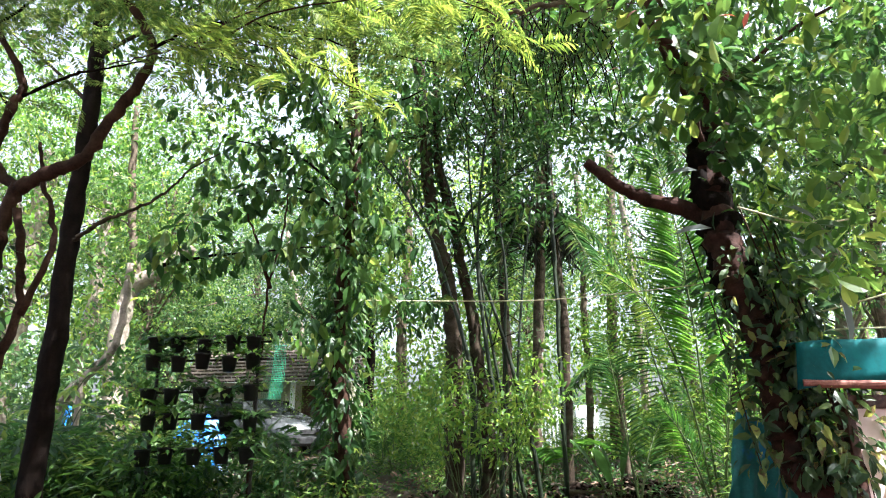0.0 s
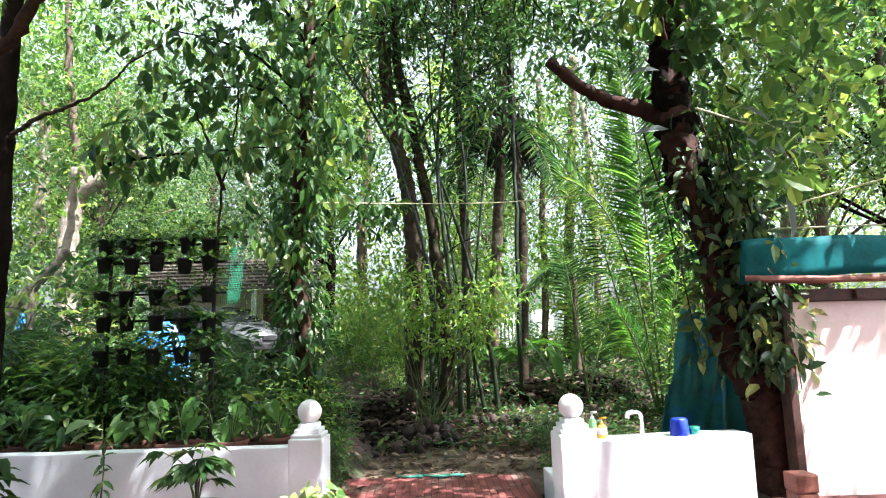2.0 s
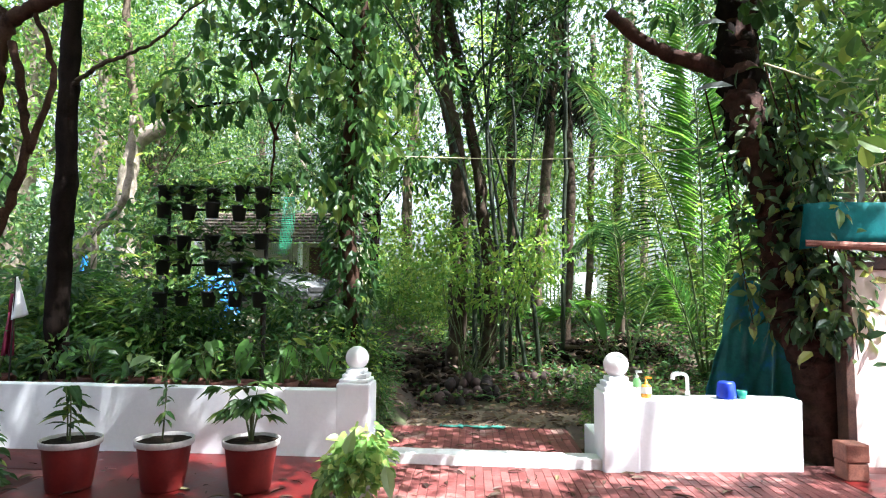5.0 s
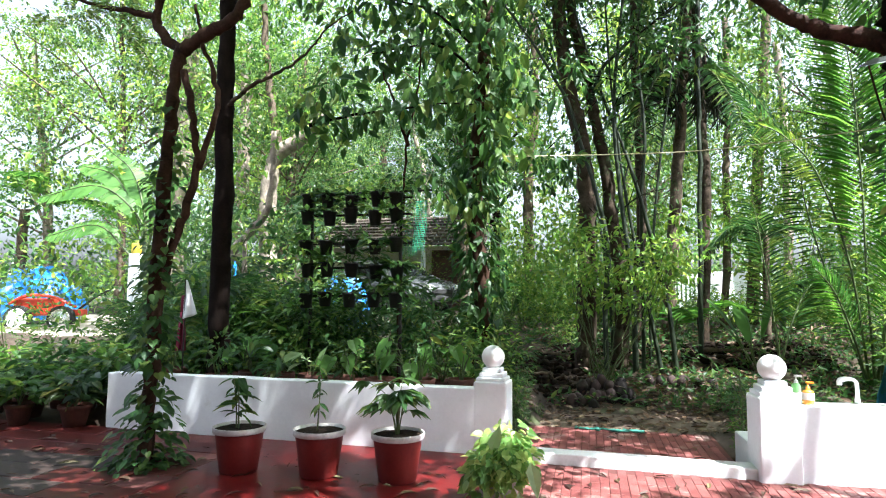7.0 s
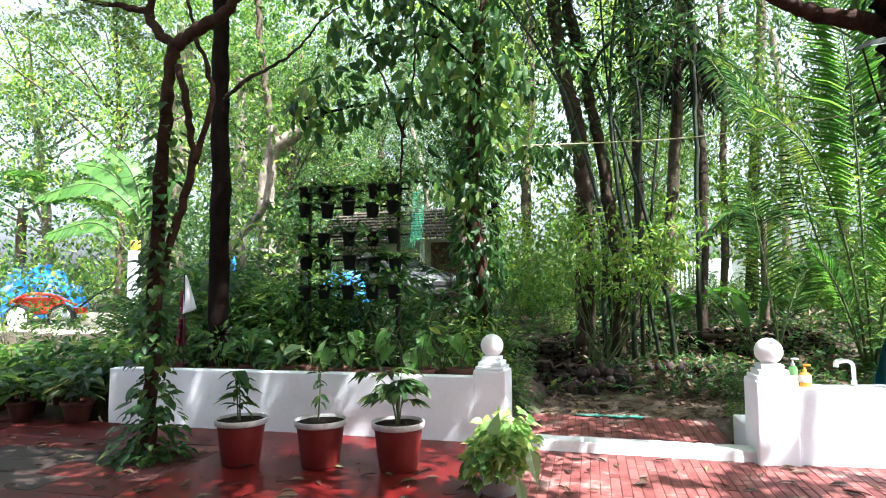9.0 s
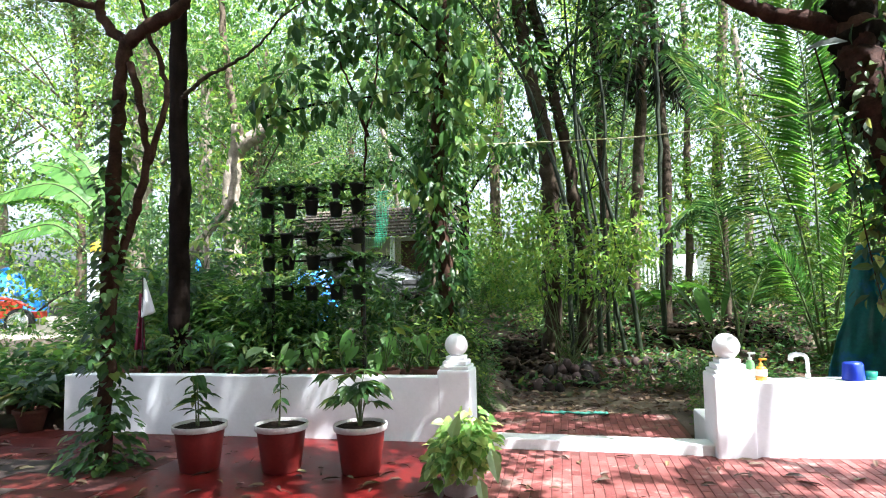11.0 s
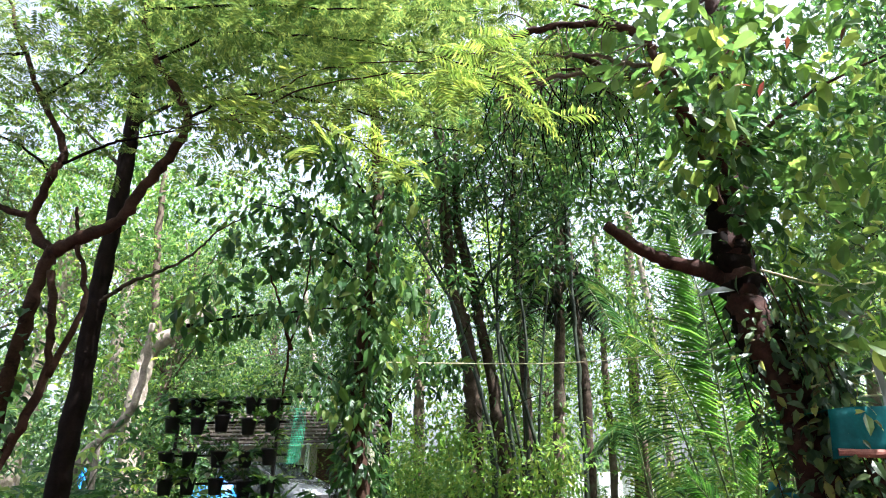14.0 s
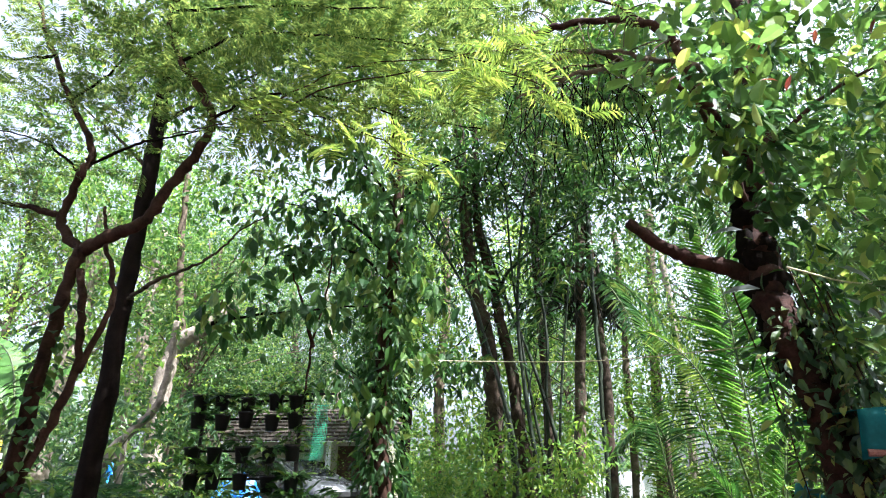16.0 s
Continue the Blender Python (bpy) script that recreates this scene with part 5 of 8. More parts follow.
def feather_tree():
    rng = np.random.default_rng(41)
    tree = thing("feather_leaf_tree", "slender brown tree with forking limbs and feathery yellow-green leaves", "tree", (-3.13, 3.83, 0))
    o = np.array([-3.13, 3.83, 0.0])
    stem = [(-3.14, 3.85, -0.05), (-3.15, 3.9, 0.7), (-3.19, 3.95, 1.5), (-3.14, 3.95, 2.35), (-3.1, 3.95, 2.95), (-3.05, 3.95, 3.15)]
    right = [(-3.05, 3.95, 3.13), (-2.8, 3.92, 3.25), (-2.58, 3.9, 3.32), (-2.41, 3.9, 3.63), (-2.24, 3.9, 3.92), (-2.15, 3.88, 4.27), (-2.44, 3.85, 4.72), (-2.66, 3.85, 5.16), (-2.62, 3.8, 5.45), (-2.3, 3.75, 5.7)]
    left = [(-3.05, 3.95, 3.13), (-3.22, 3.95, 3.28), (-3.3, 3.95, 3.45), (-3.17, 3.9, 3.82), (-3.14, 3.9, 4.0), (-3.42, 3.85, 4.5), (-3.72, 3.8, 5.06), (-4.0, 3.75, 5.7)]
    left2 = [(-3.3, 3.95, 3.43), (-3.56, 3.95, 3.52), (-3.9, 3.95, 3.6), (-4.4, 3.9, 3.8)]
    second = [(-3.3, 4.05, 0.2), (-3.28, 4.05, 0.9), (-3.1, 4.0, 1.62), (-2.9, 3.97, 2.15), (-2.94, 3.95, 2.65), (-3.03, 3.95, 2.98)]
    third = [(-2.88, 3.97, 2.2), (-2.75, 4.0, 2.75), (-2.86, 3.95, 3.15), (-2.95, 3.95, 3.5)]
    twigs = [[(-2.18, 3.88, 4.2), (-1.75, 3.8, 4.36), (-1.29, 3.7, 4.26), (-0.95, 3.6, 4.1), (-0.5, 3.45, 3.85), (0.1, 3.3, 3.6)],
             [(-3.12, 3.9, 3.87), (-2.77, 3.9, 4.03), (-2.49, 3.9, 4.08), (-2.0, 3.85, 4.12), (-1.4, 3.8, 3.95)],
             [(-2.5, 3.85, 4.8), (-1.9, 3.7, 4.9), (-1.2, 3.6, 4.75), (-0.4, 3.5, 4.5), (0.4, 3.4, 4.1)],
             [(-2.64, 3.8, 5.3), (-1.8, 3.7, 5.2), (-0.9, 3.6, 5.0), (0.2, 3.5, 4.8)],
             [(-3.4, 3.85, 4.45), (-3.0, 3.8, 4.8), (-2.9, 3.8, 5.3)],
             [(-3.6, 3.8, 4.9), (-4.1, 3.8, 4.9), (-4.7, 3.8, 4.8)],
             [(-3.2, 3.9, 3.8), (-3.6, 3.9, 4.1), (-4.2, 3.9, 4.3)]]
    def put(name, lines, mat):
        pieces = [tube(np.array(l) - o, a, b, s, 0.08, k, 7, 0.006) for k, (l, a, b, s) in enumerate(lines)]
        v, f = join(pieces)
        raw(name, v, f, mat, tree, smooth=True)
    put("trunk", [(stem, 0.055, 0.045, 12)], BARK_BROWN)
    put("second_stem", [(second, 0.036, 0.026, 10)], BARK_BROWN)
    put("limb", [(right, 0.052, 0.018, 10)], BARK_BROWN)
    put("limb", [(left, 0.045, 0.014, 8)], BARK_BROWN)
    put("limb", [(left2, 0.03, 0.012, 8), (third, 0.026, 0.012, 8)], BARK_BROWN)
    put("twig_spray", [(l, 0.014, 0.004, 6) for l in twigs], BARK_DARK)
    # fronds along the twigs and upper limbs
    lines = twigs + [right[5:], left[4:], left2]
    base, D = [], []
    for l in lines:
        for k in range(62):
            t = rng.uniform(0.15, 1.0)
            q = along(l, np.array([t]))[0] + rng.normal(0, (0.22, 0.2, 0.16), 3)
            base.append(q - o)
            a = rng.uniform(0, 6.28)
            D.append((math.cos(a), math.sin(a), rng.uniform(-0.35, 0.35)))
    for k in range(1150):
        q = np.array([rng.triangular(-5.4, -0.3, 1.4), rng.uniform(3.0, 5.2), 0])
        q[2] = 4.3 + 0.28 * (q[1] - 3) + abs(rng.normal(0, 0.9)) - 0.1 * max(0, q[0])
        base.append(q - o)
        a = rng.uniform(0, 6.28)
        D.append((math.cos(a), math.sin(a), rng.uniform(-0.3, 0.3)))
    base, D = np.array(base), np.array(D)
    k = ~sun_open(base + o)
    base, D = base[k], D[k]
    v, f = fronds(base, D, rng.uniform(0.2, 0.36, len(base)), 12, 0.062, 0.27, rng, 0.2)
    raw("crown", v, f, LEAF_FEATHER, tree)
    # longer sprays of strap leaflets hanging over the terrace, on thin twigs
    m = 90
    q = np.stack([rng.uniform(-1.9, 0.5, m), rng.uniform(3.0, 3.9, m), np.zeros(m)], -1)
    q[:, 2] = 3.75 + 0.45 * (q[:, 1] - 3.0) + rng.random(m) ** 1.3 * 0.9 - 0.12 * np.maximum(0, q[:, 0])
    a = rng.normal(0.3, 0.9, m)
    D = np.stack([np.cos(a), -0.5 * np.sin(a), rng.uniform(-0.35, 0.15, m)], -1)
    k = ~sun_open(q + 0.15 * D)
    q, D, m = q[k], D[k], int(k.sum())
    v, f = fronds(q - o, D, rng.uniform(0.26, 0.4, m), 17, 0.07, 0.17, rng, 0.25, 0.35)
    raw("hanging_sprays", v, f, LEAF_FEATHER, tree, "long feathery leaf sprays")
    twig = [[(-2.3, 3.6, 3.9), (-1.6, 3.0, 3.55), (-1.0, 2.5, 3.25), (-0.55, 2.25, 2.98), (-0.15, 2.15, 2.68)], [(-1.0, 2.5, 3.25), (-0.6, 2.35, 3.3), (0.1, 2.3, 3.28), (0.5, 2.25, 3.05)], [(-1.4, 2.8, 3.45), (-1.1, 2.4, 3.15), (-0.85, 2.2, 2.98), (-0.66, 2.15, 2.86)],
            [(-1.2, 2.65, 3.35), (-0.7, 2.5, 3.5), (-0.2, 2.4, 3.45), (0.4, 2.4, 3.5)]]
    v, f = join([tube(np.array(l) - o, 0.005, 0.002, 6, 0.1, k, 6, 0.008) for k, l in enumerate(twig)])
    raw("twig_spray", v, f, BARK_BROWN, tree)
    P, D = [], []
    for l, n, lo in ((twig[0], 34, 0.5), (twig[1], 26, 0.3), (twig[2], 12, 0.5), (twig[3], 26, 0.2)):
        t = np.sort(rng.uniform(lo, 1.0, n))
        P.append(along(l, t) + rng.normal(0, 0.06, (n, 3)))
        D.append(np.stack([rng.normal(0.6, 0.5, n), rng.normal(-0.1, 0.6, n), rng.normal(-0.3, 0.35, n)], -1))
    P, D = np.vstack(P), np.vstack(D)
    v, f = fronds(P - o, D, rng.uniform(0.12, 0.24, len(P)), 11, 0.075, 0.15, rng, 0.3, 0.45, LANCE, 0.0, 0.1)
    raw("hanging_sprays", v, f, LEAF_FEATHER_LIT, tree, "yellow-green leaf sprays, sunlight put into the colour")
    # climbing ivy round the foot and the stem
    n = 820
    h = rng.random(n) ** 2.6 * 2.8
    a = rng.uniform(0, 6.28, n)
    r = 0.06 + rng.random(n) * np.where(h < 0.5, 0.27 * (1 - h * 1.2), 0.09)
    c = along(stem, h / 3.2) - o
    P = c + np.stack([np.cos(a) * r, np.sin(a) * r, np.zeros(n)], -1)
    D = np.stack([np.cos(a), np.sin(a), rng.uniform(-1.3, 0.1, n)], -1)
    v, f = leaves(P, D, np.stack([np.cos(a), np.sin(a) - 0.3, np.ones(n) * 0.8], -1), 0.072 * rng.uniform(0.6, 1.35, n), 0.85, HEART)
    raw("ivy", v, f, LEAF_DARK, tree, "glossy heart-shaped ivy leaves")


feather_tree()


def dark_tree():
    rng = np.random.default_rng(43)
    o = np.array([-3.75, 5.6, 0.25])
    tree = thing("dark_trunk_tree", "tall straight tree with near-black bark", "tree", tuple(o))
    stem = [(-3.74, 5.6, 0.1), (-3.75, 5.6, 1.4), (-3.74, 5.6, 2.3), (-3.77, 5.6, 3.4), (-3.77, 5.6, 4.5), (-3.81, 5.6, 5.6), (-3.85, 5.6, 7.0), (-3.95, 5.6, 8.6)]
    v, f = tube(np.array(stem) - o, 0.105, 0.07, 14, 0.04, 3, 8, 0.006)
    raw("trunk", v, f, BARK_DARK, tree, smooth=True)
    br = [[(-3.74, 5.58, 3.24), (-3.6, 5.55, 3.33), (-3.42, 5.55, 3.45), (-3.18, 5.55, 3.54), (-2.92, 5.55, 3.66), (-2.73, 5.55, 3.82), (-2.57, 5.55, 3.99), (-2.3, 5.55, 4.15)], [(-3.78, 5.6, 4.8), (-4.3, 5.6, 5.3), (-4.9, 5.6, 5.8)],
          [(-3.8, 5.6, 5.4), (-3.2, 5.8, 6.0), (-2.4, 6, 6.6)]]
    for k, l in enumerate(br):
        v, f = tube(np.array(l) - o, 0.026, 0.006, 8, 0.08, k, 6, 0.006)
        raw("limb", v, f, BARK_MOTTLED, tree, smooth=True)
    c = np.stack([rng.uniform(-6.8, -1.5, 150), rng.uniform(5.0, 8.5, 150), rng.uniform(5.8, 9.5, 150)], -1)
    c = c[(c[:, 0] > -3.4) | (rng.random(150) < 0.45)] - o
    # extra high clumps, added only to shade the trunk and the bed
    c = np.vstack([c, np.stack([rng.uniform(-4.2, -0.6, 150), rng.uniform(4.2, 6.4, 150), rng.uniform(6.0, 8.2, 150)], -1) - o])
    v, f = clumps(c, 0.5, 80, rng, 0.12, 0.4, LANCE, origin=o)
    raw("crown", v, f, LEAF_MID, tree)


dark_tree()


def vine_leaves_on(line, o, n, rng, reach, length, spread=1.0, sunny=0.0):
    t = rng.random(n)
    c = along(line, t) - o
    a = np.where(rng.random(n) < sunny, rng.normal(-0.35, 0.7, n), rng.uniform(0, 6.28, n))
    r = reach * (0.6 + 0.9 * rng.random(n)) * spread
    P = c + np.stack([np.cos(a) * r, np.sin(a) * r, rng.normal(0, 0.05, n)], -1)
    D = np.stack([np.cos(a) * 0.7, np.sin(a) * 0.7, rng.uniform(-1.6, -0.1, n)], -1) + rng.normal(0, 0.45, (n, 3))
    U = np.stack([np.cos(a) + rng.normal(0, 0.5, n), np.sin(a) + rng.normal(0, 0.4, n), rng.uniform(0.1, 0.9, n)], -1)
    L = length * rng.uniform(0.5, 1.3, n)
    k = ~(sun_open(P + o) & (P[:, 2] + o[2] > 2.9))
    return leaves(P[k], D[k], U[k], L[k], 0.6, OVAL)


def big_tree():
    rng = np.random.default_rng(47)
    o = np.array([2.86, 5.1, 0.0])
    tree = thing("vine_clad_tree", "large leaning reddish-brown tree covered in climbing vines", "tree", tuple(o))
    stem = [(3.02, 5.2, -0.1), (3.02, 5.2, 0.43), (2.97, 5.2, 0.74), (2.86, 5.2, 0.98), (2.78, 5.22, 1.24), (2.75, 5.22, 1.55), (2.74, 5.22, 1.9), (2.69, 5.25, 2.15), (2.61, 5.28, 2.5), (2.55, 5.32, 2.87), (2.53, 5.36, 3.16), (2.53, 5.4, 3.55), (2.58, 5.4, 3.95), (2.68, 5.4, 4.4), (2.74, 5.4, 4.9), (2.78, 5.4, 5.5), (2.85, 5.4, 6.6)]
    v, f = tube(np.array(stem) - o, 0.16, 0.13, 18, 0.07, 3, 8, 0.012)
    raw("trunk", v, f, BARK_RED, tree, smooth=True)
    # thicker near-black sleeve; the shade among the vines is put into its colour
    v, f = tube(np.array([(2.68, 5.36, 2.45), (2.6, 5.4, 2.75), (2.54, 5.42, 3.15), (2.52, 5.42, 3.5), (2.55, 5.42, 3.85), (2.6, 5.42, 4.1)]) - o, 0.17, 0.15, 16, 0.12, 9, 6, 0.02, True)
    raw("swollen_fork", v, f, BARK_DARK, tree, "thicker trunk stretch, vine shade put into near-black bark", True)
    stub = [(2.5, 5.42, 3.2), (2.3, 5.45, 3.36), (2.0, 5.48, 3.46), (1.7, 5.5, 3.63), (1.41, 5.52, 3.9)]
    v, f = tube(np.array(stub) - o, 0.09, 0.05, 12, 0.06, 5, 7, 0.006)
    raw("broken_limb", v, f, BARK_RED, tree, "broken-off limb stub", True)
    arch = [(2.6, 5.38, 3.6), (2.4, 4.8, 3.75), (2.0, 4.1, 3.8), (1.65, 3.68, 3.9), (1.53, 3.6, 4.05), (1.5, 3.6, 4.32), (1.44, 3.6, 4.53), (1.36, 3.6, 4.61), (1.1, 3.6, 4.7), (0.76, 3.6, 4.7), (0.55, 3.6, 4.66), (0.33, 3.62, 4.55), (0.15, 3.64, 4.42)]
    v, f = tube(np.array(arch) - o, 0.03, 0.024, 10, 0.07, 6, 7, 0.008)
    raw("limb", v, f, BARK_RED, tree, smooth=True)
    for k, l in enumerate([[(2.8, 5.4, 4.7), (2.2, 5.0, 5.2), (1.4, 4.4, 5.5), (0.5, 4.0, 5.5)], [(2.8, 5.4, 4.6), (3.4, 5.0, 5.0), (4.2, 4.5, 5.2)],
                           [(2.5, 5.35, 3.95), (2.2, 4.9, 4.3), (1.68, 4.2, 4.46), (1.56, 4.2, 4.55), (1.34, 4.2, 4.7), (1.12, 4.2, 4.76), (0.76, 4.2, 4.78), (0.4, 4.2, 4.7)], [(1.3, 4.2, 4.74), (1.08, 4.2, 4.9), (0.8, 4.2, 4.95), (0.5, 4.2, 4.93)], [(2.68, 5.38, 3.7), (2.7, 5.3, 4.2), (2.67, 5.3, 4.5)]]):
        v, f = tube(np.array(l) - o, 0.03, 0.008, 8, 0.07, 20 + k, 7, 0.006)
        raw("limb", v, f, BARK_BROWN, tree, smooth=True)
    for k, l in enumerate([[(2.3, 4.6, 4.2), (1.75, 3.9, 4.4), (1.3, 3.7, 4.42), (0.9, 3.68, 4.5), (0.5, 3.7, 4.42), (0.25, 3.7, 4.34)], [(1.3, 3.72, 4.44), (0.95, 3.72, 4.36), (0.6, 3.74, 4.3), (0.3, 3.75, 4.16)]]):
        v, f = tube(np.array(l) - o, 0.022, 0.01, 8, 0.12, 50 + k, 7, 0.012)
        raw("limb", v, f, BARK_GREY, tree, "dead grey limb", True)
    bare = []
    for k in range(60):
        q = along(arch[5:], np.array([rng.random()]))[0] if k % 2 else np.array((rng.uniform(0.5, 1.6), 4.2, 4.7))
        e = q + (rng.normal(0, 0.22), rng.normal(0, 0.1), rng.uniform(-0.45, 0.1))
        bare.append(tube(np.array([q, (q + e) / 2 + (rng.normal(0, 0.04), 0, 0.05), e]) - o, 0.008, 0.003, 5, 0.1, k, 4))
    v, f = join(bare)
    tagged(raw("twig_tangle", v, f, BARK_GREY, tree, "tangle of dead grey twigs"), kind="stuff")
    pieces = [vine_leaves_on(stem[3:10], o, 480, rng, 0.22, 0.125, 1.0, 0.5), vine_leaves_on(stem[11:], o, 420, rng, 0.22, 0.15), vine_leaves_on(stem[3:7], o, 120, rng, 0.23, 0.125, 1.0, 0.6), vine_leaves_on([(3.0, 4.95, 0.95), (2.92, 5.0, 1.5), (2.85, 5.1, 2.2)], o, 240, rng, 0.16, 0.13)]
    hang = [[(2.6 + dx, 5.2 + dy, 3.3 - dz), (2.74 + dx, 5.02 + dy, 2.2 - dz), (2.86 + dx, 4.92 + dy, 1.1 - dz)] for dx, dy, dz in ((0.05, 0, 0), (0.16, -0.1, 0.2), (0.1, 0.1, 0.25), (0.22, 0.0, 0.1), (0.27, -0.05, 0.3), (0.34, 0.05, 0.15), (-0.34, 0.3, 0.1))]
    for zz, n, reach in ((4.3, 60, 0.32), (3.5, 40, 0.3), (2.9, 45, 0.28), (2.3, 60, 0.3), (1.7, 60, 0.3), (1.3, 50, 0.28)):
        c = along(stem, np.array([(zz + 0.1) / 6.7]))[0] + (0.24, -0.06, 0)
        pieces.append(vine_leaves_on([c + (0, 0, 0.35), c, c - (0, 0, 0.35)], o, n, rng, reach, 0.15))
    for l in hang:
        pieces.append(vine_leaves_on(l, o, 95, rng, 0.12, 0.13))
    v, f = join(pieces)
    raw("vine_leaves", v, f, LEAF_VINE, tree, "glossy grey-green climbing vine leaves")
    v, f = join([tube(np.array(l) - o, 0.008, 0.005, 5, 0.1, k, 5, 0.01) for k, l in enumerate(hang)])
    raw("vine_cord", v, f, BARK_BROWN, tree)
    # long grey withered leaves caught in the vines, and thin dry canes
    for q, d, L in (((2.85, 4.8, 2.86), (0.75, 0, -0.6), 0.36), ((3.05, 4.8, 2.6), (0.5, 0, -0.85), 0.38), ((3.13, 4.8, 2.36), (0.12, 0, -1), 0.4), ((2.85, 4.85, 3.15), (0.9, -0.2, -0.5), 0.3), ((2.35, 5.1, 3.05), (-0.9, -0.2, -0.1), 0.36), ((2.3, 5.1, 3.6), (-1.0, -0.2, -0.1), 0.3)):
        v, f = leaves([np.array(q) - o], [d], [(0.2, -1, 0.5)], [L], 0.26, OVAL)
        raw("withered_leaf", v, f, LEAF_ASH, tree, "long grey withered leaf caught in the vines")
    for l in ([(2.75, 5.0, 2.2), (3.3, 4.9, 2.32), (4.4, 4.8, 2.6)], [(3.0, 5.0, 2.12), (3.6, 5.0, 2.13), (4.6, 5.0, 2.14)], [(2.55, 5.0, 3.2), (3.1, 4.9, 3.0), (3.9, 4.9, 3.12)]):
        v, f = tube(np.array(l) - o, 0.009, 0.006, 6, 0.05, 7, 5)
        raw("dry_cane", v, f, ROPE, tree, "thin dry yellowish cane", True)
    # leafy crown, denser to the sunny side; lighter leaves there paint in the sunlight
    cs = []
    while len(cs) < 130:
        q = np.array([rng.uniform(1.0, 6.0), rng.uniform(3.2, 7.5), rng.uniform(2.4, 7.2)])
        if q[2] < 3.1 and q[0] < 3.1:
            continue
        if q[0] < 2.2 and q[2] < 4.2 and q[1] > 4:
            continue
        if (q[1] < 4.3 and q[2] < 3.4) or q[1] > 6.3 - 0.25 * max(0, q[2] - 4):
            continue
        e = q - np.array(SUN_DIR) * ((q[2] - 2.4) / SUN_DIR.z)
        if q[2] > 3.2 and 2.2 < e[0] < 3.7 and 7.0 < e[1] < 8.6:
            continue
        cs.append(q)
    cs = np.array(cs) - o
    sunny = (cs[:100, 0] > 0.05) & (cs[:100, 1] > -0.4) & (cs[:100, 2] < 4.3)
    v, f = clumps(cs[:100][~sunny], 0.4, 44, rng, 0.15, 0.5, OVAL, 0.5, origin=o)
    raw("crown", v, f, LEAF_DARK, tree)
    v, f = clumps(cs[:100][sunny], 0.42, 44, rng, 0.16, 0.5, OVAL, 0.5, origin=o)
    raw("crown", v, f, LEAF_BRIGHT, tree, "yellow-green leaves, sunlight put into the colour")
    top = np.stack([rng.uniform(1.2, 5.5, 46), rng.uniform(5.6, 7.4, 46), rng.uniform(4.6, 7.6, 46)], -1) - o
    top = np.vstack([top, np.stack([rng.uniform(-0.6, 2.4, 44), rng.uniform(5.8, 7.6, 44), rng.uniform(5.3, 7.6, 44)], -1) - o])
    e = top + o - np.array(SUN_DIR) * ((top[:, 2:3] - 2.4) / SUN_DIR.z)
    top = top[~((e[:, 0] > 2.0) & (e[:, 0] < 3.8) & (e[:, 1] > 7.0) & (e[:, 1] < 8.8))]
    v, f = clumps(top, 0.42, 40, rng, 0.15, 0.5, OVAL, 0.5, origin=o)
    raw("crown", v, f, LEAF_MID, tree)
    v, f = clumps(cs[100:], 0.4, 42, rng, 0.13, 0.5, OVAL, 0.5, origin=o)
    raw("crown", v, f, LEAF_MID, tree)
    # dark hanging tangle of dead tendrils under the arching limb
    pieces, tips = [], []
    for k in range(64):
        q = np.array((rng.uniform(0.3, 1.4), rng.uniform(4.1, 4.6), rng.uniform(4.4, 4.9)))
        L = rng.uniform(0.3, 1.0)
        e = q + (rng.normal(0, 0.14), rng.normal(0, 0.08), -L)
        pieces.append(tube(np.array([q, (q + e) / 2 + (rng.normal(0, 0.08), 0, 0.05), e]) - o, 0.006, 0.003, 4, 0.1, k, 4))
        tips.append(q + (e - q) * rng.random((9, 1)) + rng.normal(0, 0.05, (9, 3)))
    v, f = join(pieces)
    tagged(raw("tendril_tangle", v, f, BARK_DARK, tree, "dark hanging dead tendrils"), kind="stuff")
    tips = np.vstack(tips) - o
    m = len(tips)
    v, f = leaves(tips, scatter(m, 1, rng, 0.8), unit(rng.normal(0, 0.7, (m, 3)) + (0, -0.5, 0.5)), 0.085 * rng.uniform(0.5, 1.3, m), 0.4, LANCE)
    raw("withered_foliage", v, f, LEAF_DARK, tree, "small dark leaves on dead tendrils")
    lc = np.vstack([along([(1.6, 3.7, 4.0), (2.0, 3.9, 4.3), (2.5, 4.3, 4.4), (2.4, 4.6, 3.9)], np.linspace(0, 1, 14)) + rng.normal(0, 0.17, (14, 3)),
                    along([(2.2, 4.9, 4.0), (1.9, 4.2, 3.9), (1.6, 3.6, 3.8), (1.4, 3.4, 4.0)], np.linspace(0, 1, 10)) + rng.normal(0, 0.1, (10, 3)),
                    along([(1.4, 3.6, 4.2), (1.8, 3.5, 3.9), (2.3, 3.4, 3.6)], np.linspace(0, 1, 10)) + rng.normal(0, 0.16, (10, 3)),
                    np.stack([rng.uniform(1.3, 3.2, 26), rng.uniform(3.2, 3.9, 26), rng.uniform(3.7, 4.9, 26)], -1)]) - o
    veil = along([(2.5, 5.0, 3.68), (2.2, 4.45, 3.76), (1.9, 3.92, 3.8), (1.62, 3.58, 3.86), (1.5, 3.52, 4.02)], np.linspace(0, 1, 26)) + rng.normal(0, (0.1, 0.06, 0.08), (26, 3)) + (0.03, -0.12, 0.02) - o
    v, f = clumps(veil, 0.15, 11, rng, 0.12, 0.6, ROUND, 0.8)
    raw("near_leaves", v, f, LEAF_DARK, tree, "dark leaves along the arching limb")
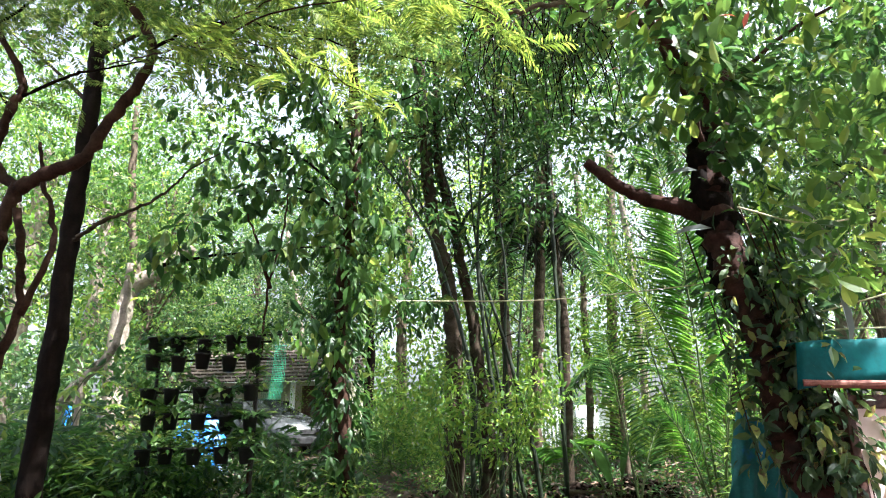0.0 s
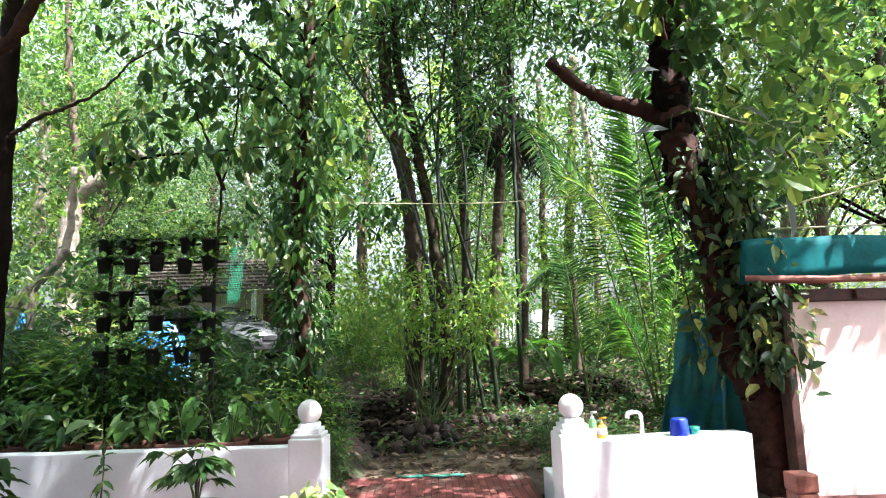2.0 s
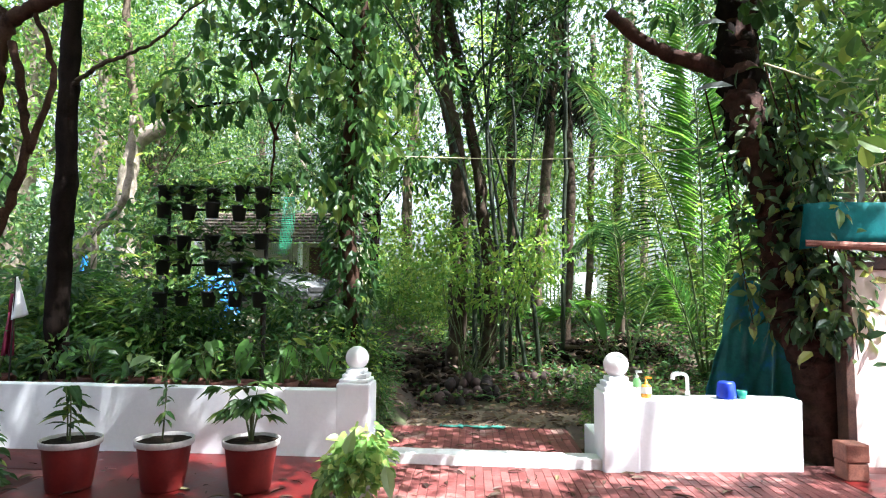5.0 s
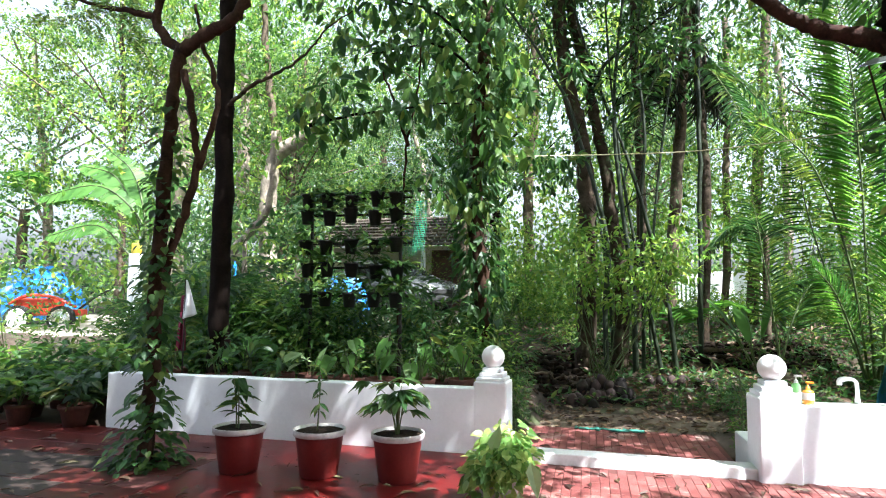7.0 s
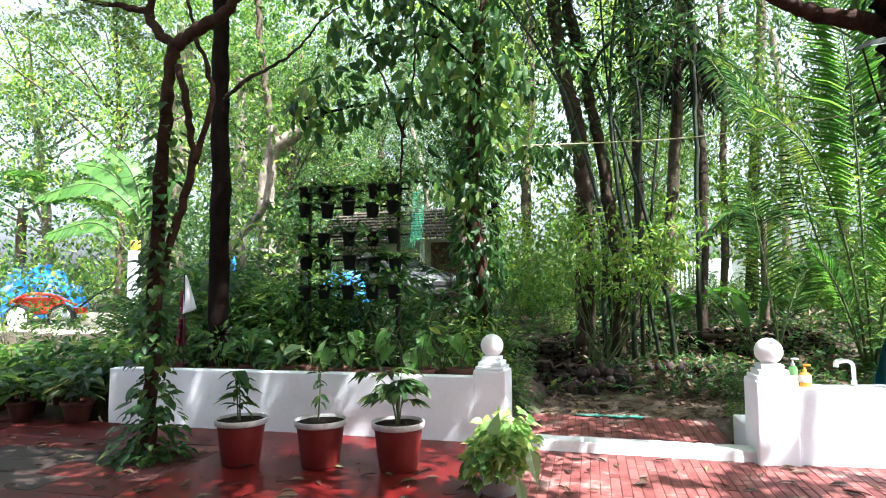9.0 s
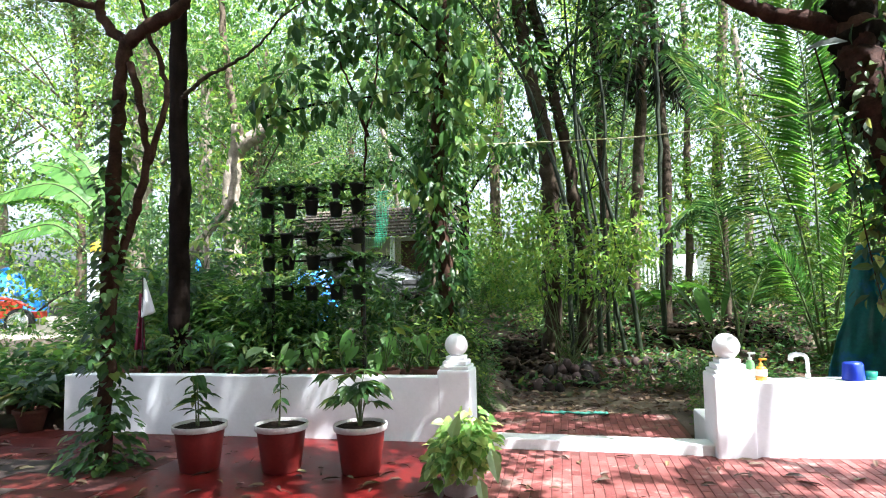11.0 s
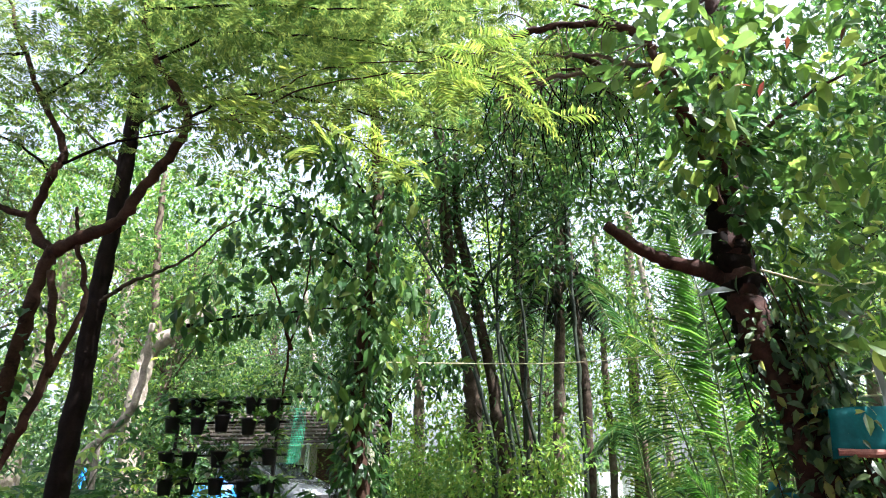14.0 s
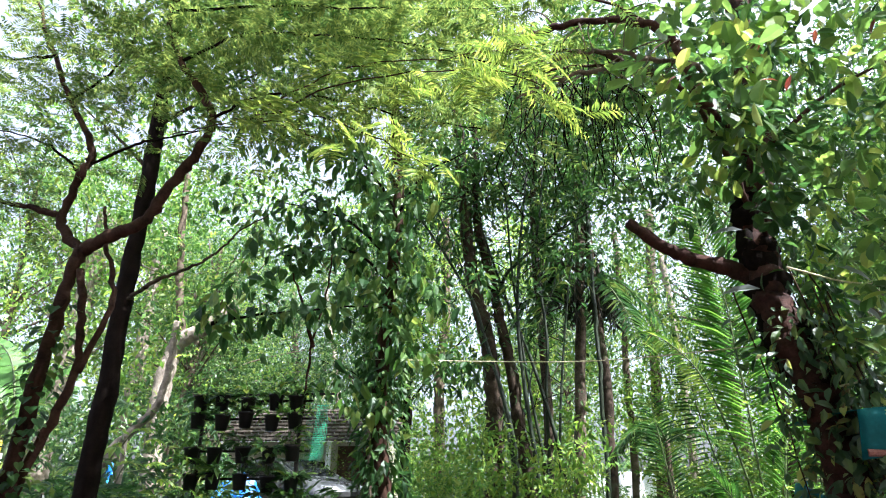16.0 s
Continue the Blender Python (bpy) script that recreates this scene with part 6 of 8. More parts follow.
    # lighter leaf colour stands in for light shining through these leaves
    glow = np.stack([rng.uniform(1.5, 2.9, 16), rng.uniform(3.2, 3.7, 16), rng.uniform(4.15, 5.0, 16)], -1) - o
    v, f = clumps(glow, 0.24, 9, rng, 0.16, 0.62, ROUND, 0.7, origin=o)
    raw("near_leaves", v, f, LEAF_BRIGHT, tree, "large yellow-green leaves, backlight put into the colour")
    v, f = clumps(lc[:34], 0.22, 9, rng, 0.15, 0.6, ROUND, 0.7, origin=o)
    raw("near_leaves", v, f, LEAF_BROAD, tree, "large glossy leaves")
    far = np.stack([rng.uniform(2.75, 5.0, 70), rng.uniform(4.3, 5.6, 70), rng.uniform(2.5, 5.2, 70)], -1) - o
    v, f = clumps(np.vstack([lc[34:], far]), 0.28, 12, rng, 0.165, 0.58, ROUND, 0.6, origin=o)
    raw("near_leaves", v, f, LEAF_BROAD, tree, "broad translucent green leaves")
    q = lc[rng.integers(0, len(lc), 14)] + rng.normal(0, 0.15, (14, 3))
    v, f = leaves(q, scatter(14, 1, rng, 0.8), np.tile((0, -0.6, 0.8), (14, 1)), 0.11, 0.4, OVAL)
    raw("dead_leaves", v, f, LEAF_RED, tree, "withered reddish leaves")


big_tree()


def pepper_tree():
    """Slim trunk clothed to the ground in drooping dark leaves."""
    rng = np.random.default_rng(53)
    o = np.array([-1.1, 6.3, 0.28])
    tree = thing("pepper_vine_tree", "slim mottled tree draped in drooping dark green vine leaves", "tree", tuple(o))
    stem = [(-1.13, 6.3, 0.2), (-1.09, 6.3, 1.29), (-1.14, 6.3, 1.9), (-1.16, 6.3, 2.51), (-1.12, 6.3, 3.12), (-1.08, 6.3, 3.75), (-1.04, 6.3, 4.6), (-1.1, 6.3, 5.6), (-1.2, 6.3, 7)]
    v, f = tube(np.array(stem) - o, 0.085, 0.06, 12, 0.05, 3, 7, 0.006)
    raw("trunk", v, f, BARK_BROWN, tree, smooth=True)
    sticks = [[(-1.87, 5.9, 0.3), (-1.87, 5.9, 1.2), (-1.86, 5.9, 1.9), (-1.82, 5.9, 2.77), (-1.7, 5.9, 3.36), (-1.66, 5.9, 4.0)], [(-1.8, 5.9, 2.8), (-1.95, 5.85, 3.3), (-2.1, 5.8, 3.7)]]
    for k, l in enumerate(sticks):
        v, f = tube(np.array(l) - o, 0.02, 0.008, 8, 0.08, k, 6, 0.006)
        raw("side_stem", v, f, BARK_BROWN, tree, smooth=True)
    brs = [[(-2.75, 5.55, 2.98), (-2.46, 5.6, 3.06), (-1.85, 5.6, 3.1), (-1.44, 5.8, 3.2), (-1.1, 6.2, 3.3)], [(-1.1, 6.3, 3.9), (-1.6, 6.0, 4.3), (-2.3, 5.7, 4.4)], [(-1.08, 6.3, 4.4), (-0.7, 6.0, 4.8), (-0.2, 5.7, 4.9)],
           [(-1.1, 6.3, 3.6), (-1.5, 6.0, 3.9), (-2.1, 5.6, 3.7)], [(-1.05, 6.3, 4.5), (-1.4, 6.1, 5.0), (-2.0, 5.8, 5.3)]]
    for k, l in enumerate(brs):
        v, f = tube(np.array(l) - o, 0.02, 0.006, 8, 0.08, 10 + k, 6, 0.006)
        raw("limb", v, f, BARK_DARK, tree, smooth=True)
    pieces = [vine_leaves_on(stem[:6], o, 1300, rng, 0.19, 0.14)]
    for l in brs:
        pieces.append(vine_leaves_on(l, o, 150, rng, 0.26, 0.17))
    n = 2700
    x = rng.uniform(-2.85, -0.25, n)
    z = rng.uniform(2.1, 5.6, n)
    keep = (z > 2.1 + 0.75 * np.abs(x + 1.2) ** 1.1 * 0.7) & ([noise.noise(Vector((a * 1.6, b * 1.6, 3.0))) > 0.02 + 0.12 * max(0.0, -1.9 - a) for a, b in zip(x, z)])
    x, z = x[keep], z[keep]
    n = len(x)
    P = np.stack([x, rng.normal(5.85, 0.3, n), z], -1) - o
    D = np.stack([rng.normal(0, 0.5, n), rng.normal(-0.15, 0.5, n), rng.uniform(-1.5, -0.3, n)], -1)
    U = np.stack([rng.normal(0, 0.6, n), -0.7 + rng.normal(0, 0.5, n), rng.uniform(0.1, 1, n)], -1)
    h = n // 2
    size = 0.17 * rng.uniform(0.3, 1.3, n)
    pieces.append(leaves(P[:h], D[:h], U[:h], size[:h], 0.66, OVAL))
    c = np.stack([rng.uniform(-1.1, 0.05, 60), rng.uniform(6.4, 7.4, 60), rng.uniform(2.45, 3.9, 60)], -1)
    c = c[(c[:, 2] > 2.35 + 0.45 * (c[:, 0] + 1.1)) & np.array([noise.noise(Vector((q[0] * 1.7, 2.0, q[2] * 1.7))) > -0.08 for q in c])] - o
    pieces.append(clumps(c, 0.2, 22, rng, 0.13, 0.55, OVAL, 0.9))
    v, f = leaves(P[h:], D[h:], U[h:], size[h:], 0.62, OVAL)
    raw("crown", v, f, LEAF_MID, tree, "fresh green drooping leaves")
    v, f = join(pieces)
    raw("vine_leaves", v, f, LEAF_DARK, tree, "drooping dark green oval leaves")
    c = np.array([(-2.62, 5.45, 3.25), (-2.45, 5.4, 3.35), (-2.7, 5.5, 3.12), (-2.3, 5.45, 3.3)]) - o
    v, f = clumps(c, 0.16, 9, rng, 0.2, 0.55, OVAL, 1.0)
    raw("leaf_tuft", v, f, LEAF_DARK, tree, "tuft of large dark drooping leaves")
    # stray leaves, their backlit look painted as a pale colour
    q = np.array([(-0.87, 5.63, 2.82), (-0.95, 5.7, 1.9), (-1.5, 5.6, 2.6), (-0.7, 5.7, 3.5)]) - o
    for c in q:
        v, f = leaves(c[None], [(0, 0, -1)], [(0, -1, 0.2)], 0.06, 0.5, OVAL)
        raw("pale_leaf", v, f, LEAF_VARIEGATED, tree, "pale leaf, its backlit look put into the colour")


pepper_tree()


def bamboo():
    rng = np.random.default_rng(59)
    o = np.array([0.3, 8.1, 0.2])
    g = thing("bamboo_clump", "clump of dark green leaning bamboo culms", "bamboo", tuple(o))
    culms = [[(1.09, 8.3, 0.3), (1.01, 8.3, 1.09), (0.89, 8.3, 1.63), (0.75, 8.3, 2.3), (0.51, 8.3, 3.18), (0.33, 8.3, 3.67), (0.18, 8.3, 4.12), (-0.05, 8.3, 4.9), (-0.4, 8.2, 6.2)],
             [(0.9, 8.25, 0.3), (0.81, 8.25, 0.84), (0.72, 8.25, 1.38), (0.63, 8.25, 1.81), (0.5, 8.25, 2.6), (0.4, 8.25, 3.4), (0.3, 8.25, 4.6), (0.25, 8.2, 6.2)],
             [(0.69, 8.35, 0.3), (0.7, 8.35, 1.25), (0.7, 8.35, 2.58), (0.76, 8.35, 3.39), (0.7, 8.35, 4.26), (0.67, 8.35, 4.79), (0.77, 8.35, 5.4), (0.9, 8.3, 6.6)],
             [(0.58, 8.2, 0.3), (0.57, 8.2, 1.25), (0.52, 8.2, 1.77), (0.42, 8.2, 2.7), (0.36, 8.2, 3.6), (0.42, 8.2, 4.6), (0.6, 8.2, 6.0)],
             [(0.22, 8.15, 0.3), (0.21, 8.15, 1.11), (0.25, 8.15, 1.93), (0.1, 8.15, 2.7), (-0.07, 8.2, 3.3), (-0.23, 8.2, 3.88), (-0.42, 8.2, 4.25), (-0.7, 8.2, 4.76), (-1.14, 8.2, 5.44), (-1.6, 8.1, 6.2)],
             [(0.05, 8.4, 3.9), (0.2, 8.35, 4.35), (0.4, 8.3, 4.56), (0.67, 8.3, 4.79), (1.05, 8.3, 5.06), (1.5, 8.2, 5.3)]]
    thick = [0.034, 0.03, 0.03, 0.04, 0.036, 0.03]
    for k in range(3):
        x, y = rng.normal(0.5, 0.3), rng.normal(8.6, 0.2)
        lx, ly = rng.normal(-0.2, 0.6), rng.normal(0, 0.3)
        culms.append([(x + lx * t * t * 2.2, y + ly * t * t, 0.2 + 7.0 * t) for t in (0, 0.15, 0.35, 0.6, 0.8, 1)])
        thick.append(rng.uniform(0.018, 0.026))
    for k, l in enumerate(culms):
        v, f = tube(np.array(l) - o, thick[k], thick[k] * 0.4, 10, 0.02, k, 9, 0.0, True, 0.1)
        raw("culm", v, f, CULM, g, smooth=True)
    P, D = [], []
    for l in culms:
        t = rng.uniform(0.3, 1, 110) ** 0.6
        q = along(l, t)
        P.append(q + rng.normal(0, 0.26, q.shape))
    P = np.vstack(P) - o
    n = len(P)
    D = np.stack([rng.normal(0, 0.7, n), rng.normal(0, 0.7, n), rng.uniform(-1.2, 0.0, n)], -1)
    v, f = leaves(P, D, np.stack([rng.normal(0, 0.6, n), rng.normal(-0.3, 0.6, n), np.ones(n)], -1), 0.16 * rng.uniform(0.6, 1.3, n), 0.26, LANCE)
    raw("foliage", v, f, LEAF_DARK, g)
    pieces = []
    for k in range(60):
        l = culms[int(rng.integers(len(culms)))]
        q = along(l, np.array([rng.uniform(0.15, 0.9)]))[0] - o
        a = rng.uniform(0, 6.28)
        e = q + np.array([math.cos(a) * 0.6, math.sin(a) * 0.4, rng.uniform(0, 0.5)])
        pieces.append(tube([q, (q + e) / 2 + (0, 0, 0.06), e], 0.007, 0.003, 5, 0.1, k, 4))
    v, f = join(pieces)
    tagged(raw("twig_spray", v, f, BARK_DARK, g), kind="stuff")


bamboo()


def slim_tree(points, r0, r1, bark, leaf, label, seed, crown, name="slim_tree"):
    rng = np.random.default_rng(seed)
    o = np.array([points[0][0], points[0][1], points[0][2]])
    tree = thing(name, label, "tree", tuple(o))
    v, f = tube(np.array(points) - o, r0, r1, 12, 0.05, seed, 8, 0.008)
    raw("trunk", v, f, bark, tree, smooth=True)
    if seed in (61, 62, 63, 68):
        v, f = vine_leaves_on(points, o, 260, rng, r0 * 1.35, 0.1)
        raw("vine_leaves", v, f, LEAF_DARK, tree, "dark climbing vine leaves")
    if crown:
        (cx, cy, cz), (sx, sy, sz), count, per, length = crown
        c = np.stack([rng.normal(cx, sx, count), rng.normal(cy, sy, count), rng.normal(cz, sz, count)], -1) - o
        pieces = []
        top = np.array(points[-1]) - o
        for k in range(0 if seed in (65, 67) else min(7, count)):
            pieces.append(tube([top * 0.75, (top * 0.8 + c[k]) / 2 + rng.normal(0, 0.25, 3), c[k] + rng.normal(0, 0.1, 3)], r1 * 0.18, 0.005, 6, 0.1, k, 6, 0.03))
        if pieces:
            v, f = join(pieces)
            raw("branchwork", v, f, bark, tree)
        v, f = clumps(c, 0.45, per, rng, length, 0.42, LANCE)
        raw("crown", v, f, leaf, tree)
    return tree


slim_tree([(-0.06, 8.35, 0.2), (-0.02, 8.35, 1.2), (-0.01, 8.35, 2.09), (-0.02, 8.35, 2.78), (-0.07, 8.35, 3.43), (-0.19, 8.35, 3.96), (-0.29, 8.35, 4.55), (-0.36, 8.35, 5.37), (-0.5, 8.4, 7.5)], 0.135, 0.085, BARK_MOTTLED, LEAF_DARK, "mottled grey-brown tree trunk beside the bamboo", 61, ((-0.2, 8.2, 6.1), (0.9, 0.35, 0.75), 54, 70, 0.12))
slim_tree([(0.4, 8.45, 0.3), (0.43, 8.45, 1.1), (0.42, 8.45, 1.7), (0.33, 8.45, 2.2), (0.27, 8.45, 2.85), (0.18, 8.45, 3.42), (0.07, 8.45, 3.95), (-0.01, 8.45, 4.44), (-0.11, 8.45, 4.9), (-0.19, 8.45, 5.36), (-0.2, 8.5, 7.5)], 0.1, 0.06, BARK_MOTTLED, LEAF_DARK, "leaning mottled tree trunk among the bamboo", 62, ((1.3, 9.1, 6.2), (1.1, 0.7, 1.1), 36, 70, 0.13))
slim_tree([(1.17, 10, 0.5), (1.2, 10, 1.0), (1.26, 10, 1.75), (1.41, 10, 3.53), (1.5, 10, 4.9), (1.58, 10, 5.9), (1.7, 10, 8.5)], 0.1, 0.08, BARK_GREY, LEAF_DARK, "grey ringed palm-like tree trunk", 63, ((1.7, 10, 8.0), (1.2, 1.0, 0.9), 70, 80, 0.14))
slim_tree([(1.5, 9, 0.4), (1.53, 9, 2.08), (1.55, 9, 3.69), (1.56, 9, 4.84), (1.6, 9, 7)], 0.035, 0.025, CULM, LEAF_MID, "thin upright dark green stem", 64, ((1.7, 9.2, 6.4), (0.8, 0.6, 0.9), 24, 60, 0.12))
# sun on the lower trunk is put into pale bark; upper limb is grey
slim_tree([(-6.2, 11, 0.5), (-6.26, 11, 1.65), (-6.34, 11, 2.8), (-6.28, 11, 3.72), (-6.1, 11, 4.18), (-5.47, 11, 4.54), (-5.1, 11, 4.9)], 0.2, 0.12, BARK_PALE, LEAF_MID, "forked tree trunk, sunlight put into its pale bark", 65, ((-6.4, 11.4, 7.0), (1.5, 1.0, 0.9), 60, 70, 0.14))
slim_tree([(-6.1, 11.05, 4.1), (-6.26, 11, 4.9), (-6.37, 11, 5.5), (-6.51, 11, 6.6), (-6.6, 11, 8)], 0.09, 0.06, BARK_GREY, LEAF_MID, "grey upper limb of the forked tree", 66, None, "pale_limb")
slim_tree([(-6.05, 9, 0.5), (-5.95, 9, 1.5), (-5.81, 9.0, 1.96), (-5.49, 9.0, 2.33), (-5.23, 9.0, 2.6), (-5.13, 9.0, 2.95), (-5.1, 9, 4)], 0.08, 0.05, BARK_PALE, LEAF_MID, "bent pale sapling in the sun", 67, ((-5.2, 9.2, 4.2), (0.5, 0.5, 0.4), 10, 50, 0.12))
slim_tree([(-1.4, 14, 0.7), (-1.33, 14, 1.78), (-1.35, 14, 4.02), (-1.19, 14, 5.36), (-1.2, 14, 8)], 0.14, 0.09, BARK_GREY, LEAF_BRIGHT, "grey tree trunk in front of the bright clearing", 68, ((-1.2, 14, 8.5), (1.8, 1.3, 1.2), 60, 60, 0.15))
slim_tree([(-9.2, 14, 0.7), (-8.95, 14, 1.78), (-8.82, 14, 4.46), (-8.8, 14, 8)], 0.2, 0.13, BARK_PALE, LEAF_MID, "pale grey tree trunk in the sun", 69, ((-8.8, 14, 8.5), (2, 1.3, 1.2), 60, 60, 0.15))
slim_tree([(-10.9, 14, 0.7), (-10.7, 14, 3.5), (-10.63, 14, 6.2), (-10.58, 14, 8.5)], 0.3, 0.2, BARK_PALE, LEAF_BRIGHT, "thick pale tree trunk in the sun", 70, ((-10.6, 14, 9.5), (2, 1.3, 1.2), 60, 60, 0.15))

slim_tree([(3.35, 14, 0.7), (3.45, 14, 2.4), (3.51, 14, 3.42), (3.65, 14, 5.23), (3.76, 14, 6.5), (3.87, 14, 8.0)], 0.13, 0.1, BARK_GREY, LEAF_DARK, "grey palm trunk beyond the areca palms", 121, None)
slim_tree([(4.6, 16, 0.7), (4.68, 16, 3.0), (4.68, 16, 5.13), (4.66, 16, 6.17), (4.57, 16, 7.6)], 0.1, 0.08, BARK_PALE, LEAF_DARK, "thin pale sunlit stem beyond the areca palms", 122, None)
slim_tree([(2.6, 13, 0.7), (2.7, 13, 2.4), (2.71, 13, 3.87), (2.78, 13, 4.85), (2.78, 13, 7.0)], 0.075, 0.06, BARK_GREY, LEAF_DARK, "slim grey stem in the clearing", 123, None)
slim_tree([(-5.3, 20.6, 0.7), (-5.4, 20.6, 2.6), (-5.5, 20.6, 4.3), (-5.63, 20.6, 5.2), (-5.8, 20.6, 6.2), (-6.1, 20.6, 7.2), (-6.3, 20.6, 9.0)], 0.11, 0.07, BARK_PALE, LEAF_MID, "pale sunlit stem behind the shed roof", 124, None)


def creeper():
    rng = np.random.default_rng(141)
    o = np.array([0.1, 7.7, 0.1])
    g = thing("climbing_shrub", "sunlit yellow-green climber scrambling over the bamboo stems", "shrub", tuple(o))
    pieces = []
    tips = [(rng.uniform(-0.5, 1.0), rng.normal(0, 0.2), rng.uniform(1.35, 2.5)) for _ in range(15)]
    for k, t in enumerate(tips):
        pieces.append(tube([(rng.normal(0, 0.15), 0, -0.05), (t[0] * 0.6, t[1], t[2] * 0.5), t], 0.008, 0.003, 5, 0.1, k, 5, 0.02))
    v, f = join(pieces)
    raw("stalk_spray", v, f, STALK, g)
    c = np.array(tips)
    c = np.vstack([c, c * (0.8, 1, 0.75), c * (1.1, 1, 0.9) + (0.1, 0.1, 0.1)])
    v, f = clumps(c, 0.25, 36, rng, 0.1, 0.52, OVAL, 0.2)
    raw("foliage", v, f, LEAF_BRIGHT, g)


creeper()


# ---- palms ----
def palm(name, at, specs, label, seed, mat=LEAF_PALM, leaflet=0.4, width=0.085, pairs=44):
    rng = np.random.default_rng(seed)
    g = thing(name, label, "palm", at)
    for az, tilt, length, droop, *turn in specs:
        a, e = radians(az), radians(tilt)
        d = np.array([[math.sin(a) * math.cos(e), math.cos(a) * math.cos(e), math.sin(e)]])
        across = (math.cos(a), -math.sin(a), 0.0)
        sweep, hang = 0.5, 0.06
        if turn:
            # blade twisted towards the light over the gateway
            q = radians(turn[0])
            across = tuple(unit(np.cross(d[0], (math.sin(q), -math.cos(q), 0.15))))
            sweep, hang = 0.5, 0.05
        v, f = fronds(np.zeros((1, 3)), d, length, pairs, leaflet, width, rng, droop, sweep, LANCE, hang, 0.22, across, 0.6 if turn else 0.0)
        line = [tuple(d[0] * length * t - np.array([0, 0, length * droop * t * t])) for t in (0, 0.25, 0.5, 0.75, 1)]
        v2, f2 = tube(line, 0.016, 0.003, 6, 0.02, 1, 5)
        fr = raw("frond", v, f, mat, g)
        raw("midrib", v2, f2, STALK, fr)
    return g


def broad_frond(parent, line, face, leaflet, pairs, width, rng, mat, start=0.3, rise=0.55, droop=0.0, flat=0.08):
    """A frond whose two ranks of strap leaflets lie in one plane, rising from the midrib like a herringbone."""
    t = np.linspace(start, 1.0, pairs)
    P = along(line, t)
    T = unit(np.gradient(P, axis=0))
    face = np.asarray(face, float)
    side = unit(np.cross(T, face))
    w = (t - start) / (1 - start)
    size = leaflet * (0.3 + 0.7 * np.sin(np.clip(0.35 + w * 2.5, 0, math.pi)) ** 0.6)
    out = []
    for sgn in (-1, 1):
        up = (rise + 0.35 * w)[:, None]
        D = sgn * side * np.cos(up) + T * np.sin(up) - np.array([0, 0, droop]) + rng.normal(0, 0.035, P.shape)
        U = face + rng.normal(0, flat, P.shape) + sgn * 0.25 * side
        out.append(leaves(P, D, U, size * rng.uniform(0.9, 1.08, pairs), width, LANCE))
    v, f = join(out)
    fr = raw("frond", v, f, mat, parent)
    v, f = tube(line, 0.017, 0.004, 7, 0.02, 1, 6)
    raw("midrib", v, f, STALK, fr, smooth=True)


def tall_areca():
    rng = np.random.default_rng(71)
    o = np.array([3.02, 7.9, 0.35])
    g = thing("areca_palm", "tall areca palm with broad bright green herringbone fronds", "palm", tuple(o))
    for line, face, leaflet, pairs, width, mat, start, rise, droop in (
            ([(3.05, 7.9, 0.35), (3.03, 7.9, 1.2), (3.02, 7.9, 1.82), (3.02, 7.9, 2.43), (3.0, 7.9, 3.12), (2.98, 7.9, 3.75), (2.93, 7.88, 4.15), (2.85, 7.8, 4.5), (2.72, 7.65, 4.95)], (-0.08, -1, 0.2), 0.6, 64, 0.082, LEAF_PALM, 0.34, 0.34, 0.0),
            ([(3.0, 7.92, 0.35), (2.9, 7.95, 1.5), (2.72, 7.95, 2.3), (2.5, 7.9, 2.85), (2.25, 7.88, 3.16), (2.05, 7.85, 3.3), (1.92, 7.82, 3.33)], (0.1, -0.75, 0.6), 0.34, 34, 0.09, LEAF_BRIGHT, 0.62, 0.5, 0.35),
            ([(3.1, 7.95, 0.35), (3.3, 8.0, 1.4), (3.6, 8.1, 2.5), (4.0, 8.2, 3.3), (4.5, 8.2, 3.9)], (-0.3, -1, 0.4), 0.55, 48, 0.09, LEAF_PALM, 0.3, 0.5, 0.1),
            ([(3.0, 8.0, 0.35), (2.78, 8.1, 1.2), (2.6, 8.2, 2.0), (2.52, 8.3, 2.6), (2.5, 8.3, 3.1)], (0.25, -1, 0.3), 0.4, 36, 0.06, LEAF_DARK, 0.35, 0.2, 0.35),
            ([(3.08, 7.8, 0.35), (3.12, 7.75, 0.9), (3.22, 7.7, 1.5), (3.3, 7.65, 2.0)], (-0.2, -1, 0.3), 0.4, 26, 0.07, LEAF_PALM, 0.35, 0.5, 0.1),
            ([(2.95, 7.85, 0.35), (2.8, 7.8, 0.9), (2.62, 7.75, 1.35), (2.42, 7.7, 1.6)], (0.2, -0.8, 0.6), 0.34, 24, 0.08, LEAF_PALM, 0.35, 0.5, 0.1)):
        broad_frond(g, np.array(line) - o + (0.1, 0, 0), face, leaflet, pairs, width, rng, mat, start, rise, droop)


tall_areca()
palm("areca_palm", (2.35, 8.5, 0.4), [(-30, 82, 2.7, 0.15, 0), (60, 72, 2.2, 0.45)], "young areca palm with arching dark fronds", 72, LEAF_DARK, 0.36, 0.08, 36)
palm("areca_palm", (4.4, 8.2, 0.35), [(20, 78, 3.4, 0.15), (60, 70, 2.8, 0.4)], "areca palm with broad green fronds", 73, LEAF_PALM, 0.5, 0.075, 40)
palm("areca_palm", (1.25, 9.9, 0.6), [(-60, 60, 1.9, 0.6), (80, 58, 2.0, 0.6), (170, 60, 1.6, 0.6)], "small palm with a pale arching frond in the undergrowth", 74, LEAF_PALM, 0.36, 0.08, 34)
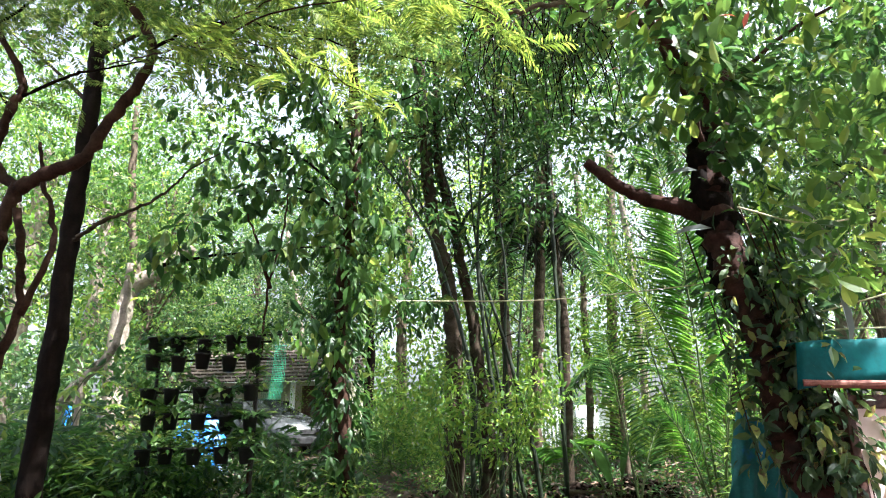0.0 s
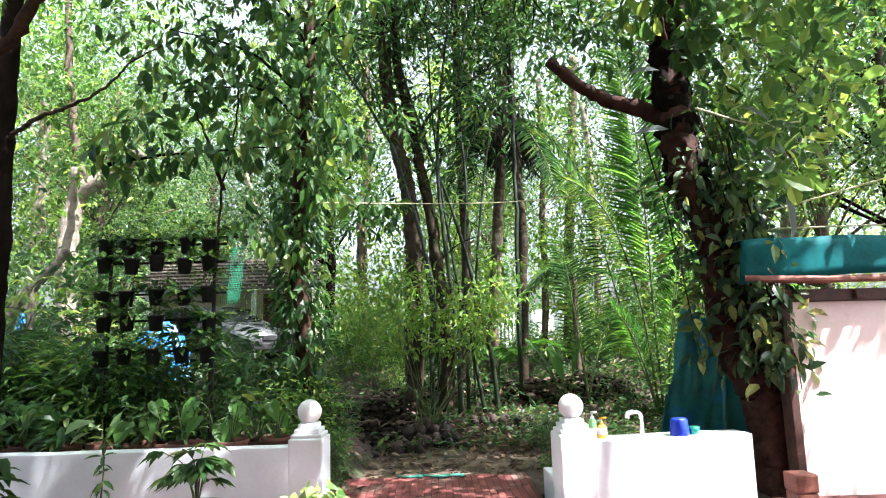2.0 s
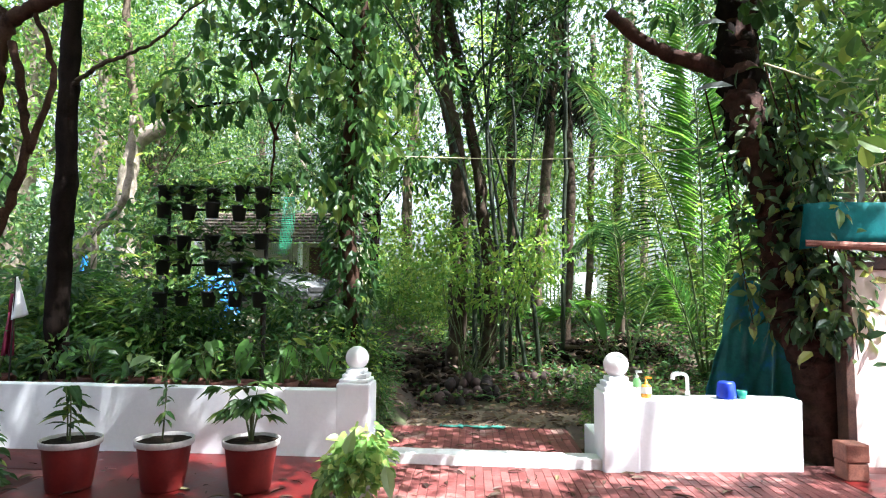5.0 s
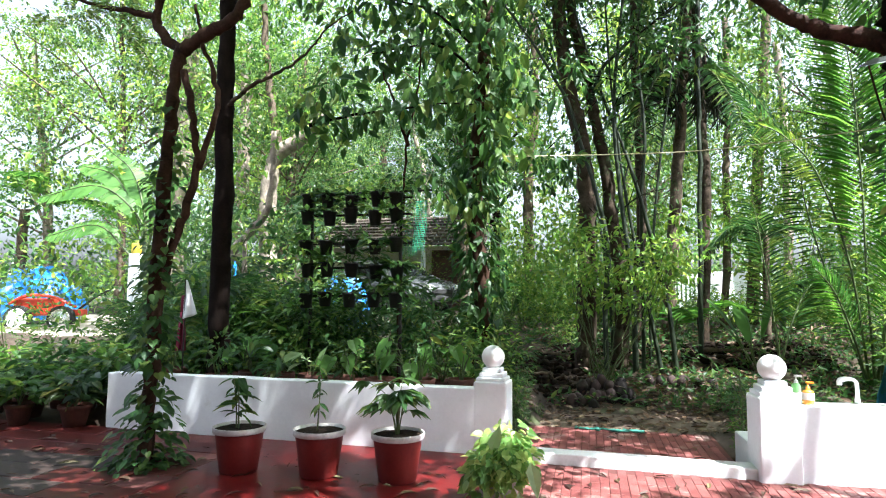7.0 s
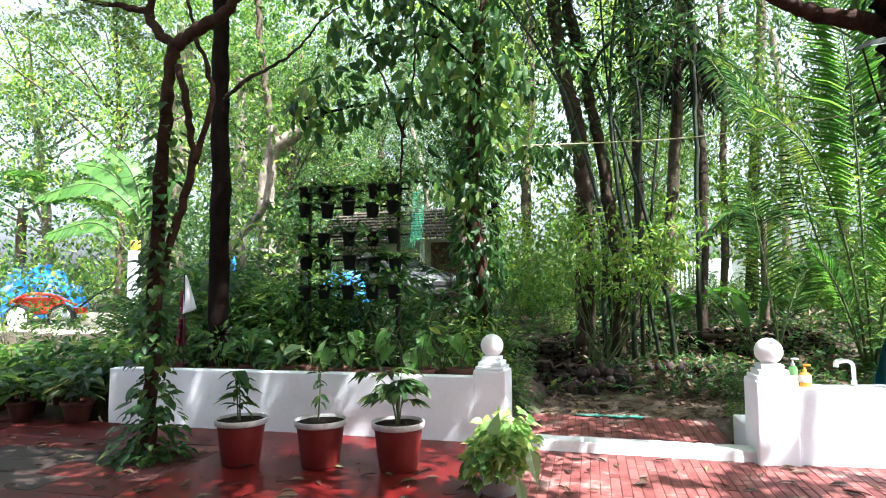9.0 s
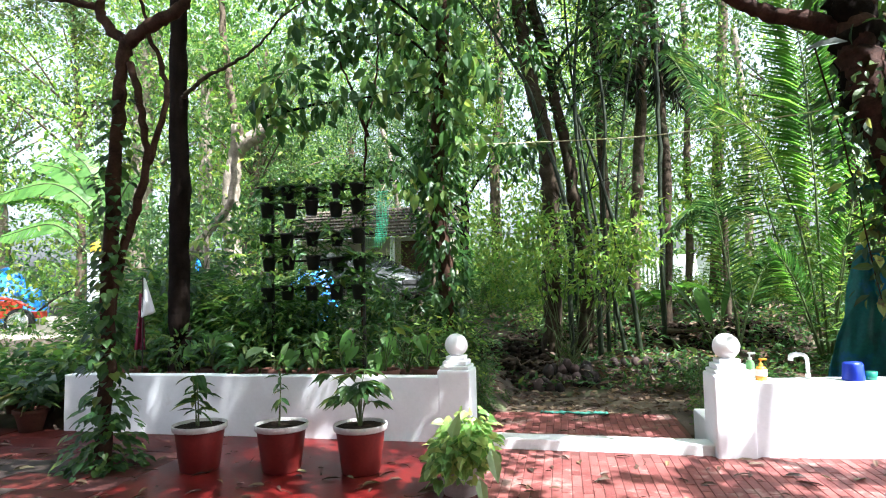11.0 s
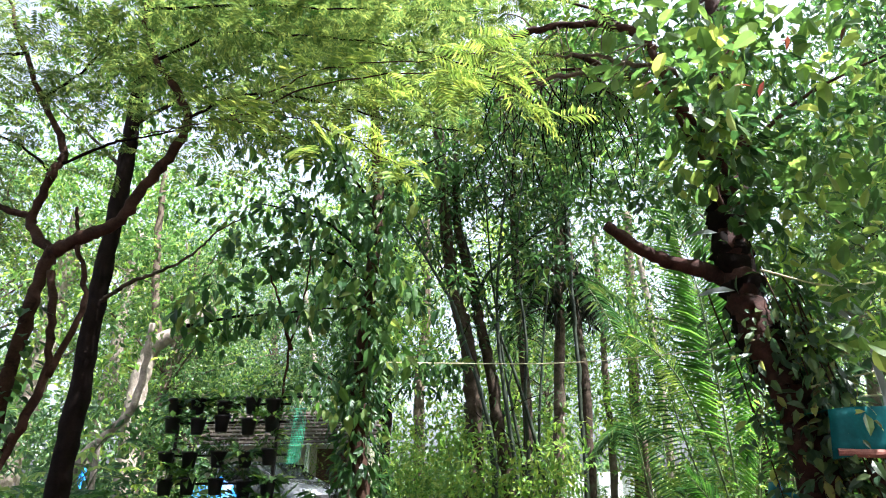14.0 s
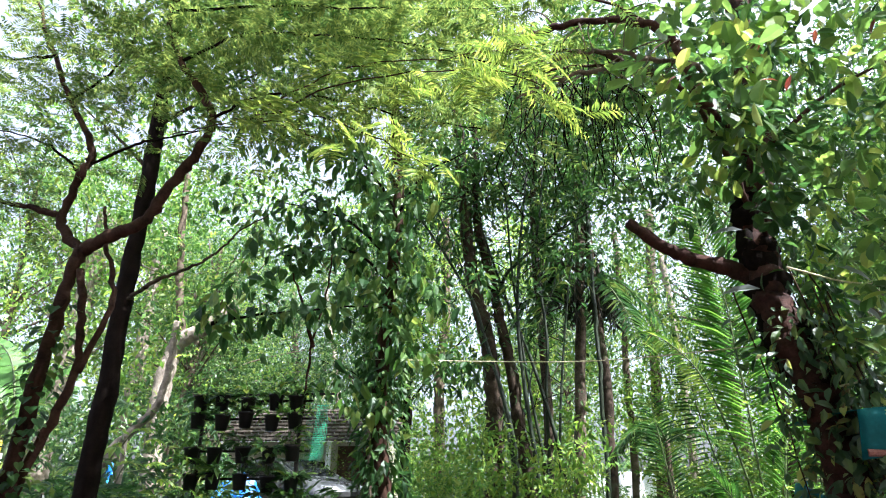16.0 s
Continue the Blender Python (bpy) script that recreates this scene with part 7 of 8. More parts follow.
palm("areca_palm", (2.45, 9.3, 2.1), [(-100, 50, 1.3, 0.95), (-60, 45, 1.2, 0.95), (100, 40, 1.2, 0.9), (-130, 62, 1.2, 0.9), (20, 50, 1.2, 0.8)], "dark palm with drooping comb-like fronds", 77, LEAF_DARK, 0.3, 0.07, 34)
palm("areca_palm", (1.5, 9.98, 4.85), [(-100, 25, 1.5, 1.2), (-60, 20, 1.4, 1.3), (-140, 15, 1.5, 1.3), (100, 25, 1.5, 1.2), (150, 15, 1.4, 1.3), (60, 20, 1.3, 1.2), (20, 30, 1.4, 1.1), (-20, 25, 1.4, 1.2)], "dark drooping old fronds hanging from a grey palm trunk", 79, LEAF_DARK, 0.4, 0.1, 34)


def dead_fronds():
    rng = np.random.default_rng(161)
    o = np.array([1.46, 9.9, 4.4])
    g = thing("dead_palm_fronds", "dark mass of withered fronds hanging from a grey palm trunk", "palm fronds", tuple(o))
    for k in range(16):
        a = 6.28 * k / 16 + rng.normal(0, 0.2)
        L = rng.uniform(0.45, 0.85)
        base = np.array([0.06 * math.cos(a), 0.06 * math.sin(a), rng.uniform(0.2, 0.95)])
        line = [base, base + (0.45 * L * math.cos(a), 0.3 * L * math.sin(a), 0.12), base + (0.7 * L * math.cos(a), 0.45 * L * math.sin(a), -0.35 * L), base + (0.72 * L * math.cos(a), 0.5 * L * math.sin(a), -L)]
        t = np.repeat(np.linspace(0.25, 1, 20), 2)
        P = along(line, t)
        D = np.stack([rng.normal(0, 0.45, 40), rng.normal(0, 0.3, 40), -np.ones(40)], -1)
        v, f = leaves(P, D, np.stack([rng.normal(0, 0.6, 40), -np.ones(40), rng.normal(0, 0.3, 40)], -1), 0.3 * rng.uniform(0.6, 1.2, 40), 0.12, LANCE)
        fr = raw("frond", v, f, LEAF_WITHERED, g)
        v, f = tube(line, 0.014, 0.004, 6, 0.05, k, 5)
        raw("midrib", v, f, BARK_GREY, fr)


dead_fronds()
slim_tree([(2.45, 9.35, 0.3), (2.43, 9.32, 1.2), (2.45, 9.3, 2.15)], 0.05, 0.04, BARK_GREY, LEAF_MID, "slender ringed palm stem in the undergrowth", 78, None, "palm_stem")
palm("coconut_frond_palm", (-14.5, 12.8, 3.4), [(60, 40, 3.6, 0.45), (95, 25, 3.4, 0.5), (130, 45, 3.2, 0.5), (20, 35, 3.2, 0.5), (180, 30, 3.2, 0.5), (250, 30, 3.0, 0.5)], "coconut palm crown with sunlit drooping fronds", 75, LEAF_PALM, 0.55, 0.07, 44)
slim_tree([(-14.6, 12.85, 0.4), (-14.55, 12.8, 2.0), (-14.5, 12.8, 3.5)], 0.14, 0.12, BARK_GREY, LEAF_MID, "ringed grey coconut palm stem", 76, None, "palm_stem")


def banana(x, y, n, seed, label):
    rng = np.random.default_rng(seed)
    z = float(ground_height(x, y))
    g = thing("broad_leaf_plant", label, "plant", (x, y, z))
    for k in range(n):
        a = rng.uniform(0, 6.28)
        e = rng.uniform(1.0, 1.4)
        L = rng.uniform(0.8, 1.3)
        d = np.array([math.cos(a) * math.cos(e), math.sin(a) * math.cos(e), math.sin(e)])
        m = 12
        verts, faces = [], []
        side = unit(np.cross(d, (0, 0, 1.0)))
        for i in range(m):
            t = i / (m - 1)
            c = d * L * (0.35 + 0.65 * t) - np.array([0, 0, 0.3 * t * t * L * 0.6])
            w = 0.095 * math.sin(min(math.pi, 0.15 + t * 2.95)) ** 0.7
            verts += [c - side * w + (0, 0, 0.04), c, c + side * w + (0, 0, 0.04)]
            if i:
                b = (i - 1) * 3
                faces += [(b, b + 1, b + 4, b + 3), (b + 1, b + 2, b + 5, b + 4)]
        lf = raw("blade", verts, faces, LEAF_DARK, g, smooth=True)
        v, f = tube([(0, 0, -0.03), tuple(d * L * 0.2), tuple(d * L * 0.4)], 0.014, 0.008, 6, 0.05, k, 4)
        raw("leaf_stalk", v, f, STALK, lf)


def big_leaf(x, y, h, n, size, seed, label):
    rng = np.random.default_rng(seed)
    z = float(ground_height(x, y))
    g = thing("big_leaf_tree", label, "tree", (x, y, z))
    v, f = tube([(0, 0, -0.05), (0.05, 0, h * 0.5), (0.0, 0.05, h)], 0.05, 0.03, 8, 0.05, seed)
    raw("trunk", v, f, BARK_PALE, g, smooth=True)
    for k in range(n):
        a, e = rng.uniform(0, 6.28), rng.uniform(-0.3, 0.6)
        d = np.array([math.cos(a) * math.cos(e), math.sin(a) * math.cos(e), math.sin(e)])
        p0 = np.array([0, 0, h * rng.uniform(0.65, 1.0)])
        p1 = p0 + d * rng.uniform(0.35, 0.75)
        v, f = tube([p0, (p0 + p1) / 2 + (0, 0, 0.06), p1], 0.008, 0.005, 5, 0.05, k, 4)
        st = raw("leaf_stalk", v, f, STALK, g)
        P, D = [], []
        for s in np.linspace(-1.5, 1.5, 7):
            side = np.array([-math.sin(a), math.cos(a), 0])
            P.append(p1)
            D.append(d * math.cos(s) + side * math.sin(s) + (0, 0, -0.35))
        v, f = leaves(P, D, np.tile((0.1, -0.3, 1.0), (7, 1)), size * np.array([0.6, 0.8, 0.95, 1, 0.95, 0.8, 0.6]), 0.42, OVAL)
        raw("blade", v, f, LEAF_BRIGHT, st)


def banana_clump(x, y, specs, seed, label):
    """Long paddle leaves, each split at its edges, on stout stalks from one stem."""
    rng = np.random.default_rng(seed)
    z = float(ground_height(x, y))
    g = thing("banana_plant", label, "banana plant", (x, y, z))
    v, f = tube([(0, 0, -0.05), (0.03, 0, 0.8), (0.0, 0.02, 1.7)], 0.1, 0.06, 10, 0.04, seed)
    raw("stem", v, f, STALK, g, smooth=True)
    for k, (root, mid, tip, width) in enumerate(specs):
        line = [np.array((x, y, z + 1.4)), np.array(root), np.array(mid), np.array(tip)]
        line = [q - (x, y, z) for q in line]
        m = 26
        c = along(line, np.linspace(0.28, 1, m))
        T = unit(np.gradient(c, axis=0))
        side = unit(np.cross(T, (0.25, -0.75, 0.7)))
        verts, faces = [], []
        for i in range(m):
            w = width * math.sin(min(math.pi, 0.25 + i / (m - 1) * 2.85)) ** 0.55
            for sgn in (-1, 1):
                b = len(verts)
                tear = rng.random() < 0.25
                nx = min(m - 1, i + 1)
                e = c[nx] - c[i]
                sag = np.array([0, 0, -0.28 * w * rng.uniform(0.6, 1.4)])
                lean = T[i] * w * 0.35
                verts += [c[i], c[i] + e * (0.9 if tear else 1.0), c[i] + e * (0.85 if tear else 1.0) + sgn * side[i] * w + lean + sag, c[i] + sgn * side[i] * w + lean + sag]
                faces.append((b, b + 1, b + 2, b + 3) if sgn > 0 else (b + 3, b + 2, b + 1, b))
        lf = raw("blade", verts, faces, LEAF_PADDLE, g)
        v, f = tube(line, 0.03, 0.008, 7, 0.03, k, 6)
        raw("leaf_stalk", v, f, STALK, lf, smooth=True)


banana_clump(-8.35, 10.0, [((-8.5, 10.0, 2.7), (-9.4, 9.9, 3.4), (-10.75, 9.8, 3.2), 0.26), ((-8.6, 9.9, 2.0), (-9.3, 9.8, 2.6), (-10.4, 9.7, 2.4), 0.24), ((-8.6, 10.1, 2.6), (-9.2, 10.1, 3.6), (-10.1, 10.1, 3.9), 0.24), ((-8.5, 10.1, 2.8), (-8.9, 10.2, 3.7), (-9.5, 10.2, 4.2), 0.22), ((-8.2, 10.0, 2.6), (-7.8, 9.9, 3.3), (-7.2, 9.8, 3.5), 0.24)], 85, "banana plant with broad sunlit leaves in the yard")
banana_clump(-12.9, 8.9, [((-12.8, 8.9, 1.6), (-12.3, 8.8, 2.1), (-11.6, 8.7, 1.9), 0.24), ((-12.8, 8.9, 1.4), (-12.4, 8.7, 1.7), (-11.8, 8.5, 1.3), 0.2), ((-12.9, 8.9, 1.9), (-12.7, 8.9, 2.6), (-12.2, 8.9, 3.0), 0.22)], 87, "low banana plant with broad pale leaves in the sun")
big_leaf(-4.75, 7.6, 2.0, 11, 0.24, 86, "slim sunlit tree with whorls of bright lobed leaves")
banana(2.1, 8.6, 5, 81, "broad-leaved plant with upright paddle leaves")
banana(-1.6, 12.5, 6, 83, "broad-leaved plant in the bright clearing")


# ---- shrubs ----
def shrub_template(seed, mat, n, length, width, shape, radius, height, label):
    rng = np.random.default_rng(seed)
    s = thing("shrub", label, "shrub", (0, -60, -5), "garden shrubs")
    bushy(s, rng, 0.0, n, radius, height, length, width, mat, shape, 9)
    return s


def plant_shrubs():
    rng = np.random.default_rng(91)
    kinds = [shrub_template(1, LEAF_MID, 420, 0.11, 0.4, OVAL, 0.45, 0.8, "leafy green garden shrub on bare soil"), shrub_template(2, LEAF_DARK, 420, 0.12, 0.42, OVAL, 0.4, 0.9, "dark green broad-leaved garden shrub"),
             shrub_template(3, LEAF_BRIGHT, 420, 0.09, 0.4, LANCE, 0.5, 1.0, "sunlit yellow-green small-leaved garden shrub"), shrub_template(4, LEAF_MID, 520, 0.07, 0.4, LANCE, 0.5, 1.3, "tall fine-leaved green shrub"),
             shrub_template(5, LEAF_BRIGHT, 600, 0.08, 0.42, LANCE, 0.6, 1.7, "tall sunlit shrub with small leaves")]
    spots = []
    for x in np.arange(-4.4, -0.7, 0.36):
        spots.append((x + rng.normal(0, 0.1), 5.6 + rng.uniform(0.1, 1.1), int(rng.integers(0, 2)), rng.uniform(0.75, 1.15)))
    for x in np.arange(-3.1, -1.5, 0.5):
        spots.append((x + rng.normal(0, 0.1), rng.uniform(6.1, 6.6), 1, rng.uniform(0.9, 1.3)))
    for k in range(24):
        spots.append((rng.uniform(-10.5, -4.6), rng.uniform(5.9, 8.4), int(rng.integers(0, 5)), rng.uniform(0.7, 1.2)))
    for k in range(14):
        spots.append((rng.uniform(-4.4, -2.9), rng.uniform(6.0, 7.6), int(rng.integers(0, 2)), rng.uniform(0.9, 1.4)))
    for k in range(14):
        spots.append((rng.uniform(-5.2, -3.0), rng.uniform(5.9, 7.2), int(rng.integers(0, 2)), rng.uniform(0.9, 1.4)))
    for k in range(9):
        spots.append((rng.uniform(-1.8, -0.75), rng.uniform(6.2, 8.0), int(rng.integers(0, 5)), rng.uniform(0.8, 1.3)))
    for k in range(26):
        spots.append((rng.uniform(-9.0, -3.4), rng.uniform(7.5, 11.5), int(rng.choice([0, 1, 1, 3, 4])), rng.uniform(0.7, 1.2)))
    for k in range(16):
        y = rng.uniform(8.8, 13)
        spots.append((rng.uniform(-3.2, -0.8), y, int(rng.integers(2, 5)), rng.uniform(0.6, 1.1)))
    for k in range(16):
        y = rng.uniform(9.5, 14)
        spots.append((rng.uniform(-0.6, 3.5), y, int(rng.integers(2, 5)), rng.uniform(0.6, 1.2)))
    for k in range(14):
        spots.append((rng.uniform(3.0, 7.0), rng.uniform(6.6, 11), int(rng.integers(0, 5)), rng.uniform(0.8, 1.4)))
    spots += [(1.3, 5.6, 0, 0.32), (1.45, 6.3, 1, 0.4), (-0.55, 6.5, 1, 0.4), (-0.05, 7.55, 0, 0.42), (0.3, 7.6, 1, 0.4), (-0.62, 5.25, 1, 0.3), (-0.68, 5.7, 1, 0.36), (-0.74, 6.05, 0, 0.42), (-0.66, 5.47, 1, 0.3), (-0.8, 6.4, 1, 0.5), (1.5, 7.2, 1, 0.5), (1.9, 6.6, 0, 0.45), (2.9, 6.6, 1, 0.6)]
    for k in range(30):
        y = rng.uniform(12, 20)
        spots.append((rng.uniform(-1.1 * y, 0.7 * y), y, int(rng.integers(2, 5)), rng.uniform(1.0, 2.0)))
    spots = [q for q in spots if not (q[1] > 9 and 0.11 < q[0] / q[1] < 0.25)] + [(2.2, 14.6, 0, 0.55), (3.0, 15.4, 1, 0.6), (2.5, 13.4, 1, 0.5), (3.5, 16.0, 0, 0.7), (1.9, 15.8, 1, 0.7)]
    for x, y, k, s in spots:
        if (y > 19 and 0.11 < x / y < 0.25) or (y > 6.4 and -1.22 < x / y < -0.86):
            continue
        if -0.46 < x / y < -0.2 and 7.4 < y < 16 and rng.random() < 0.8:
            continue
        if -0.22 < x / y < 0.0 and 5.9 < y < 14:
            s *= 0.5
        # bright kinds turn dark left of the rack, putting shade into the colour
        if -0.85 < x / y < -0.3 and y < 12 and k in (2, 4):
            k = 1
        if -0.28 < x / y < 0.04 and y < 9.5 and k > 1:
            k = int(y * 10) % 2
        if abs(x + 4.05) < 0.35 and 5.2 < y < 6.0:
            continue
        if -3.4 < x < -0.8 and 6.9 < y < 11 and rng.random() < 0.55:
            continue
        if -2.5 < x < -1.2 and 5.6 < y < 7.0 and rng.random() < 0.6:
            continue
        if -0.15 < x / y < 0.08 and 6.4 < y < 11.5 and rng.random() < 0.6:
            continue
        z = float(ground_height(x, y)) - 0.02
        copy_thing(kinds[k], Matrix.LocRotScale((x, y, z), Euler((0, 0, rng.uniform(0, 6.28))), (s, s, s * rng.uniform(0.85, 1.15))))
    # large dark shrubs near x -5 stand in for deep shade under the trees
    for x, y, k, s in ((-0.98, 5.8, 2, 0.7), (-5.2, 7.4, 1, 1.5), (-4.7, 7.0, 1, 1.2), (-5.9, 8.0, 1, 1.6), (-4.2, 7.9, 1, 1.4), (-3.3, 7.6, 1, 1.1), (-5.4, 8.6, 1, 1.7), (-3.5, 11.4, 1, 0.6), (-2.9, 10.2, 1, 0.6), (-6.0, 11.0, 1, 0.9), (-1.8, 10.8, 0, 0.95), (-1.2, 11.4, 3, 0.8), (-0.6, 10.6, 0, 0.85), (-0.2, 12.0, 3, 0.9), (0.35, 11.2, 1, 0.8), (-1.6, 12.6, 3, 1.0), (-0.9, 13.4, 4, 0.8), (2.05, 13.0, 3, 0.75), (2.6, 15.4, 1, 0.9), (3.4, 15.2, 3, 0.7), (2.9, 13.8, 0, 0.6)):
        copy_thing(kinds[k], Matrix.LocRotScale((x, y, float(ground_height(x, y)) - 0.02), Euler((0, 0, x * 7)), (s, s, s)))
    for k in kinds:
        for o in [*k.children_recursive, k]:
            bpy.data.objects.remove(o)


plant_shrubs()


# ---- far trees ----
def far_template(seed, leaf, bark, label, height, spread, count, per, length):
    rng = np.random.default_rng(seed)
    t = thing("woodland_tree", label, "tree", (0, -60, 0), "woodland trees")
    lean = rng.normal(0, 0.4, 2)
    stem = [(0, 0, -0.3), (lean[0] * 0.2, lean[1] * 0.2, height * 0.3), (lean[0] * 0.6, lean[1] * 0.6, height * 0.6), (lean[0], lean[1], height * 0.9)]
    pieces = [tube(stem, 0.15, 0.05, 9, 0.06, seed, 6, 0.02)]
    length *= 0.85
    c = np.stack([rng.normal(lean[0] * 0.7, spread, count), rng.normal(lean[1] * 0.7, spread, count), height * rng.uniform(0.28, 1.0, count) ** 0.8], -1)
    for k in range(22):
        b = along(stem, np.array([np.clip(c[k, 2] / height - 0.12, 0.1, 0.95)]))[0]
        pieces.append(tube([b, (b + c[k]) / 2 + (0, 0, 0.15), c[k]], 0.04, 0.008, 6, 0.1, k, 4))
    v, f = join(pieces)
    raw("trunk", v, f, bark, t, smooth=True)
    v, f = clumps(c, rng.uniform(0.35, 0.75, count), int(per * 1.35), rng, length * 0.85, 0.5, BLADE)
    raw("crown", v, f, leaf, t)
    return t


def far_trees():
    rng = np.random.default_rng(101)
    kinds = [far_template(201, LEAF_FAR, BARK_GREY, "tall leafy green woodland tree among others", 9, 1.3, 120, 80, 0.15), far_template(202, LEAF_BRIGHT, BARK_PALE, "sunlit yellow-green woodland tree among others", 8, 1.4, 110, 80, 0.15),
             far_template(203, LEAF_DARK, BARK_DARK, "dark leafy woodland tree among others", 10, 1.2, 110, 80, 0.16), far_template(204, LEAF_FAR, BARK_GREY, "broad green woodland tree among others", 11, 1.7, 130, 80, 0.17)]
    spots = []
    for k in range(40):
        y = rng.uniform(13, 34)
        x = rng.uniform(-1.35 * y, 0.85 * y)
        if (-0.02 < x / y < 0.3 and rng.random() < 0.6) or (x / y < -0.75 and rng.random() < 0.5) or (-0.5 < x / y < 0.4 and y < 24 and rng.random() < 0.65):
            continue
        spots.append((x, y))
    spots += [(8.6, 10.6), (7.6, 12.5), (1.0, 20), (2.6, 26), (-12, 13.5), (-8, 16), (-11, 19), (7.4, 20), (11, 17)]
    for x, y in spots:
        if (2.5 < x < 10 and 13 < y < 18.5) or -0.2 < x / y < 0.0 or (x / y < -0.9 and y > 18):
            continue
        if abs(x + 5.2) < 2.2 and 11 < y < 17:
            continue
        k = int(rng.integers(0, 4)) if x / y > -0.5 else int(rng.choice([0, 1, 3]))
        s = rng.uniform(0.75, 1.25)
        copy_thing(kinds[k], Matrix.LocRotScale((x, y, float(ground_height(x, y))), Euler((0, 0, rng.uniform(0, 6.28))), (s, s, s * rng.uniform(0.9, 1.2))))
    for x, y, k, s in ((5.4, 11.0, 0, 0.8), (-6.9, 12.6, 0, 0.8), (7.0, 10.4, 0, 0.8), (-2.5, 16.4, 2, 1.0), (-3.1, 15.2, 0, 0.9)):
        copy_thing(kinds[k], Matrix.LocRotScale((x, y, float(ground_height(x, y))), Euler((0, 0, rng.uniform(0, 6.28))), (s, s, s * rng.uniform(0.95, 1.1))))
    for k in kinds:
        for o in [*k.children_recursive, k]:
            bpy.data.objects.remove(o)
    # light, middle and dark leaf masses put sun and shade into the colour
    for mat, count, seed in ((LEAF_BRIGHT, 42000, 1), (LEAF_FAR, 52000, 2), (LEAF_DARK, 36000, 3)):
        az = rng.uniform(-1.2, 0.95, count)
        r = rng.uniform(15, 27, count)
        x, y = np.sin(az) * r, np.cos(az) * r
        z = rng.random(count) ** 1.3 * 4.6
        lump = np.array([noise.noise(Vector((a * 0.3, b * 0.3, c * 0.45 + seed * 9))) + 0.5 * noise.noise(Vector((a * 0.9, b * 0.9, c * 1.1))) for a, b, c in zip(x, y, z)])
        k = (lump > 0.08 + 0.05 * z) & ~((np.abs(x + 4.9) < 3.2) & (y < 17.4)) & ~((x / y > 0.1) & (x / y < 0.25) & (y < 17) & (z < 1.8)) & ~((x / y > -0.13) & (x / y < -0.07) & (rng.random(count) < 0.5))
        x, y, z = x[k], y[k], z[k]
        m = len(x)
        v, f = leaves(np.stack([x, y, z + ground_height(x, y)], -1), scatter(m, 1, rng, 0.3), unit(rng.normal(0, 0.6, (m, 3)) + (0, -0.4, 0.8)), 0.16 * rng.uniform(0.6, 1.3, m), 0.5, BLADE)
        tagged(raw("thicket", v, f, mat), "dense sunlit green thicket at the garden's far edge", "thicket", kind="stuff")
    n = 9000
    x, y, z = rng.uniform(-7.6, -4.3, n), rng.uniform(8.8, 10.6, n), 0.35 + rng.random(n) ** 1.4 * 2.6
    lump = np.array([noise.noise(Vector((a * 1.1, b * 1.1, c * 1.0))) for a, b, c in zip(x, y, z)])
    k = lump > -0.02 + 0.06 * z
    x, y, z = x[k], y[k], z[k]
    m = len(x)
    v, f = leaves(np.stack([x, y, z], -1), scatter(m, 1, rng, 0.3), unit(rng.normal(0, 0.6, (m, 3)) + (0, -0.4, 0.8)), 0.15 * rng.uniform(0.6, 1.3, m), 0.5, OVAL)
    n = 62000
    x2, y2, z2 = rng.uniform(-1.8, 5.2, n), rng.uniform(11.0, 14.0, n), 0.9 + rng.random(n) ** 1.35 * 5.6
    lump = np.array([noise.noise(Vector((a * 0.9, b * 0.6, c * 0.8))) + 0.35 * noise.noise(Vector((a * 2.6, b * 2, c * 2.6))) for a, b, c in zip(x2, y2, z2)])
    k = (lump > -0.1 + 0.05 * (z2 - 1.2)) & ~((x2 > 1.3) & (x2 < 2.7) & (z2 > 4.2)) & ~((x2 > 1.9) & (x2 < 3.2) & (z2 < 1.7) & (rng.random(n) < 0.7))
    x2, y2, z2 = x2[k], y2[k], z2[k]
    m2 = len(x2)
    v2, f2 = leaves(np.stack([x2, y2, z2], -1), scatter(m2, 1, rng, 0.3), unit(rng.normal(0, 0.6, (m2, 3)) + (0, -0.4, 0.8)), 0.1 * rng.uniform(0.6, 1.4, m2), 0.48, LANCE)
    tagged(raw("hanging_creepers", v2, f2, LEAF_BRIGHT), "curtains of green creepers hanging among the far stems", "creepers", kind="stuff")
    tagged(raw("understory", v, f, LEAF_FAR), "dense green saplings under the trees", "undergrowth", kind="stuff")
    # lighter leaf colour stands in for sunshine on this layer
    n = 6500
    x, y, z = rng.uniform(-11.5, -5.6, n), rng.uniform(9.6, 12.4, n), 0.7 + rng.random(n) * 5.2
    lump = np.array([noise.noise(Vector((a * 0.9, b * 0.9, c * 2.6))) for a, b, c in zip(x, y, z)])
    k = (lump > 0.12) & ~((x < -8.0) & (z < 1.5))
    x, y, z = x[k], y[k], z[k]
    m = len(x)
    v, f = leaves(np.stack([x, y, z], -1), scatter(m, 1, rng, 0.2), unit(rng.normal(0, 0.3, (m, 3)) + (0.3, -0.3, 1.0)), 0.17 * rng.uniform(0.6, 1.3, m), 0.55, OVAL)
    tagged(raw("understory", v, f, LEAF_BRIGHT), "layered pale green foliage of young trees, sunlight put into the colour", "undergrowth", kind="stuff")
    n = 52000
    az = rng.uniform(-1.25, 1.1, n)
    r = rng.uniform(30, 55, n)
    z = 0.3 + rng.random(n) ** 1.5 * 20
    P = np.stack([np.sin(az) * r, np.cos(az) * r, z], -1)
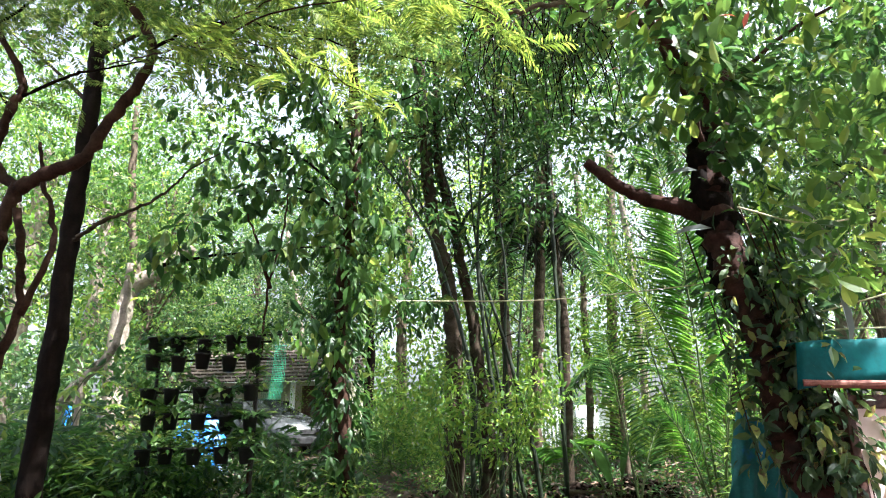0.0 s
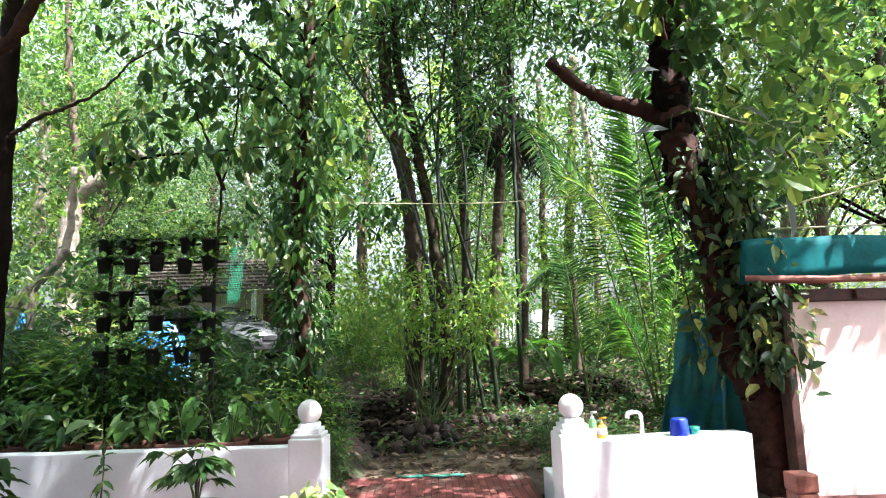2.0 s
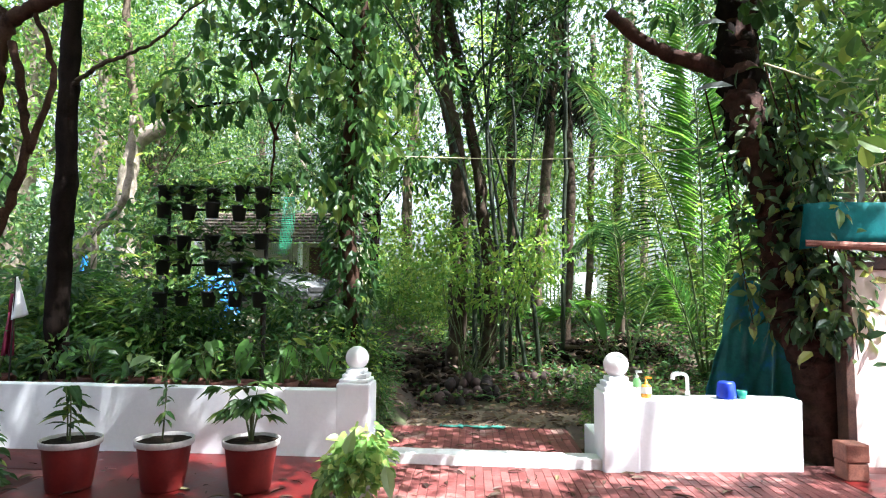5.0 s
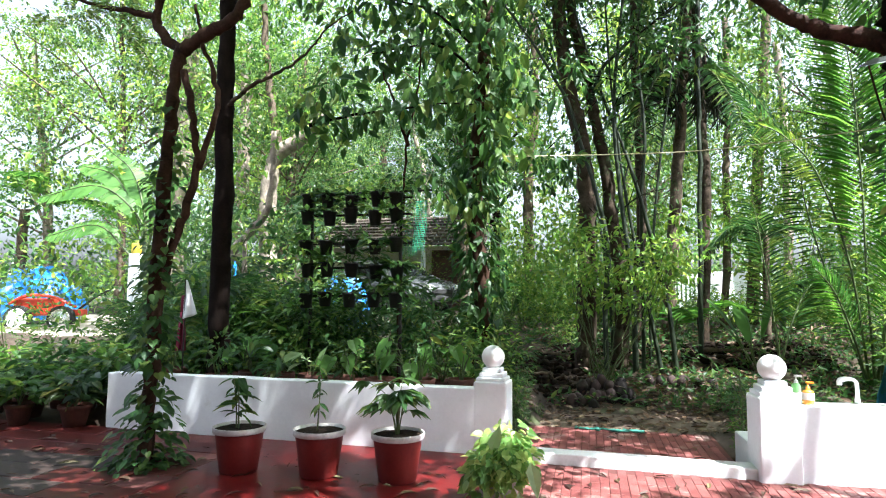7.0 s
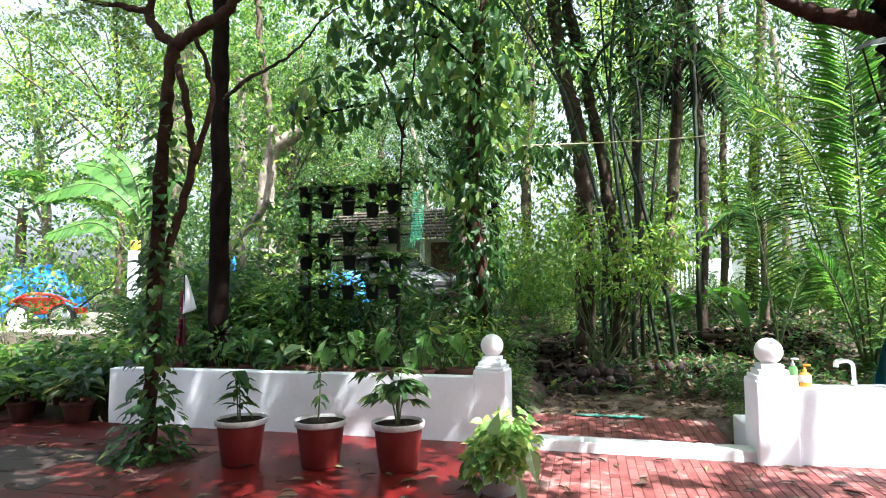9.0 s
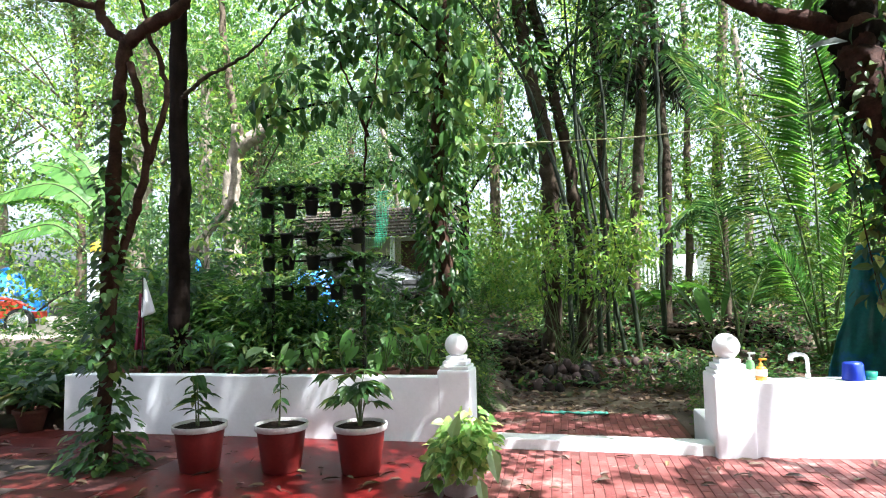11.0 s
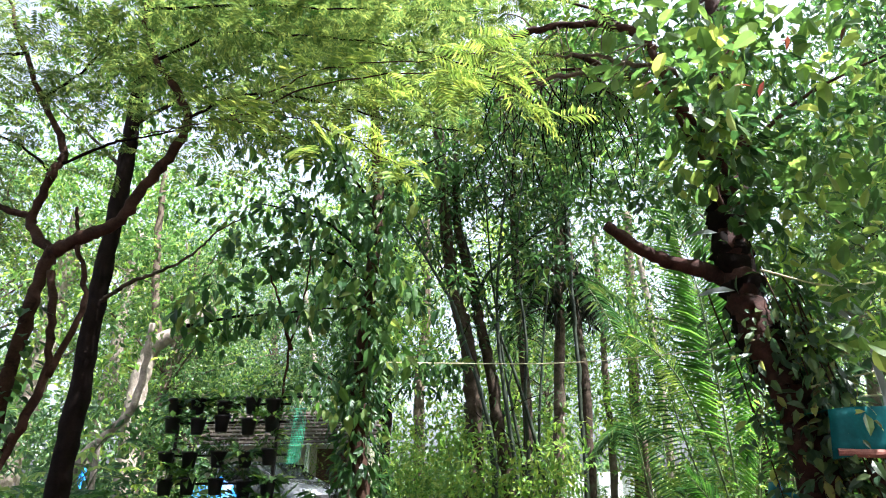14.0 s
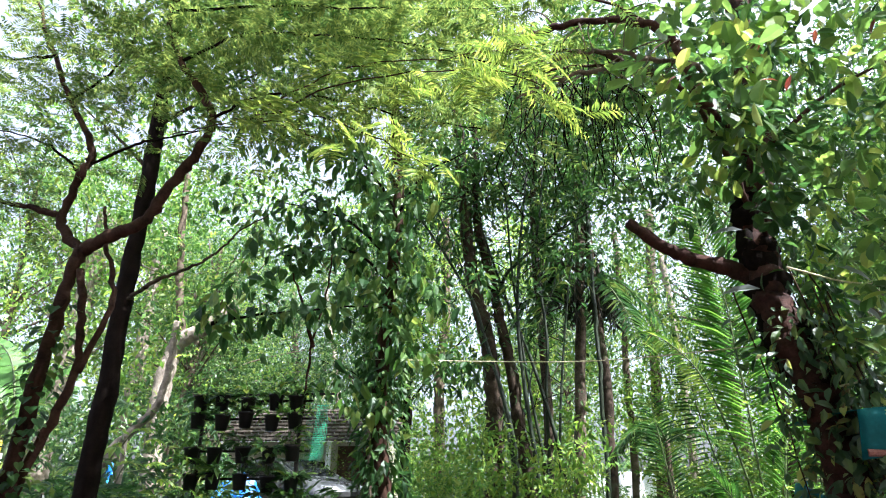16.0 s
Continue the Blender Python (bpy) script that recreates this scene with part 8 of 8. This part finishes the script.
    keep = np.array([noise.noise(Vector(q * 0.22)) for q in P]) > -0.14 + 0.042 * z + np.where(P[:, 0] / P[:, 1] < -0.55, 0.015 * z, 0) + np.where(P[:, 0] / P[:, 1] < -0.9, 0.03 * z, 0) + np.where((P[:, 0] / P[:, 1] > -0.12) & (P[:, 0] / P[:, 1] < -0.08) & (z < 9), 0.4, 0) + np.where((P[:, 0] / P[:, 1] > -0.02) & (P[:, 0] / P[:, 1] < 0.3), 0.008 * z, 0)
    P = P[keep]
    n = len(P)
    v, f = leaves(P, scatter(n, 1, rng, 0.3), unit(rng.normal(0, 0.7, (n, 3)) + (0, -0.5, 0.7)), 0.5 * rng.uniform(0.6, 1.3, n), 0.6, BLADE)
    tagged(raw("far_woods", v, f, LEAF_FAR), "far belt of green woodland", "woods", kind="stuff")


far_trees()


# ---- unseen canopy added over the terrace to shade and dapple it ----
def overhead():
    rng = np.random.default_rng(111)
    o = np.array([5.4, 1.2, 0.0])
    tree = thing("shade_tree", "unseen tree added so its crown shades and dapples the terrace", "tree", tuple(o))
    v, f = tube([(0, 0, -0.1), (-0.1, 0.1, 2.0), (-0.4, 0.1, 4.0), (-1.2, 0.2, 6.0)], 0.2, 0.1, 12, 0.05, 3, 8)
    raw("trunk", v, f, BARK_BROWN, tree, smooth=True)
    pieces = []
    for l in ([(-0.4, 0.1, 4.0), (-2, 0.6, 5.6), (-4.5, 1.0, 6.4), (-7, 1.2, 6.8)], [(-0.3, 0.1, 3.6), (-0.8, 1.6, 5.2), (-2.0, 2.6, 6.3)], [(-0.8, 0.1, 5.0), (-1.8, -1.5, 6.0), (-4, -2.5, 6.6)], [(-0.4, 0, 4), (1.5, 0.6, 5.5), (3, 1.0, 6.4)]):
        pieces.append(tube(l, 0.08, 0.02, 8, 0.06, 5, 7))
    v, f = join(pieces)
    raw("branchwork", v, f, BARK_BROWN, tree, smooth=True)
    cs = []
    while len(cs) < 800:
        q = np.array([rng.uniform(-4.0, 9.0), rng.uniform(-1.5, 4.0), rng.uniform(4.9, 6.4)])
        if q[2] < 1.4 + 1.02 * q[1] + 0.9:
            continue
        e = q - np.array(SUN_DIR) * ((q[2] - 4.1) / SUN_DIR.z)
        if -0.2 < e[0] < 1.6 and 1.4 < e[1] < 2.2:
            continue
        if -2.1 < e[0] < 1.0 and 2.9 < e[1] < 4.0 and len(cs) % 2:
            continue
        if noise.noise(Vector((q[0] * 1.3, q[1] * 1.3, 1.7))) > -0.6:
            cs.append(q)
    while len(cs) < 975:
        q = np.array([rng.uniform(-3.0, 4.5), rng.uniform(2.6, 7.5), rng.uniform(7.4, 9.0)])
        e = q - np.array(SUN_DIR) * ((q[2] - 4.8) / SUN_DIR.z)
        if -4.2 < e[0] < 0.2 and 3.2 < e[1] < 5.2 and rng.random() < 0.75:
            continue
        if noise.noise(Vector((q[0] * 1.0, q[1] * 1.0, 7.7))) > -0.15:
            cs.append(q)
    # more high clumps, added to shade the garden behind the gate
    for k in range(80):
        q = np.array([rng.uniform(2.8, 6.6), rng.uniform(4.0, 7.0), rng.uniform(7.4, 9.0)])
        if math.hypot(q[0] - 5.9, q[1] - 6.4) > 0.9:
            cs.append(q)
    v, f = clumps(np.array(cs) - o, 0.36, 46, rng, 0.17, 0.55, LANCE, 0.2, 0.3, origin=o)
    raw("crown", v, f, LEAF_MID, tree)


overhead()


def tall_crowns():
    """High dark crowns of the trees behind the bamboo, with hanging creepers."""
    for x, y, seed, sx in ((0.7, 9.6, 151, 1.2), (1.6, 9.5, 154, 0.75), (4.4, 10.2, 152, 1.3), (7.5, 9.0, 153, 1.1)):
        rng = np.random.default_rng(seed)
        z = float(ground_height(x, y))
        t = thing("tall_tree", "tall dark-leaved tree behind the bamboo", "tree", (x, y, z), "tall trees")
        v, f = tube([(0, 0, -0.2), (0.1, 0, 2.5), (0.05, 0.1, 5.0), (0.2, 0.1, 8.0)], 0.09, 0.05, 10, 0.05, seed, 7, 0.01)
        raw("trunk", v, f, BARK_MOTTLED, t, smooth=True)
        c = np.stack([rng.normal(0, sx, 95), rng.normal(0, 0.6, 95), rng.uniform(6.2, 9.8, 95)], -1)
        c = c[[noise.noise(Vector((q[0] * 0.8, seed, q[2] * 0.8))) > -0.12 for q in c]]
        pieces = [tube([(0.1, 0.1, max(3.5, q[2] - 1.4)), q * (0.5, 0.5, 1) - (0, 0, 0.5), q], 0.02, 0.005, 5, 0.1, k, 4) for k, q in enumerate(c[:16])]
        v, f = join(pieces)
        raw("branchwork", v, f, BARK_MOTTLED, t)
        v, f = clumps(c, 0.42, 62, rng, 0.12, 0.45, LANCE, 0.6, origin=(x, y, z))
        raw("crown", v, f, LEAF_DARK, t)


tall_crowns()


# ---- fallen leaves and ground cover ----
def litter():
    rng = np.random.default_rng(121)
    n = 9000
    y = 6.2 + rng.random(n) ** 1.4 * 9
    x = rng.uniform(-1, 1, n) * y * 0.62 - 0.6
    x[:900], y[:900] = rng.uniform(-4.4, -0.9, 900), rng.uniform(5.4, 6.8, 900)
    z = ground_height(x, y) + 0.012
    a = rng.uniform(0, 6.28, n)
    v, f = leaves(np.stack([x, y, z], -1), np.stack([np.cos(a), np.sin(a), rng.normal(0, 0.2, n)], -1), np.stack([rng.normal(0, 0.3, n), rng.normal(0, 0.3, n), np.ones(n)], -1), 0.11 * rng.uniform(0.5, 1.3, n), 0.5, LANCE)
    tagged(raw("leaf_litter", v, f, LEAF_DRY), "brown fallen leaves on the garden soil", "leaf litter", kind="stuff")
    n = 1500
    x, y = rng.uniform(-1.0, 1.9, n), 6.05 + rng.random(n) ** 0.8 * 2.0
    ok = np.array([noise.noise(Vector((a * 1.3, b * 1.3, 3.0))) > -0.15 for a, b in zip(x, y)])
    x, y = x[ok], y[ok]
    n = len(x)
    a = rng.uniform(0, 6.28, n)
    z = ground_height(x, y) + np.where((np.abs(x - 0.13) < 0.45) & (np.abs(y - 7.4) < 0.18), rng.uniform(0.05, 0.24, n), 0.016)
    v, f = leaves(np.stack([x, y, z], -1), np.stack([np.cos(a), np.sin(a), rng.normal(0.05, 0.25, n)], -1), np.stack([rng.normal(0, 0.4, n), rng.normal(0, 0.4, n), np.ones(n)], -1), 0.085 * rng.uniform(0.4, 1.4, n), 0.5, OVAL)
    tagged(raw("leaf_litter", v, f, LEAF_FALLEN), "dark brown fallen leaves round the stone heap", "leaf litter", kind="stuff")
    n = 620
    x, y = rng.uniform(-6, 3, n), rng.uniform(3.0, 6.0, n)
    ok = ((y < 4.55) | ((x > -0.5) & (x < 1.05) & (y > 4.95)))
    x, y = x[ok], y[ok]
    n = len(x)
    a = rng.uniform(0, 6.28, n)
    v, f = leaves(np.stack([x, y, np.full(n, 0.008)], -1), np.stack([np.cos(a), np.sin(a), rng.normal(0.06, 0.05, n)], -1), np.stack([rng.normal(0, 0.25, n), rng.normal(0, 0.25, n), np.ones(n)], -1), 0.095 * rng.uniform(0.3, 1.5, n), rng.uniform(0.25, 0.55, n), OVAL)
    tagged(raw("fallen_leaves", v, f, LEAF_FALLEN), "dry fallen leaves strewn over the paving", "leaf litter", kind="stuff")
    pieces = []
    for k in range(42):
        x, y, a = rng.uniform(-4.2, 1.2), rng.uniform(3.0, 4.5), rng.uniform(0, 6.28)
        L, c = rng.uniform(0.05, 0.2), rng.normal(0, 0.25)
        pieces.append(tube([(x, y, 0.008), (x + L * 0.5 * math.cos(a), y + L * 0.5 * math.sin(a), 0.014), (x + L * math.cos(a + c), y + L * math.sin(a + c), 0.01)], 0.003, 0.0015, 5, 0.1, k, 4))
    v, f = join(pieces)
    tagged(raw("fallen_twigs", v, f, BARK_BROWN), "thin dry brown twigs and leaf stalks on the paving", "twigs", kind="stuff")
    n = 20000
    y = 6.5 + rng.random(n) ** 1.3 * 8
    x = rng.uniform(-1, 1, n) * y * 0.7 - 0.8
    ok = np.array([noise.noise(Vector((a * 0.9, b * 0.9, 5.0))) > -0.16 and (abs(a - 0.2) > 1.5 or b > 7.3) and not (-1.5 < a < 0.1 and 7.0 < b < 9.2) for a, b in zip(x, y)])
    x, y = x[ok], y[ok]
    n = len(x)
    z = ground_height(x, y)
    v, f = leaves(np.stack([x, y, z + rng.uniform(0, 0.13, n)], -1), np.stack([rng.normal(0, 1, n), rng.normal(0, 1, n), rng.uniform(0.1, 1.2, n)], -1), np.stack([rng.normal(0, 0.4, n), rng.normal(0, 0.4, n), np.ones(n)], -1), 0.08 * rng.uniform(0.5, 1.5, n), 0.45, LANCE)
    n = 7000
    x, y = rng.uniform(-1.0, 3.6, n), 7.2 + rng.random(n) * 3.2
    ok = np.array([noise.noise(Vector((a * 1.6, b * 1.6, 9.0))) > -0.12 for a, b in zip(x, y)])
    x, y = x[ok], y[ok]
    n = len(x)
    lift = np.where(y > 8.5, rng.uniform(0.02, 0.34, n), rng.uniform(0, 0.1, n))
    v2, f2 = leaves(np.stack([x, y, ground_height(x, y) + lift], -1), np.stack([rng.normal(0, 1, n), rng.normal(-0.3, 1, n), rng.uniform(-0.2, 0.9, n)], -1), np.stack([rng.normal(0, 0.5, n), rng.normal(-0.3, 0.5, n), np.ones(n)], -1), 0.09 * rng.uniform(0.5, 1.5, n), 0.5, OVAL)
    m = n // 3
    k = len(OVAL[0])
    tagged(raw("leaf_litter", v2[:m * k], f2[:m * len(OVAL[1])], LEAF_DRY), "brown fallen leaves caught on the husk heaps", "leaf litter", kind="stuff")
    v, f = join([(v, f), (v2[m * k:], [tuple(i - m * k for i in q) for q in f2[m * len(OVAL[1]):]])])
    tagged(raw("ground_cover", v, f, LEAF_DARK), "low dark green seedlings and creepers on the garden soil", "ground cover", kind="stuff")


litter()


def taro():
    g = thing("taro_plant", "small plant with one pale yellow-green leaf beside the path", "plant", (1.22, 5.55, 0.0))
    v, f = tube([(0, 0, -0.04), (0.02, 0, 0.35), (0.0, -0.02, 0.62)], 0.006, 0.004, 6, 0.05, 1)
    raw("leaf_stalk", v, f, STALK, g)
    v, f = leaves([(0.0, -0.02, 0.62)], [(-0.75, -0.2, 0.5)], [(0.5, -0.8, 0.6)], 0.1, 0.6, HEART)
    raw("blade", v, f, LEAF_BRIGHT, g)


taro()
make_bricks()
